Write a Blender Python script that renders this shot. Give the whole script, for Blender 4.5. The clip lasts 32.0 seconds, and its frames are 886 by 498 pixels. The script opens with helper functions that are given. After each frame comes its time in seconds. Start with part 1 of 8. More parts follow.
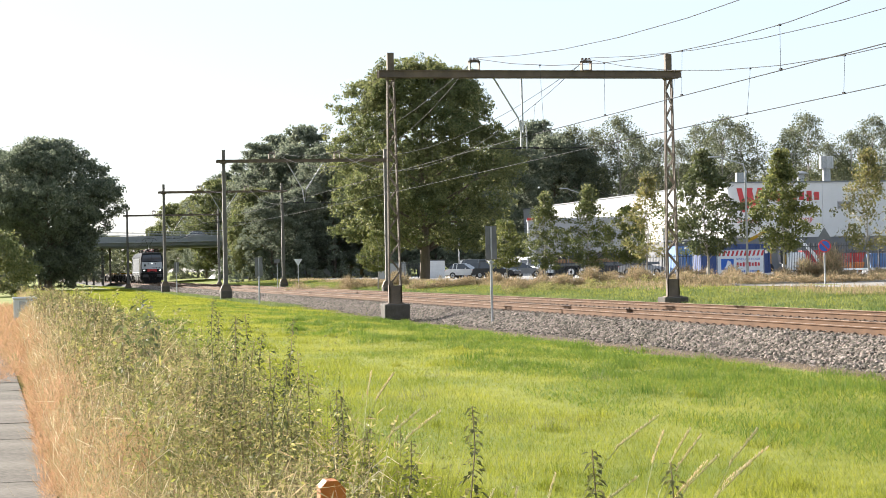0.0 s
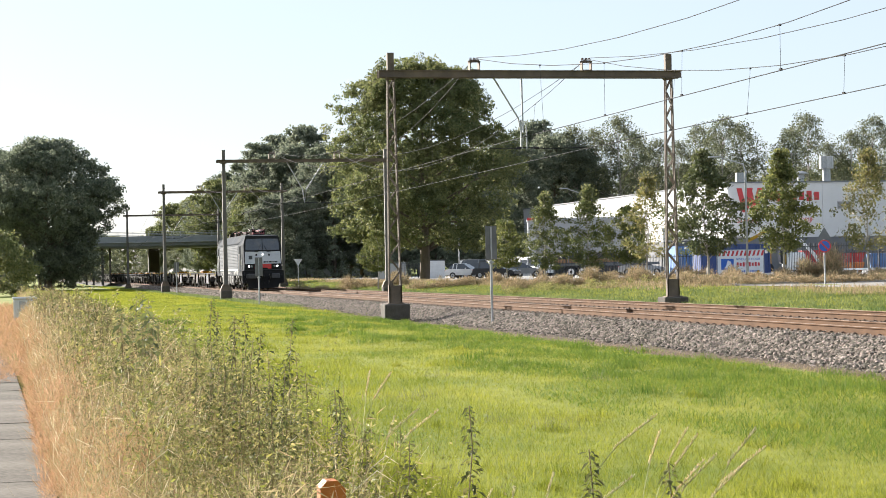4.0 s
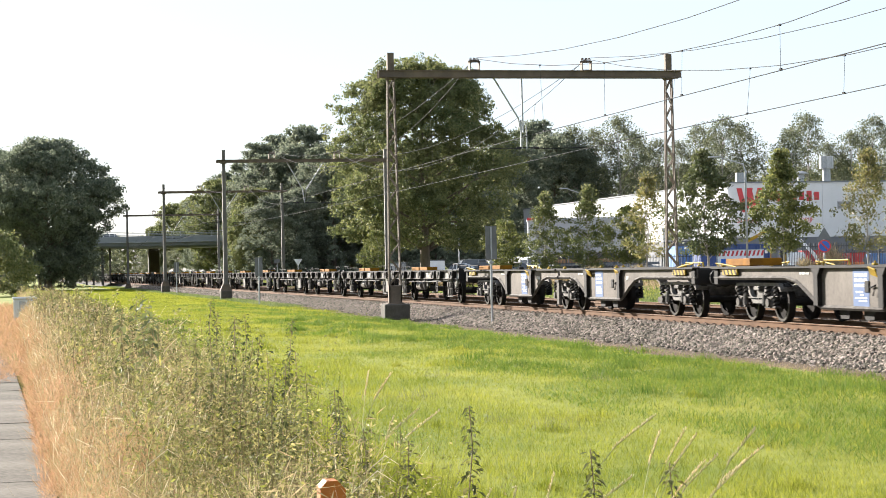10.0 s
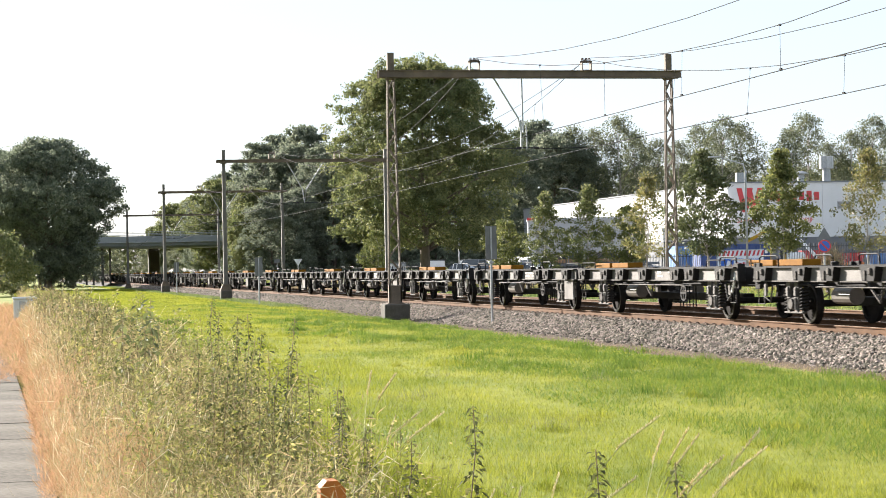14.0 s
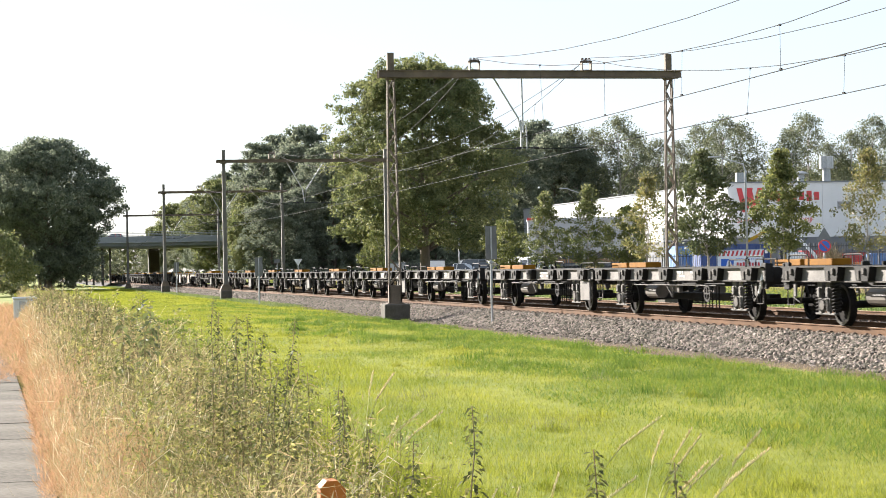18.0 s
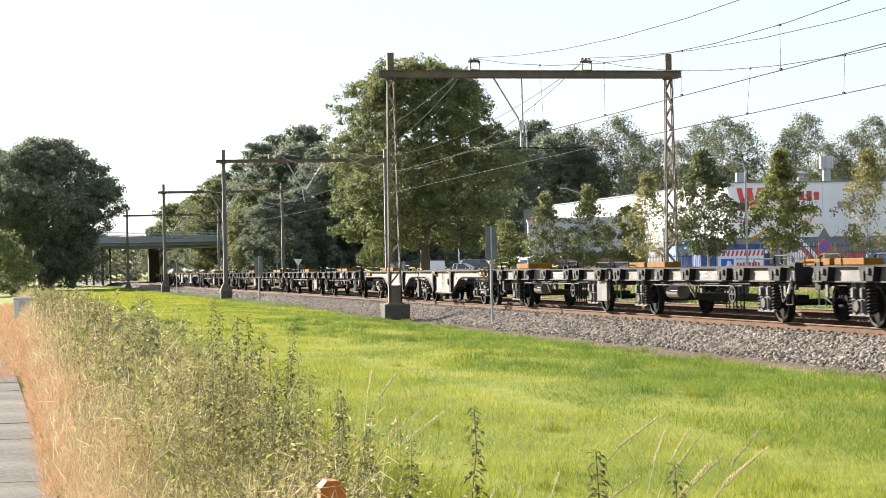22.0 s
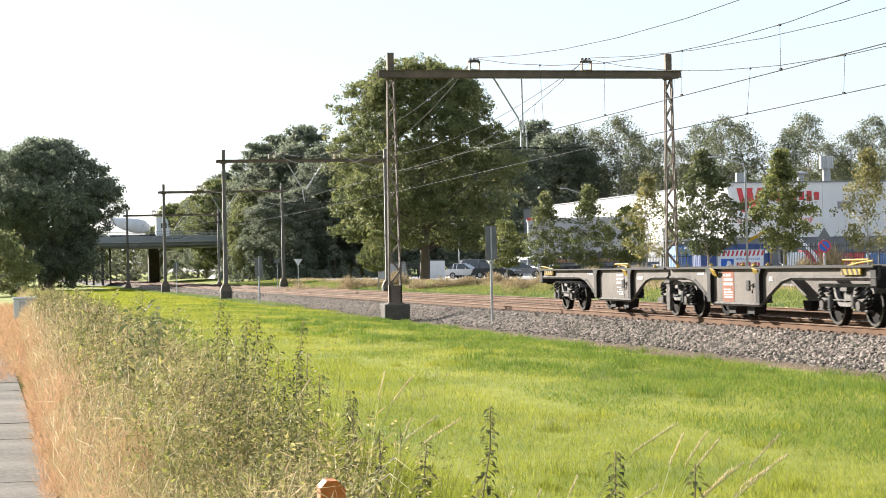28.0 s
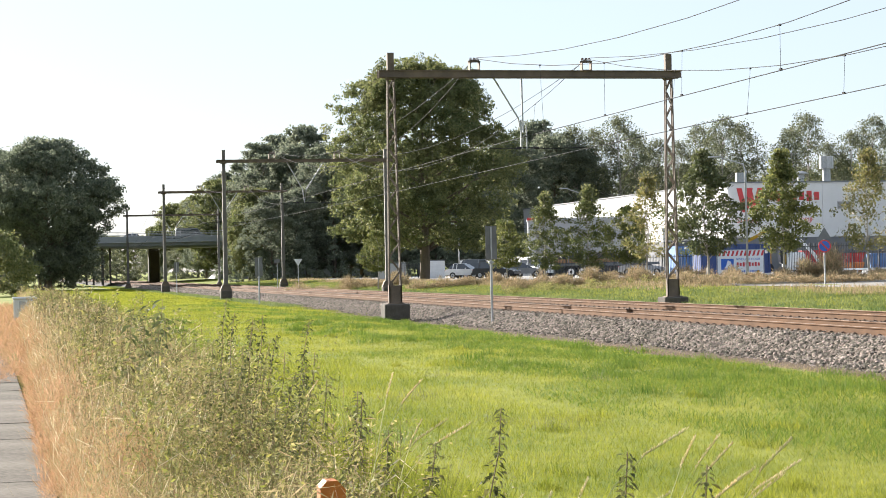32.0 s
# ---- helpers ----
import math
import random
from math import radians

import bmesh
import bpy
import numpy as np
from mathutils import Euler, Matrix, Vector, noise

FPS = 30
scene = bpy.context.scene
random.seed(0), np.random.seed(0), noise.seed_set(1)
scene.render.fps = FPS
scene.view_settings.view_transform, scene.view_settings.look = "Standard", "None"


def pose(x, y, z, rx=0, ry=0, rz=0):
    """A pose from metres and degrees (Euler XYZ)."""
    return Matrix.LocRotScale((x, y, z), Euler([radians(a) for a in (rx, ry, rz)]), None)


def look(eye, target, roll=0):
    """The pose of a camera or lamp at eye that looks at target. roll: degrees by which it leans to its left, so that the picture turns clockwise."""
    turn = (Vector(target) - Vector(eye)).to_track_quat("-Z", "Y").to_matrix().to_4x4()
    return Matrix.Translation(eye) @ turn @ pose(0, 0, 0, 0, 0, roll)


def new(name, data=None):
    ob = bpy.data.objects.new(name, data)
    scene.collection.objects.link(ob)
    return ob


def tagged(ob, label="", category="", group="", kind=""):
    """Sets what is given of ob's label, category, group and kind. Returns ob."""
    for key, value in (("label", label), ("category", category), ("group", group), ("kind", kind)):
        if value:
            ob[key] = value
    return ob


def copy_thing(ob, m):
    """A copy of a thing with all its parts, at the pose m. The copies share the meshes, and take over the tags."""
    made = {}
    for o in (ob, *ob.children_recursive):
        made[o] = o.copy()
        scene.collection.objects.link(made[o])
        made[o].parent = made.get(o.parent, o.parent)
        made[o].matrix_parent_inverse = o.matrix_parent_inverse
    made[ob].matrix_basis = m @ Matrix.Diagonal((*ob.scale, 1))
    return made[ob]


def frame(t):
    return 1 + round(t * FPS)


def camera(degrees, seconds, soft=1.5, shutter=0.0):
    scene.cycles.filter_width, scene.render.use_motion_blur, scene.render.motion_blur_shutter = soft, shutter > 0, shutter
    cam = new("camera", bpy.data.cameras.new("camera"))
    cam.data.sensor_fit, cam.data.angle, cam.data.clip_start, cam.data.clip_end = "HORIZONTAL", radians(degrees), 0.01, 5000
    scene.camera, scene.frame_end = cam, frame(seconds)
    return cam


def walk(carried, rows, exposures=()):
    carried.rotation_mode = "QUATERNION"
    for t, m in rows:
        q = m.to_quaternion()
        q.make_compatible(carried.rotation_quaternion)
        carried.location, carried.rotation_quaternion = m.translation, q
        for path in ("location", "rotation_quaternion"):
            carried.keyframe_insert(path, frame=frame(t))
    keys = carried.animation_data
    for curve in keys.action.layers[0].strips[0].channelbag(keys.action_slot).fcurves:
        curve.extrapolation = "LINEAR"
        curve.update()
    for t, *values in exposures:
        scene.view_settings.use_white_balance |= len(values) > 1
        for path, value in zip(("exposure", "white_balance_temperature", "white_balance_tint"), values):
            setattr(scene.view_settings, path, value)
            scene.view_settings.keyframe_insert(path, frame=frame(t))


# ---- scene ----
# Axes: x across the railway (to the right of the camera), y along it (away), z up; the rail heads of the near track lie at z = 0.
cam = camera(26.23, 32.0, soft=0.7, shutter=0.08)
EYE = (0.0, 0.0, 1.49)
AIM = (math.sin(radians(12.90)), math.cos(radians(12.90)), math.tan(radians(0.523)))
STAND = look(EYE, (EYE[0] + 100 * AIM[0], EYE[1] + 100 * AIM[1], EYE[2] + 100 * AIM[2]), -1.231)
# the clip's camera opens up a little while the dark train fills the view
STOPS = ((0.0, 1.88), (1.5, 1.81), (3.0, 1.76), (5.5, 1.75), (6.2, 1.76), (7.0, 1.85), (8.5, 1.92), (10.0, 1.94), (13.0, 1.97), (17.0, 1.98), (20.0, 1.97), (25.0, 1.95), (28.0, 1.93), (30.0, 1.86), (32.0, 1.81))
walk(cam, [(0.0, STAND), (32.0, STAND)], [(t, stops, 6050, 13) for t, stops in STOPS])

# ---- light: a low, hazy autumn sun ahead on the left ----
SUN_AZ, SUN_EL = radians(-31), radians(20)
world = bpy.data.worlds.new("world")
scene.world = world
world.use_nodes = True
wn, wl = world.node_tree.nodes, world.node_tree.links
sky = wn.new("ShaderNodeTexSky")
sky.sky_type, sky.sun_disc = "NISHITA", False
sky.sun_elevation, sky.sun_rotation = SUN_EL, SUN_AZ
sky.air_density, sky.dust_density, sky.ozone_density = 1.0, 0.7, 1.5
# thin haze evens the sky out towards a pale blue white
hazy = wn.new("ShaderNodeMix")
hazy.data_type = "RGBA"
hazy.inputs["Factor"].default_value = 0.72
hazy.inputs["B"].default_value = (4.35, 4.75, 5.0, 1)
wl.new(sky.outputs["Color"], hazy.inputs["A"])
wl.new(hazy.outputs["Result"], wn["Background"].inputs["Color"])
wn["Background"].inputs["Strength"].default_value = 0.055
sun_data = bpy.data.lights.new("sun", "SUN")
sun_data.energy, sun_data.angle, sun_data.color = 5.0, radians(0.6), (1.0, 0.91, 0.76)
sun = new("sun", sun_data)
to_sun = Vector((math.sin(SUN_AZ) * math.cos(SUN_EL), math.cos(SUN_AZ) * math.cos(SUN_EL), math.sin(SUN_EL)))
sun.matrix_world = look(to_sun * 50, (0, 0, 0))

# ---- materials ----
MATS = {}


def mat(name, a, b=None, rough=0.8, metal=0.0, scale=6.0, fine=60.0, bump=0.15, rnd=0.0, translucent=0.0, island=False, spec=0.4, stretch=None, emit=0.0, dist=0.01):
    """Two colours mixed by coarse and fine noise, with relief; rnd varies pieces against each other."""
    m = bpy.data.materials.new(name)
    m.use_nodes = True
    n, l = m.node_tree.nodes, m.node_tree.links
    p = n["Principled BSDF"]
    b = b or tuple(c * 0.7 for c in a)
    co = n.new("ShaderNodeTexCoord")
    src = co.outputs["Object"]
    if stretch:
        mp = n.new("ShaderNodeMapping")
        mp.inputs["Scale"].default_value = stretch
        l.new(src, mp.inputs["Vector"])
        src = mp.outputs["Vector"]
    t1, t2 = n.new("ShaderNodeTexNoise"), n.new("ShaderNodeTexNoise")
    for t, s, d in ((t1, scale, 4), (t2, fine, 3)):
        t.inputs["Scale"].default_value, t.inputs["Detail"].default_value = s, d
        l.new(src, t.inputs["Vector"])
    add = n.new("ShaderNodeMath")
    add.operation = "MULTIPLY_ADD"
    l.new(t2.outputs["Fac"], add.inputs[0])
    add.inputs[1].default_value = 0.6
    l.new(t1.outputs["Fac"], add.inputs[2])
    ramp = n.new("ShaderNodeMapRange")
    ramp.inputs["From Min"].default_value, ramp.inputs["From Max"].default_value = 0.55, 1.05
    l.new(add.outputs[0], ramp.inputs["Value"])
    mix = n.new("ShaderNodeMix")
    mix.data_type = "RGBA"
    mix.inputs["A"].default_value, mix.inputs["B"].default_value = (*a, 1), (*b, 1)
    l.new(ramp.outputs[0], mix.inputs["Factor"])
    col = mix.outputs["Result"]
    if rnd:
        hsv = n.new("ShaderNodeHueSaturation")
        if island:
            r = n.new("ShaderNodeNewGeometry").outputs["Random Per Island"]
        else:
            r = n.new("ShaderNodeObjectInfo").outputs["Random"]
        mr = n.new("ShaderNodeMapRange")
        mr.inputs["To Min"].default_value, mr.inputs["To Max"].default_value = 1 - rnd, 1 + rnd
        l.new(r, mr.inputs["Value"])
        l.new(mr.outputs[0], hsv.inputs["Value"])
        mh = n.new("ShaderNodeMapRange")
        mh.inputs["To Min"].default_value, mh.inputs["To Max"].default_value = 0.5 + 0.05 * rnd, 0.5 - 0.05 * rnd
        l.new(r, mh.inputs["Value"])
        l.new(mh.outputs[0], hsv.inputs["Hue"])
        l.new(col, hsv.inputs["Color"])
        col = hsv.outputs["Color"]
    l.new(col, p.inputs["Base Color"])
    p.inputs["Roughness"].default_value, p.inputs["Metallic"].default_value = rough, metal
    p.inputs["Specular IOR Level"].default_value = spec
    if bump:
        bp = n.new("ShaderNodeBump")
        bp.inputs["Strength"].default_value, bp.inputs["Distance"].default_value = bump, dist
        l.new(add.outputs[0], bp.inputs["Height"])
        l.new(bp.outputs[0], p.inputs["Normal"])
    if emit:
        p.inputs["Emission Color"].default_value, p.inputs["Emission Strength"].default_value = (*a, 1), emit
    if translucent:
        tr, mx = n.new("ShaderNodeBsdfTranslucent"), n.new("ShaderNodeMixShader")
        l.new(col, tr.inputs["Color"])
        mx.inputs[0].default_value = translucent
        l.new(p.outputs[0], mx.inputs[1])
        l.new(tr.outputs[0], mx.inputs[2])
        l.new(mx.outputs[0], n["Material Output"].inputs["Surface"])
    MATS[name] = m
    return m


M_FIELD = mat("turf", (0.1, 0.14, 0.013), (0.23, 0.235, 0.036), 0.95, scale=0.3, fine=4, bump=0.5, dist=0.05, spec=0.15)
M_BLADE = mat("grass_blade", (0.14, 0.176, 0.016), (0.315, 0.32, 0.042), 0.7, scale=0.3, fine=2.0, bump=0, rnd=0.35, translucent=0.45, island=True, spec=0.15)
M_BLADE2 = mat("yellow_grass_blade", (0.215, 0.24, 0.034), (0.35, 0.345, 0.075), 0.7, scale=0.3, fine=2.0, bump=0, rnd=0.3, translucent=0.4, island=True, spec=0.15)
M_DRY = mat("dry_grass", (0.27, 0.205, 0.1), (0.47, 0.375, 0.205), 0.8, scale=0.8, fine=12, bump=0, rnd=0.3, translucent=0.35, island=True, spec=0.15)
M_TAN = mat("rusty_dry_grass", (0.33, 0.18, 0.09), (0.52, 0.345, 0.2), 0.8, scale=0.8, fine=12, bump=0, rnd=0.28, translucent=0.35, island=True, spec=0.15)
M_STALK = mat("pale_green_stalk", (0.5, 0.5, 0.22), (0.62, 0.6, 0.33), 0.7, scale=4, fine=60, bump=0, rnd=0.2, translucent=0.3)
M_STRAW = mat("straw", (0.6, 0.5, 0.33), (0.75, 0.66, 0.46), 0.7, scale=4, fine=60, bump=0, rnd=0.2, translucent=0.3)
M_WEED = mat("weed_leaf", (0.13, 0.142, 0.042), (0.38, 0.35, 0.13), 0.75, scale=1.2, fine=20, bump=0, rnd=0.6, translucent=0.4, island=True)
M_SPIRE = mat("dark_weed_leaf", (0.07, 0.083, 0.027), (0.2, 0.195, 0.068), 0.75, scale=1.2, fine=20, bump=0, rnd=0.5, translucent=0.4, island=True)
M_STEM = mat("weed_stem", (0.14, 0.11, 0.05), (0.24, 0.18, 0.09), 0.85, scale=8, fine=80, bump=0.2)
# bed painted near black for the shade in gaps between loose stones
M_BALLAST = mat("ballast_bed_shade", (0.016, 0.013, 0.011), (0.045, 0.037, 0.03), 0.95, scale=6, fine=30, bump=1.0, dist=0.04)
M_STONE = mat("ballast_stone", (0.082, 0.069, 0.055), (0.285, 0.247, 0.2), 0.9, scale=3, fine=40, bump=0.3, rnd=0.75, island=True, spec=0.15)
M_RAILRUST = mat("rusty_rail", (0.075, 0.04, 0.02), (0.125, 0.068, 0.034), 0.85, metal=0.1, scale=2, fine=60, bump=0.3, dist=0.003, spec=0.15)
M_RAILTOP = mat("rail_head", (0.42, 0.31, 0.23), (0.3, 0.2, 0.14), 0.45, metal=0.8, scale=2, fine=90, bump=0.05)
M_SLEEPER = mat("sleeper", (0.12, 0.08, 0.055), (0.2, 0.14, 0.095), 0.95, scale=5, fine=50, bump=0.5, rnd=0.2, spec=0.15)
M_CLIP = mat("rail_clip", (0.07, 0.045, 0.03), (0.12, 0.075, 0.05), 0.8, metal=0.3, scale=8, fine=90, bump=0.2)
M_STEEL = mat("weathered_mast_steel", (0.15, 0.12, 0.092), (0.085, 0.066, 0.05), 0.75, metal=0.25, scale=3, fine=45, bump=0.3, dist=0.004)
M_BEAM = mat("weathered_beam_steel", (0.17, 0.13, 0.095), (0.095, 0.075, 0.06), 0.75, metal=0.25, scale=2, fine=45, bump=0.3, dist=0.004)
M_GALV = mat("galvanised_steel", (0.3, 0.31, 0.315), (0.4, 0.405, 0.41), 0.5, metal=0.6, scale=6, fine=80, bump=0.08)
M_CONC = mat("old_concrete", (0.105, 0.092, 0.074), (0.055, 0.047, 0.039), 0.95, scale=4, fine=50, bump=0.5, dist=0.01)
M_PALE = mat("pale_concrete", (0.5, 0.48, 0.44), (0.36, 0.35, 0.33), 0.92, scale=2, fine=40, bump=0.3)
# near black, without metallic shine
M_WIRE = mat("dark_wire", (0.03, 0.03, 0.032), (0.05, 0.047, 0.045), 0.8, scale=3, fine=30, bump=0, spec=0.1)
M_INSUL = mat("insulator", (0.12, 0.07, 0.05), (0.07, 0.045, 0.035), 0.3, scale=6, fine=60, bump=0)
M_LEAF = mat("oak_leaf", (0.10, 0.125, 0.045), (0.185, 0.19, 0.075), 0.6, scale=0.35, fine=3, bump=0, rnd=0.4, translucent=0.5, island=True)
# far foliage: distance haze mixed into the colour, paler and bluer than leaf green
M_LEAFHAZE = mat("hazed_leaf", (0.125, 0.15, 0.105), (0.195, 0.21, 0.145), 0.75, scale=0.3, fine=3, bump=0, rnd=0.4, translucent=0.5, island=True, spec=0.15)
M_LEAFY = mat("young_leaf", (0.1, 0.122, 0.045), (0.18, 0.185, 0.07), 0.6, scale=0.5, fine=4, bump=0, rnd=0.45, translucent=0.45, island=True)
M_LEAFA = mat("turning_leaf", (0.13, 0.14, 0.05), (0.235, 0.205, 0.07), 0.6, scale=0.5, fine=4, bump=0, rnd=0.45, translucent=0.5, island=True)
M_LEAFN = mat("bright_young_leaf", (0.1, 0.12, 0.035), (0.185, 0.19, 0.06), 0.6, scale=0.5, fine=4, bump=0, rnd=0.4, translucent=0.5, island=True)
M_LEAFK = mat("deep_green_leaf", (0.07, 0.09, 0.036), (0.135, 0.145, 0.058), 0.55, scale=0.5, fine=4, bump=0, rnd=0.45, translucent=0.35, island=True)
M_LEAFG = mat("birch_leaf", (0.09, 0.105, 0.06), (0.15, 0.155, 0.085), 0.6, scale=0.5, fine=4, bump=0, rnd=0.4, translucent=0.5, island=True)
M_WEEDY = mat("yellow_green_weed_leaf", (0.12, 0.145, 0.025), (0.33, 0.31, 0.08), 0.7, scale=1.0, fine=20, bump=0, rnd=0.4, translucent=0.45, island=True)
M_PLATE = mat("dull_sign_back", (0.17, 0.172, 0.17), (0.12, 0.12, 0.118), 0.75, scale=3, fine=45, bump=0.06, spec=0.15)
M_POST = mat("grey_mast_steel", (0.145, 0.136, 0.124), (0.1, 0.092, 0.082), 0.75, metal=0.15, scale=3, fine=45, bump=0.15)
M_TUFT = mat("dark_grass_blade", (0.085, 0.146, 0.017), (0.178, 0.236, 0.036), 0.7, scale=0.5, fine=3, bump=0, rnd=0.35, translucent=0.4, island=True, spec=0.15)
M_THISTLE = mat("grey_weed", (0.13, 0.15, 0.065), (0.25, 0.245, 0.13), 0.8, scale=1, fine=10, bump=0, rnd=0.4, translucent=0.3, island=True)
M_BARK = mat("bark", (0.09, 0.07, 0.05), (0.16, 0.13, 0.10), 0.95, scale=3, fine=25, bump=0.8, stretch=(1, 1, 0.25), dist=0.03)
M_SOIL = mat("trackside_soil", (0.06, 0.042, 0.026), (0.14, 0.098, 0.06), 0.95, scale=3, fine=25, bump=0.8, dist=0.03, spec=0.15)
M_SCRUB = mat("brown_scrub", (0.22, 0.165, 0.09), (0.4, 0.32, 0.185), 0.85, scale=0.5, fine=6, bump=0, rnd=0.45, translucent=0.35, island=True)
M_BANK = mat("bank_grass_blade", (0.1, 0.152, 0.045), (0.21, 0.235, 0.085), 0.8, scale=0.3, fine=2, bump=0, rnd=0.35, translucent=0.35, island=True)
M_TRAILER = mat("pale_lorry_body", (0.62, 0.63, 0.65), (0.52, 0.53, 0.55), 0.5, scale=1, fine=20, bump=0.03)
M_BARKP = mat("pale_bark", (0.28, 0.25, 0.21), (0.4, 0.37, 0.32), 0.9, scale=4, fine=30, bump=0.5, stretch=(1, 1, 0.3))
M_ASPH = mat("asphalt", (0.24, 0.23, 0.21), (0.33, 0.31, 0.29), 0.95, scale=0.8, fine=60, bump=0.3, spec=0.15)
M_BLACK = mat("black_underframe", (0.011, 0.0105, 0.01), (0.024, 0.021, 0.019), 0.7, metal=0.2, scale=4, fine=50, bump=0.2, spec=0.15)
M_SPRING = mat("dark_spring_steel", (0.016, 0.015, 0.014), (0.035, 0.031, 0.028), 0.8, metal=0.0, scale=5, fine=50, bump=0.1, spec=0.08)
M_IRON = mat("worn_grey_iron", (0.14, 0.13, 0.118), (0.032, 0.028, 0.025), 0.6, metal=0.25, scale=6, fine=50, bump=0.2, spec=0.25)
M_GEAR = mat("pale_grey_gear_paint", (0.19, 0.19, 0.19), (0.07, 0.068, 0.065), 0.6, scale=3, fine=40, bump=0.06, spec=0.2)
M_DUSTY = mat("dusty_iron", (0.11, 0.1, 0.09), (0.03, 0.026, 0.023), 0.75, metal=0.3, scale=5, fine=50, bump=0.25, spec=0.15)

M_LOCO = mat("dark_grey_loco_paint", (0.06, 0.064, 0.07), (0.09, 0.094, 0.1), 0.85, scale=0.9, fine=25, bump=0.04, stretch=(1, 1, 2.5), spec=0.04)
M_LOCORIB = mat("grey_ribbed_panel", (0.062, 0.07, 0.083), (0.108, 0.118, 0.133), 0.6, scale=0.7, fine=20, bump=0.04, spec=0.15)
M_LOCOROOF = mat("light_grey_roof_paint", (0.05, 0.056, 0.065), (0.085, 0.092, 0.103), 0.9, scale=1.2, fine=30, bump=0.04, spec=0.03)
M_LOCOFRONT = mat("silver_front_paint", (0.4, 0.41, 0.43), (0.5, 0.51, 0.53), 0.42, scale=1.5, fine=40, bump=0.03)
M_LOCOBLACK = mat("black_gloss_paint", (0.008, 0.008, 0.009), (0.016, 0.016, 0.017), 0.55, scale=2, fine=40, bump=0.03, spec=0.15)
M_BUFFER = mat("worn_buffer_paint", (0.035, 0.036, 0.038), (0.06, 0.06, 0.06), 0.55, scale=5, fine=40, bump=0.1)
M_LOCORED = mat("red_front_paint", (0.5, 0.035, 0.03), (0.38, 0.03, 0.028), 0.4, scale=2, fine=40, bump=0.03)
M_STRIPE = mat("pale_stripe_paint", (0.55, 0.55, 0.5), (0.45, 0.45, 0.42), 0.5, scale=2, fine=40, bump=0.03)
M_BARS = mat("faded_lettering", (0.34, 0.34, 0.32), (0.25, 0.25, 0.24), 0.6, scale=3, fine=60, bump=0.02)
# dark tint, its base lifted and blued to stand in for reflected sky
M_GLASS = mat("tinted_glass_sky", (0.035, 0.042, 0.052), (0.05, 0.058, 0.07), 0.06, scale=1, fine=10, bump=0, spec=0.8)
M_LAMP = mat("lit_headlamp", (1.0, 0.97, 0.9), (1.0, 0.97, 0.9), 0.3, emit=1.5, bump=0)
M_LENS = mat("unlit_lamp", (0.3, 0.3, 0.3), (0.2, 0.2, 0.2), 0.15, bump=0)
M_WHEEL = mat("steel_wheel", (0.026, 0.023, 0.021), (0.013, 0.012, 0.011), 0.85, metal=0.1, scale=6, fine=50, bump=0.15, spec=0.06)
M_TREAD = mat("bright_wheel_rim", (0.075, 0.068, 0.062), (0.04, 0.036, 0.033), 0.4, metal=0.8, scale=6, fine=50, bump=0.05)
M_YELLOW = mat("yellow_paint", (0.4, 0.27, 0.025), (0.2, 0.125, 0.02), 0.65, scale=7, fine=40, bump=0.1, spec=0.15)
M_ORANGE = mat("ochre_paint", (0.25, 0.11, 0.008), (0.13, 0.055, 0.008), 0.7, scale=3, fine=40, bump=0.1, spec=0.08)
M_PINK = mat("faded_red_paint", (0.24, 0.075, 0.075), (0.17, 0.055, 0.055), 0.85, scale=4, fine=40, bump=0.1)
M_WAGON = mat("grey_wagon_paint", (0.135, 0.116, 0.098), (0.06, 0.049, 0.04), 0.6, scale=1.1, fine=22, bump=0.08, stretch=(1, 1, 0.5), spec=0.15)
M_CREAM = mat("cream_wagon_paint", (0.42, 0.37, 0.3), (0.11, 0.07, 0.045), 0.65, scale=1.7, fine=14, bump=0.08, stretch=(1, 1, 0.5), spec=0.15)
M_BLUEPANEL = mat("blue_wagon_panel", (0.065, 0.1, 0.2), (0.09, 0.13, 0.23), 0.6, scale=2, fine=40, bump=0.05, spec=0.15)
M_RUSTPANEL = mat("rust_red_panel", (0.26, 0.1, 0.06), (0.15, 0.065, 0.042), 0.75, scale=2, fine=40, bump=0.1, spec=0.1)
M_MARK = mat("white_marking", (0.5, 0.49, 0.47), (0.36, 0.35, 0.33), 0.6, scale=3, fine=50, bump=0.02)
M_SILVER = mat("light_side_frame", (0.2, 0.187, 0.176), (0.085, 0.078, 0.072), 0.55, metal=0.2, scale=1.5, fine=30, bump=0.06, spec=0.15)
M_TANK = mat("air_tank", (0.12, 0.1, 0.08), (0.065, 0.055, 0.045), 0.6, scale=3, fine=40, bump=0.1)
M_DECK = mat("bridge_concrete", (0.30, 0.31, 0.32), (0.2, 0.21, 0.22), 0.9, scale=0.4, fine=12, bump=0.2)
M_RAILING = mat("bridge_railing", (0.42, 0.43, 0.44), (0.3, 0.31, 0.32), 0.6, metal=0.4, scale=2, fine=30, bump=0.1)
M_WHITE = mat("white_cladding", (0.6, 0.6, 0.6), (0.52, 0.52, 0.52), 0.55, scale=0.5, fine=20, bump=0.05)
M_PLINTH = mat("grey_plinth", (0.10, 0.105, 0.115), (0.15, 0.155, 0.16), 0.7, scale=0.8, fine=30, bump=0.1)
M_GREYCLAD = mat("grey_cladding", (0.4, 0.405, 0.41), (0.3, 0.305, 0.31), 0.6, scale=0.6, fine=25, bump=0.1)
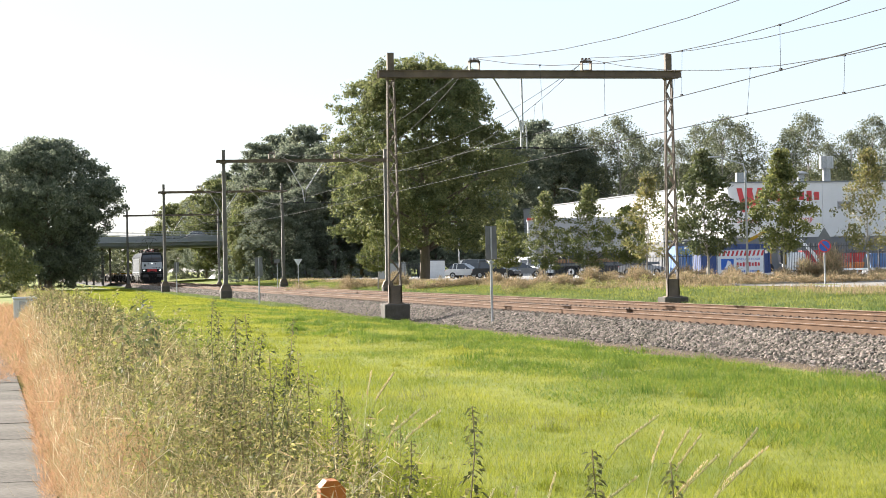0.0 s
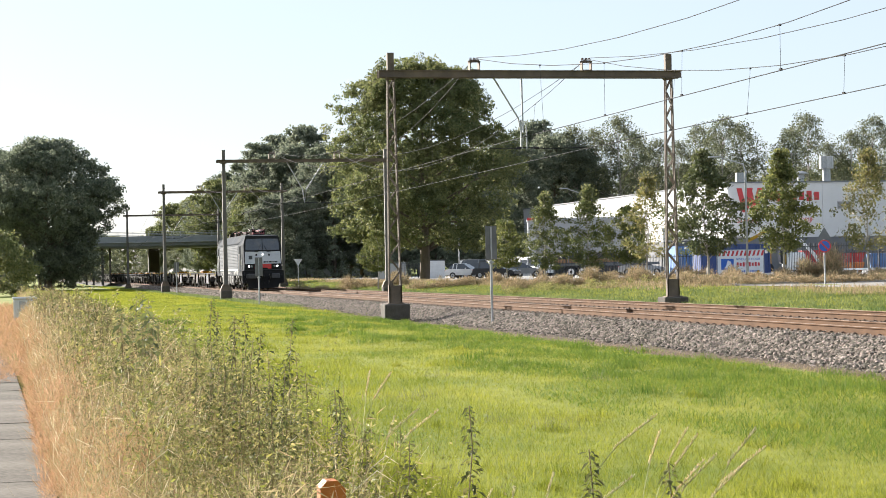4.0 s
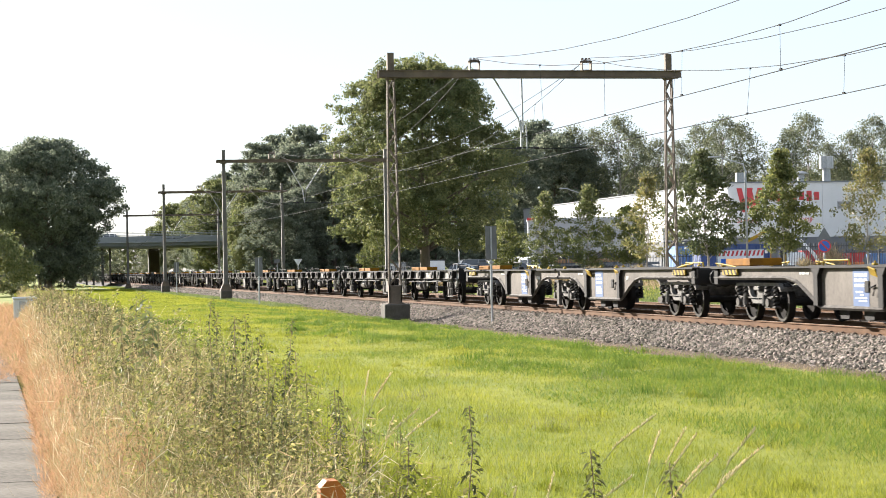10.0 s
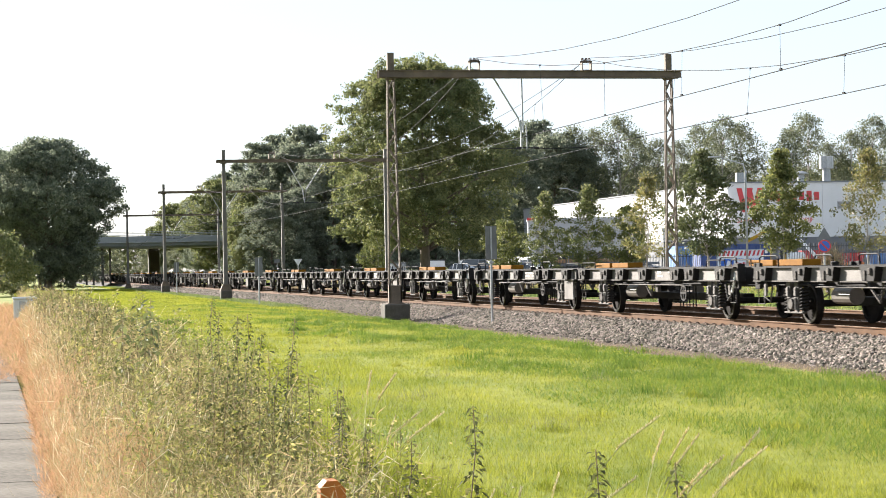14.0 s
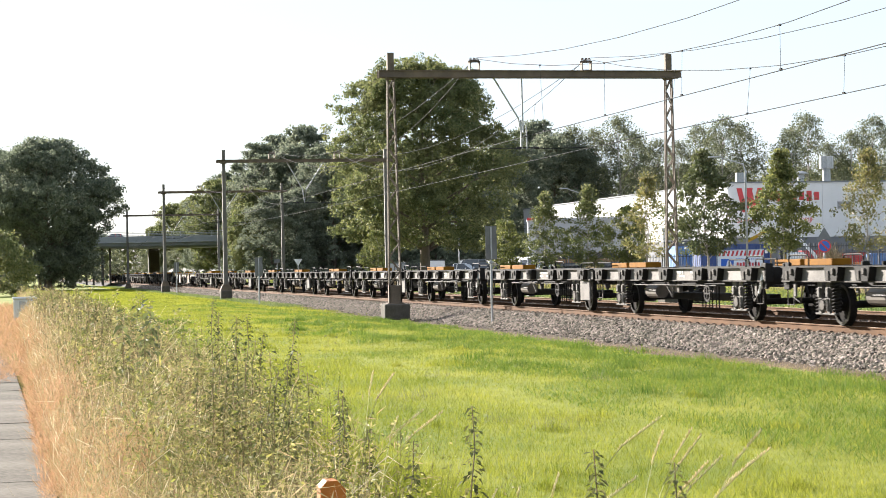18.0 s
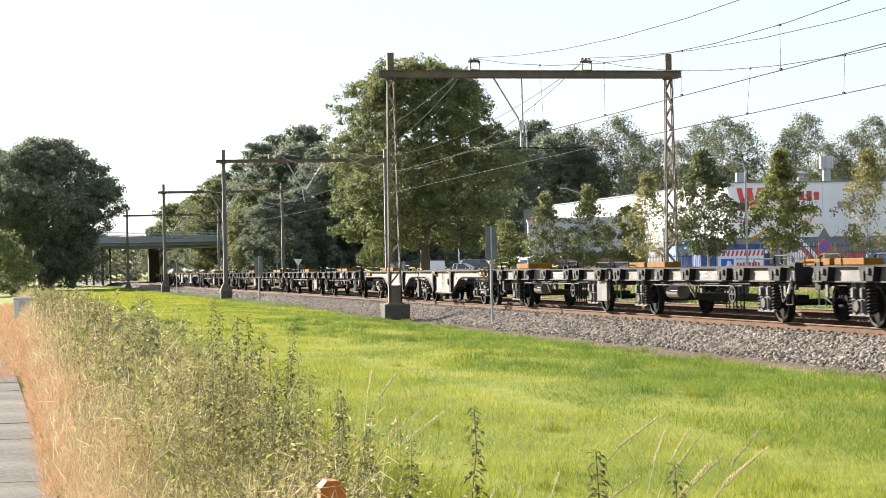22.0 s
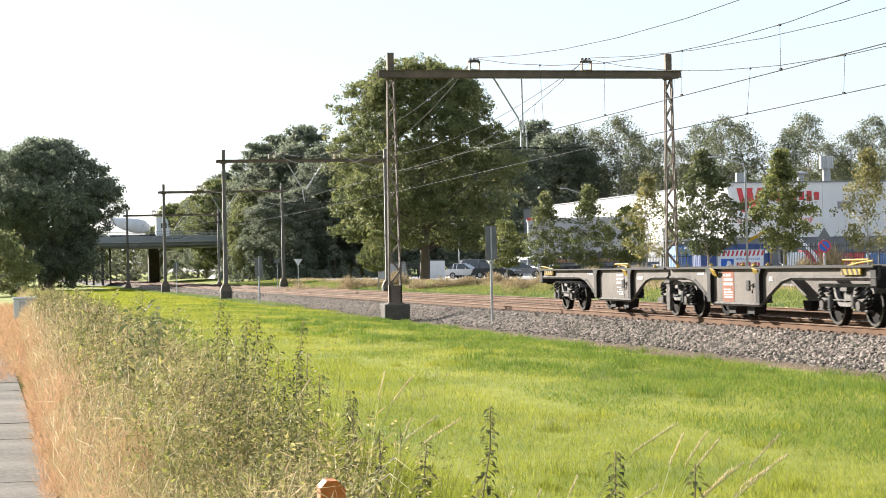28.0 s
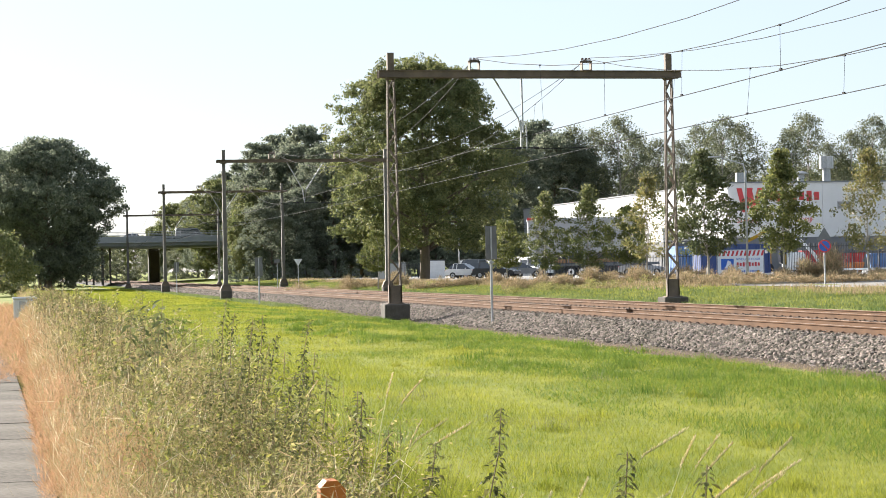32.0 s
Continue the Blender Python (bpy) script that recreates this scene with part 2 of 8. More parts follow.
M_RED = mat("red_paint", (0.5, 0.045, 0.05), (0.4, 0.04, 0.045), 0.5, scale=2, fine=30, bump=0.05)
M_BLUE = mat("blue_container_paint", (0.022, 0.045, 0.15), (0.035, 0.065, 0.18), 0.55, scale=1.5, fine=30, bump=0.1)
M_ROOF = mat("roof_flashing", (0.12, 0.13, 0.14), (0.18, 0.19, 0.2), 0.6, scale=2, fine=30, bump=0.05)
M_BRIGHTBLUE = mat("light_blue_paint", (0.06, 0.15, 0.36), (0.09, 0.19, 0.4), 0.55, scale=2, fine=30, bump=0.1)
M_WHITEP = mat("white_paint", (0.72, 0.73, 0.74), (0.6, 0.61, 0.62), 0.4, scale=2, fine=30, bump=0.03)
M_GREYP = mat("grey_car_paint", (0.14, 0.15, 0.16), (0.19, 0.2, 0.21), 0.3, metal=0.3, scale=2, fine=30, bump=0.02)
M_BLACKP = mat("black_car_paint", (0.02, 0.021, 0.024), (0.03, 0.031, 0.034), 0.25, scale=2, fine=30, bump=0.02)
M_REDP = mat("red_lorry_paint", (0.45, 0.03, 0.05), (0.36, 0.025, 0.04), 0.4, scale=2, fine=30, bump=0.03)
M_TYRE = mat("tyre_rubber", (0.02, 0.02, 0.02), (0.035, 0.034, 0.033), 0.9, scale=5, fine=60, bump=0.2)
M_DARKFENCE = mat("dark_fence_paint", (0.03, 0.034, 0.036), (0.05, 0.054, 0.056), 0.6, scale=3, fine=40, bump=0.05)
M_SIGNBLUE = mat("sign_blue", (0.02, 0.09, 0.4), (0.03, 0.11, 0.42), 0.4, scale=2, fine=30, bump=0.02)
M_WOOD = mat("sawn_timber", (0.38, 0.22, 0.11), (0.28, 0.16, 0.08), 0.8, scale=2, fine=30, bump=0.2, stretch=(0.2, 1, 1))
M_TAILLAMP = mat("tail_lamp", (0.35, 0.02, 0.02), (0.25, 0.015, 0.015), 0.3, bump=0)
M_SKIPRED = mat("red_skip_paint", (0.42, 0.03, 0.035), (0.3, 0.025, 0.03), 0.6, scale=2, fine=30, bump=0.1)
M_SKIPORANGE = mat("orange_skip_paint", (0.55, 0.17, 0.03), (0.45, 0.13, 0.025), 0.6, scale=2, fine=30, bump=0.1)
M_LENS0 = mat("clear_lamp", (0.5, 0.5, 0.5), (0.4, 0.4, 0.4), 0.15, bump=0)


# ---- mesh helpers ----
class Shape:
    """Collects the corners and faces of one mesh."""

    def __init__(self):
        self.v, self.f = [], []

    def add(self, verts, faces):
        k = len(self.v)
        self.v += [tuple(p) for p in verts]
        self.f += [tuple(i + k for i in f) for f in faces]
        return self

    def box(self, c, s, rz=0.0, ch=0.0, tilt=None):
        """A box with centre c and size s, turned about z; ch: chamfered edges."""
        h = [q / 2 for q in s]
        rot = Matrix.Rotation(rz, 3, "Z") if tilt is None else tilt
        cc = Vector(c)
        if not ch:
            vs = [(x * h[0], y * h[1], z * h[2]) for x in (-1, 1) for y in (-1, 1) for z in (-1, 1)]
            fs = [(0, 1, 3, 2), (4, 6, 7, 5), (0, 4, 5, 1), (2, 3, 7, 6), (0, 2, 6, 4), (1, 5, 7, 3)]
        else:
            vs, fs = [], []
            sg = [(x, y, z) for x in (-1, 1) for y in (-1, 1) for z in (-1, 1)]
            for x, y, z in sg:
                a, b, d = x * h[0], y * h[1], z * h[2]
                vs += [(a, b - y * ch, d - z * ch), (a - x * ch, b, d - z * ch), (a - x * ch, b - y * ch, d)]
            quads = [(0, 1, 3, 2), (4, 6, 7, 5), (0, 4, 5, 1), (2, 3, 7, 6), (0, 2, 6, 4), (1, 5, 7, 3)]
            for q, ax in zip(quads, (0, 0, 1, 1, 2, 2)):
                fs.append(tuple(3 * i + ax for i in q))
            for i in range(8):
                x, y, z = sg[i]
                fs.append((3 * i, 3 * i + 1, 3 * i + 2) if x * y * z > 0 else (3 * i, 3 * i + 2, 3 * i + 1))
            for i in range(8):
                for ax, bit in ((0, 4), (1, 2), (2, 1)):
                    j = i | bit
                    if j != i:
                        o = [k for k in (0, 1, 2) if k != ax]
                        fs.append((3 * i + o[0], 3 * i + o[1], 3 * j + o[1], 3 * j + o[0]))
        return self.add([cc + rot @ Vector(p) for p in vs], fs)

    def tube(self, p0, p1, r0, r1=None, n=8, caps=True):
        p0, p1 = Vector(p0), Vector(p1)
        r1 = r0 if r1 is None else r1
        d = (p1 - p0).normalized()
        a = d.orthogonal().normalized()
        b = d.cross(a)
        vs = []
        for p, r in ((p0, r0), (p1, r1)):
            vs += [p + (a * math.cos(6.28318 * i / n) + b * math.sin(6.28318 * i / n)) * r for i in range(n)]
        fs = [(i, (i + 1) % n, n + (i + 1) % n, n + i) for i in range(n)]
        if caps:
            fs += [tuple(range(n - 1, -1, -1)), tuple(range(n, 2 * n))]
        return self.add(vs, fs)

    def path(self, pts, r, n=6, r_end=None):
        """A tube along a bent line."""
        pts = [Vector(p) for p in pts]
        vs, fs = [], []
        for k, p in enumerate(pts):
            d = (pts[min(k + 1, len(pts) - 1)] - pts[max(k - 1, 0)]).normalized()
            up = Vector((0, 0, 1)) if abs(d.z) < 0.95 else Vector((1, 0, 0))
            a = d.cross(up).normalized()
            b = a.cross(d)
            rr = r if r_end is None else r + (r_end - r) * k / (len(pts) - 1)
            vs += [p + (a * math.cos(6.28318 * i / n) + b * math.sin(6.28318 * i / n)) * rr for i in range(n)]
        for k in range(len(pts) - 1):
            fs += [(k * n + i, k * n + (i + 1) % n, (k + 1) * n + (i + 1) % n, (k + 1) * n + i) for i in range(n)]
        e = (len(pts) - 1) * n
        fs += [tuple(range(n - 1, -1, -1)), tuple(range(e, e + n))]
        return self.add(vs, fs)

    def prism(self, poly, axis, lo, hi):
        """A polygon pushed along an axis: for 'x' its points are (y, z), for 'y' (x, z), for 'z' (x, y)."""
        def at(p, q):
            return {"x": (q, p[0], p[1]), "y": (p[0], q, p[1]), "z": (p[0], p[1], q)}[axis]
        n = len(poly)
        vs = [at(p, lo) for p in poly] + [at(p, hi) for p in poly]
        fs = [(i, (i + 1) % n, n + (i + 1) % n, n + i) for i in range(n)] + [tuple(range(n - 1, -1, -1)), tuple(range(n, 2 * n))]
        return self.add(vs, fs)

    def ring(self, c, axis, r, r_in, w, n=20):
        """A ring or, with r_in 0, a disc of width w about an axis."""
        def at(a, rr, q):
            u, v = rr * math.cos(a), rr * math.sin(a)
            d = {"x": (q, u, v), "y": (u, q, v), "z": (u, v, q)}[axis]
            return (c[0] + d[0], c[1] + d[1], c[2] + d[2])
        vs, fs = [], []
        for i in range(n):
            a = 6.28318 * i / n
            vs += [at(a, r, -w / 2), at(a, r, w / 2), at(a, max(r_in, 0.001), -w / 2), at(a, max(r_in, 0.001), w / 2)]
        for i in range(n):
            j = (i + 1) % n
            fs += [(4 * i, 4 * j, 4 * j + 1, 4 * i + 1), (4 * i + 1, 4 * j + 1, 4 * j + 3, 4 * i + 3), (4 * i, 4 * i + 2, 4 * j + 2, 4 * j), (4 * i + 2, 4 * i + 3, 4 * j + 3, 4 * j + 2)]
        return self.add(vs, fs)

    def mesh(self, name, material, smooth=False):
        me = bpy.data.meshes.new(name)
        me.from_pydata(self.v, [], self.f)
        me.materials.append(material)
        bm = bmesh.new()
        bm.from_mesh(me)
        if len(bm.faces) < 20000:
            bmesh.ops.recalc_face_normals(bm, faces=bm.faces)
        for f in bm.faces:
            f.smooth = smooth
        bm.to_mesh(me)
        bm.free()
        return me


def part(name, shape, material, parent, label="", smooth=False):
    me = shape if isinstance(shape, bpy.types.Mesh) else shape.mesh(name, material, smooth)
    ob = new(name, me)
    ob.parent = parent
    if label:
        tagged(ob, label)
    return ob


def thing(name, label, category, at=(0, 0, 0), rz=0.0, group="", kind=""):
    ob = new(name)
    ob.empty_display_size = 0.2
    ob.matrix_basis = Matrix.Translation(at) @ Matrix.Rotation(rz, 4, "Z")
    return tagged(ob, label, category, group, kind)


def solid(name, shape, material, label, category="", kind="", group="", at=(0, 0, 0), smooth=False):
    me = shape if isinstance(shape, bpy.types.Mesh) else shape.mesh(name, material, smooth)
    ob = new(name, me)
    ob.location = at
    return tagged(ob, label, category, group, kind)


def quads_mesh(name, v, n_per, material):
    """A mesh of loose pieces of n_per corners each, from an array of corners."""
    k = len(v) // n_per
    me = bpy.data.meshes.new(name)
    me.vertices.add(len(v))
    me.vertices.foreach_set("co", np.asarray(v, np.float32).ravel())
    me.loops.add(len(v))
    me.loops.foreach_set("vertex_index", np.arange(len(v), dtype=np.int32))
    me.polygons.add(k)
    me.polygons.foreach_set("loop_start", np.arange(0, len(v), n_per, dtype=np.int32))
    me.update(calc_edges=True)
    me.materials.append(material)
    return me


GX = (-4000, -6, 0.6, 1.8, 4.2, 12.0, 15.6, 16.4, 24.8, 26.4, 30.0, 33.5, 4000)
GZ = (-0.25, -0.22, -0.17, -0.2, -0.46, -0.5, -0.66, -0.75, -0.7, -0.16, 0.0, 0.2, 0.25)


def ground_z(x, y=0.0):
    z = np.interp(x, GX, GZ)
    return z + 0.035 * np.sin(x * 0.9 + y * 0.21) * np.sin(y * 0.33 - x * 0.2) * np.clip((np.abs(np.asarray(x) - 20.6) - 4.5) / 4, 0, 1)


def yard(l, d):
    """A place in the works yard, whose axes are turned 12.9 degrees to the railway: l metres across, d metres deep."""
    return (l * 0.9748 + d * 0.2233, -l * 0.2233 + d * 0.9748)


def spot(u, d, z=0.0):
    """A place by bearing and depth."""
    x, y = yard((u - 784) / 3365 * d, d)
    return x, y, z


YARD_RZ = radians(-12.9)
# ---- ground: one sheet to the horizon ----
def build_ground():
    xs = np.unique(np.concatenate([np.array([-3500, -1500, -600, -250, -100, -50, -25]), np.arange(-12, 40, 0.5), np.array([45, 55, 70, 100, 160, 300, 700, 1600, 3500])]))
    ys = np.unique(np.concatenate([np.array([-1500, -300, -60]), np.arange(-20, 120, 1.0), np.arange(120, 340, 5.0), np.array([400, 500, 700, 1000, 1600, 2600, 4000])]))
    X, Y = np.meshgrid(xs, ys)
    Z = ground_z(X, Y)
    nx, ny = len(xs), len(ys)
    idx = np.arange(nx * ny).reshape(ny, nx)
    faces = np.stack([idx[:-1, :-1], idx[:-1, 1:], idx[1:, 1:], idx[1:, :-1]], -1).reshape(-1, 4)
    me = bpy.data.meshes.new("ground")
    me.from_pydata(np.stack([X, Y, Z], -1).reshape(-1, 3).tolist(), [], faces.tolist())
    me.materials.append(M_FIELD)
    for p in me.polygons:
        p.use_smooth = True
    tagged(new("ground", me), "sunlit mown green meadow along the railway", "ground", kind="structure")


build_ground()


def blades(name, label, x0, x1, y0, y1, count, height, material, width=0.012, lean=0.35, seed=1, fall=1.0, keep=None):
    """Loose blades of grass standing on the ground; denser towards y0 by the power fall."""
    rs = np.random.RandomState(seed)
    x = rs.uniform(x0, x1, count)
    y = y0 + (y1 - y0) * rs.uniform(0, 1, count) ** fall
    if keep is not None:
        ok = keep(x, y, rs)
        x, y = x[ok], y[ok]
    n = len(x)
    z = ground_z(x, y) - 0.01
    far = np.clip(y / 35.0, 0.6, 4.0)
    h = height * rs.uniform(0.5, 1.25, n)
    w = width * far * rs.uniform(0.7, 1.3, n)
    a = rs.uniform(0, 6.283, n)
    t = rs.uniform(0, 6.283, n)
    ln = h * lean * rs.uniform(0.1, 1.0, n)
    base = np.stack([x, y, z], -1)
    side = np.stack([np.cos(a) * w, np.sin(a) * w, np.zeros(n)], -1)
    tip = base + np.stack([np.cos(t) * ln, np.sin(t) * ln, h], -1)
    v = np.stack([base - side, base + side, tip], 1).reshape(-1, 3)
    return tagged(new(name, quads_mesh(name, v, 3, material)), label, "grass", kind="stuff")


def edge(x, y, rs):
    """Frayed towards the ballast."""
    return x < 15.1 - 0.8 * np.clip((66 - y) / 16, 0, 1) + 0.3 * np.sin(y * 0.9) + 0.22 * np.sin(y * 2.7 + 1) + 0.15 * np.sin(y * 6.1) - rs.uniform(0, 0.9, len(x)) ** 2 + 0.5 * (rs.uniform(0, 1, len(x)) > 0.93)


def patchy(x, y, rs):
    return edge(x, y, rs) & (np.sin(x * 1.1 + y * 0.35) + np.sin(x * 0.5 - y * 0.22 + 2) + rs.uniform(-1, 1, len(x)) > -0.4)


blades("meadow_grass", "short bright green meadow grass", 1.6, 16.0, 13, 125, 600000, 0.052, M_BLADE, seed=3, fall=1.9, width=0.006, lean=1.5, keep=edge)
blades("far_meadow_grass", "short green grass further along the meadow", 0.5, 15.4, 115, 240, 70000, 0.07, M_BLADE, seed=8, width=0.016)
blades("yellowed_grass", "yellowed tips among the meadow grass", 1.6, 15.8, 13, 125, 65000, 0.06, M_BLADE2, seed=4, fall=1.9, width=0.005, lean=1.5, keep=patchy)
def tufts(name, label, spots, material, seed, n=260, height=0.22, lean=1.2, width=0.006):
    """Tussocks of longer grass at given places (x, y, radius)."""
    rs = np.random.RandomState(seed)
    v = []
    for tx, ty, r in spots:
        a, q = rs.uniform(0, 6.28, n), r * rs.uniform(0, 1, n) ** 0.7
        x, y = tx + np.cos(a) * q, ty + np.sin(a) * q * 1.6
        h = height * rs.uniform(0.4, 1.2, n) * (1.15 - q / r * 0.6)
        z = ground_z(x, y) - 0.01
        t = rs.uniform(0, 6.28, n)
        ln = h * lean * rs.uniform(0.1, 1, n)
        b = np.stack([x, y, z], -1)
        w = width * max(0.8, ty / 30)
        sd = np.stack([np.cos(t + 1.57) * w, np.sin(t + 1.57) * w, np.zeros(n)], -1)
        tip = b + np.stack([np.cos(t) * ln, np.sin(t) * ln, h], -1)
        v.append(np.stack([b - sd, b + sd, tip], 1).reshape(-1, 3))
    return tagged(new(name, quads_mesh(name, np.concatenate(v), 3, material)), label, "grass", kind="stuff")


_r = random.Random(17)
blades("lush_edge_grass", "lush deep green grass along the foot of the ballast", 7.6, 15.8, 16, 120, 150000, 0.095, M_TUFT, seed=31, fall=1.6, width=0.008, lean=1.7,
       keep=lambda x, y, rs: edge(x, y, rs) & (0.5 * (x - 12.6) + 0.5 * (y < 60) + 1.7 * np.clip((44 - y) / 14, 0, 1) + np.sin(x * 1.7 + y * 0.31) + 0.7 * np.sin(y * 0.83 - x) + rs.uniform(-1, 1, len(x)) > 0.1))
blades("far_edge_grass", "rank grass growing over the foot of the ballast", 13.0, 16.3, 84, 300, 60000, 0.14, M_BLADE, seed=32, fall=1.2, width=0.011, lean=0.8, keep=lambda x, y, rs: rs.uniform(0, 1, len(x)) < (y - 82) / 45 + 0.3 * np.sin(y * 0.7))
blades("trackside_grass", "tall rank grass at the far foot of the ballast", 14.2, 16.7, 104, 300, 42000, 0.24, M_BANK, seed=33, fall=1.1, width=0.01, lean=0.7)
blades("soil_litter", "dry litter on the bare soil beside the ballast", 14.2, 15.9, 28, 100, 20000, 0.06, M_SCRUB, seed=34, fall=1.3, width=0.008, lean=1.8)
tufts("grass_tussocks", "darker green tussocks in the meadow", [(_r.uniform(9, 14.6), _r.uniform(20, 75), _r.uniform(0.2, 0.6)) for _ in range(110)], M_TUFT, 14, 150, 0.2)
tufts("meadow_tussocks", "small green tussocks in the meadow", [(_r.uniform(3, 11), 14 + 50 * _r.random() ** 1.5, _r.uniform(0.12, 0.45)) for _ in range(60)], M_BLADE, 15, 160, 0.14)
tufts("grey_weeds", "greyish withered weeds in the meadow", [(6.1, 28.3, 0.35), (5.7, 28.0, 0.3), (6.2, 21.6, 0.4), (6.7, 22.2, 0.45), (5.9, 23.0, 0.3), (7.4, 33.0, 0.4), (5.2, 25.5, 0.3), (9.5, 30.0, 0.4)], M_THISTLE, 16, 90, 0.22, 0.9, 0.003)
# two rows of dark tufts, 61 m and 72 m deep
tufts("meadow_ridges", "two rows of longer, darker grass in the meadow", [(spot(u, d)[0], spot(u, d)[1], 0.5) for d in (61, 72) for u in (262, 276, 290, 304, 318)], M_TUFT, 18, 420, 0.26, 0.7, 0.006)
blades("bank_grass", "green grass on the bank beyond the tracks", 25.6, 32.5, 35, 240, 120000, 0.12, M_BANK, seed=5, fall=1.3, width=0.012, lean=1.3)
blades("bank_yellow_grass", "yellowed rough grass on the bank", 26.5, 33.5, 35, 240, 45000, 0.15, M_BLADE2, seed=9, fall=1.3, width=0.009, lean=1.4)
blades("bank_dry_grass", "tall dry brown grass along the road", 30.8, 34.6, 45, 240, 30000, 0.3, M_SCRUB, seed=6, fall=1.2, width=0.009, lean=0.8,
       keep=lambda x, y, rs: (np.sin(y * 0.21) + np.sin(y * 0.57 + 1) * 0.7 + rs.uniform(-1, 1, len(x)) - 0.5 * (x < 32)) > 0.1)


def build_path():
    path = thing("path", "grey concrete slab cycle path beside the dry verge", "path", kind="structure")
    slab = Shape().box((0, 0, 0), (2.6, 1.99, 0.12), ch=0.012).mesh("slab", mat("path_slab", (0.2, 0.178, 0.148), (0.065, 0.056, 0.044), 0.95, scale=0.8, fine=22, bump=0.4, rnd=0.12, spec=0.08))
    for k in range(-6, 45):
        y = 2.0 + 2.0 * k
        o = part("slab", slab, None, path)
        bend = max(0.0, y - 30)
        o.location = (-0.98 - 0.0126 * (y - 14) - 0.0022 * bend ** 2, y, -0.16)
        o.rotation_euler = (0.002 * math.sin(k * 3.1), 0.003 * math.sin(k * 1.7), 0.0126 + 0.0044 * bend)


build_path()

# ---- railway ----
TRACKS = (18.62, 22.55)


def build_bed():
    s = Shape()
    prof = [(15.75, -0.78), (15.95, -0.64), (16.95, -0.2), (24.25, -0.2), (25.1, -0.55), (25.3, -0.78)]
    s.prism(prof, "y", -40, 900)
    solid("trackbed", s, M_BALLAST, "crushed stone bed under the two tracks, coloured near black as shade between the stones", "ballast", "structure")
    rs = np.random.RandomState(7)
    n = 150000
    y = np.where(np.arange(n) < 122000, 30 + 95 * rs.uniform(0, 1, n) ** 1.6, rs.uniform(118, 270, n))
    x = np.where(rs.uniform(0, 1, n) < 0.72, 15.95 - 0.95 * rs.uniform(0, 1, n) ** 4 + 1.6 * rs.uniform(0, 1, n), rs.uniform(17.5, 24.4, n))
    z = np.interp(x, [15.0, 15.85, 16.95, 24.25], [-0.63, -0.6, -0.2, -0.2]) + rs.uniform(-0.015, 0.035, n)
    r = rs.uniform(0.024, 0.062, n) * np.where(y > 118, 1.7, 1.0)
    c = np.stack([x, y, z], -1)
    octa = np.array([(1, 0, 0), (0, 1, 0), (-1, 0, 0), (0, -1, 0), (0, 0, 0.8), (0, 0, -0.8)])
    jit = rs.uniform(0.6, 1.35, (n, 6, 1))
    ang = rs.uniform(0, 6.28, n)
    ca, sa = np.cos(ang)[:, None], np.sin(ang)[:, None]
    o = octa[None] * jit * r[:, None, None]
    tl = rs.uniform(-0.7, 0.7, (n, 1))
    ox, oy, oz = o[..., 0], o[..., 1], o[..., 2]
    oz, ox = oz * np.cos(tl) - ox * np.sin(tl), oz * np.sin(tl) + ox * np.cos(tl)
    ox, oy = ox * ca - oy * sa, ox * sa + oy * ca
    v = c[:, None, :] + np.stack([ox, oy, oz], -1)
    tri = [(0, 1, 4), (1, 2, 4), (2, 3, 4), (3, 0, 4), (1, 0, 5), (2, 1, 5), (3, 2, 5), (0, 3, 5)]
    vv = v.reshape(-1, 3)
    f = (np.arange(n)[:, None, None] * 6 + np.array(tri)[None]).reshape(-1, 3)
    me = bpy.data.meshes.new("ballast_stones")
    me.vertices.add(len(vv))
    me.vertices.foreach_set("co", vv.astype(np.float32).ravel())
    me.loops.add(f.size)
    me.loops.foreach_set("vertex_index", f.astype(np.int32).ravel())
    me.polygons.add(len(f))
    me.polygons.foreach_set("loop_start", np.arange(0, f.size, 3, dtype=np.int32))
    me.update(calc_edges=True)
    me.materials.append(M_STONE)
    tagged(new("ballast_stones", me), "loose grey granite ballast stones", "ballast", kind="stuff")


build_bed()
soil = Shape()
for k in range(290):
    ya, yb = -30 + k * 0.4, -29.6 + k * 0.4
    xa, xb = (14.3 + 0.2 * math.sin(q * 0.7) + 0.14 * math.sin(q * 2.3 + 1) + 0.1 * math.sin(q * 5.1) for q in (ya, yb))
    soil.add([(xa - 0.25, ya, -0.6), (15.97, ya, -0.59), (15.97, yb, -0.59), (xb - 0.25, yb, -0.6)], [(0, 1, 2, 3)])
solid("trackside_soil", soil, M_SOIL, "bare brown soil between meadow and ballast", "soil", "structure")


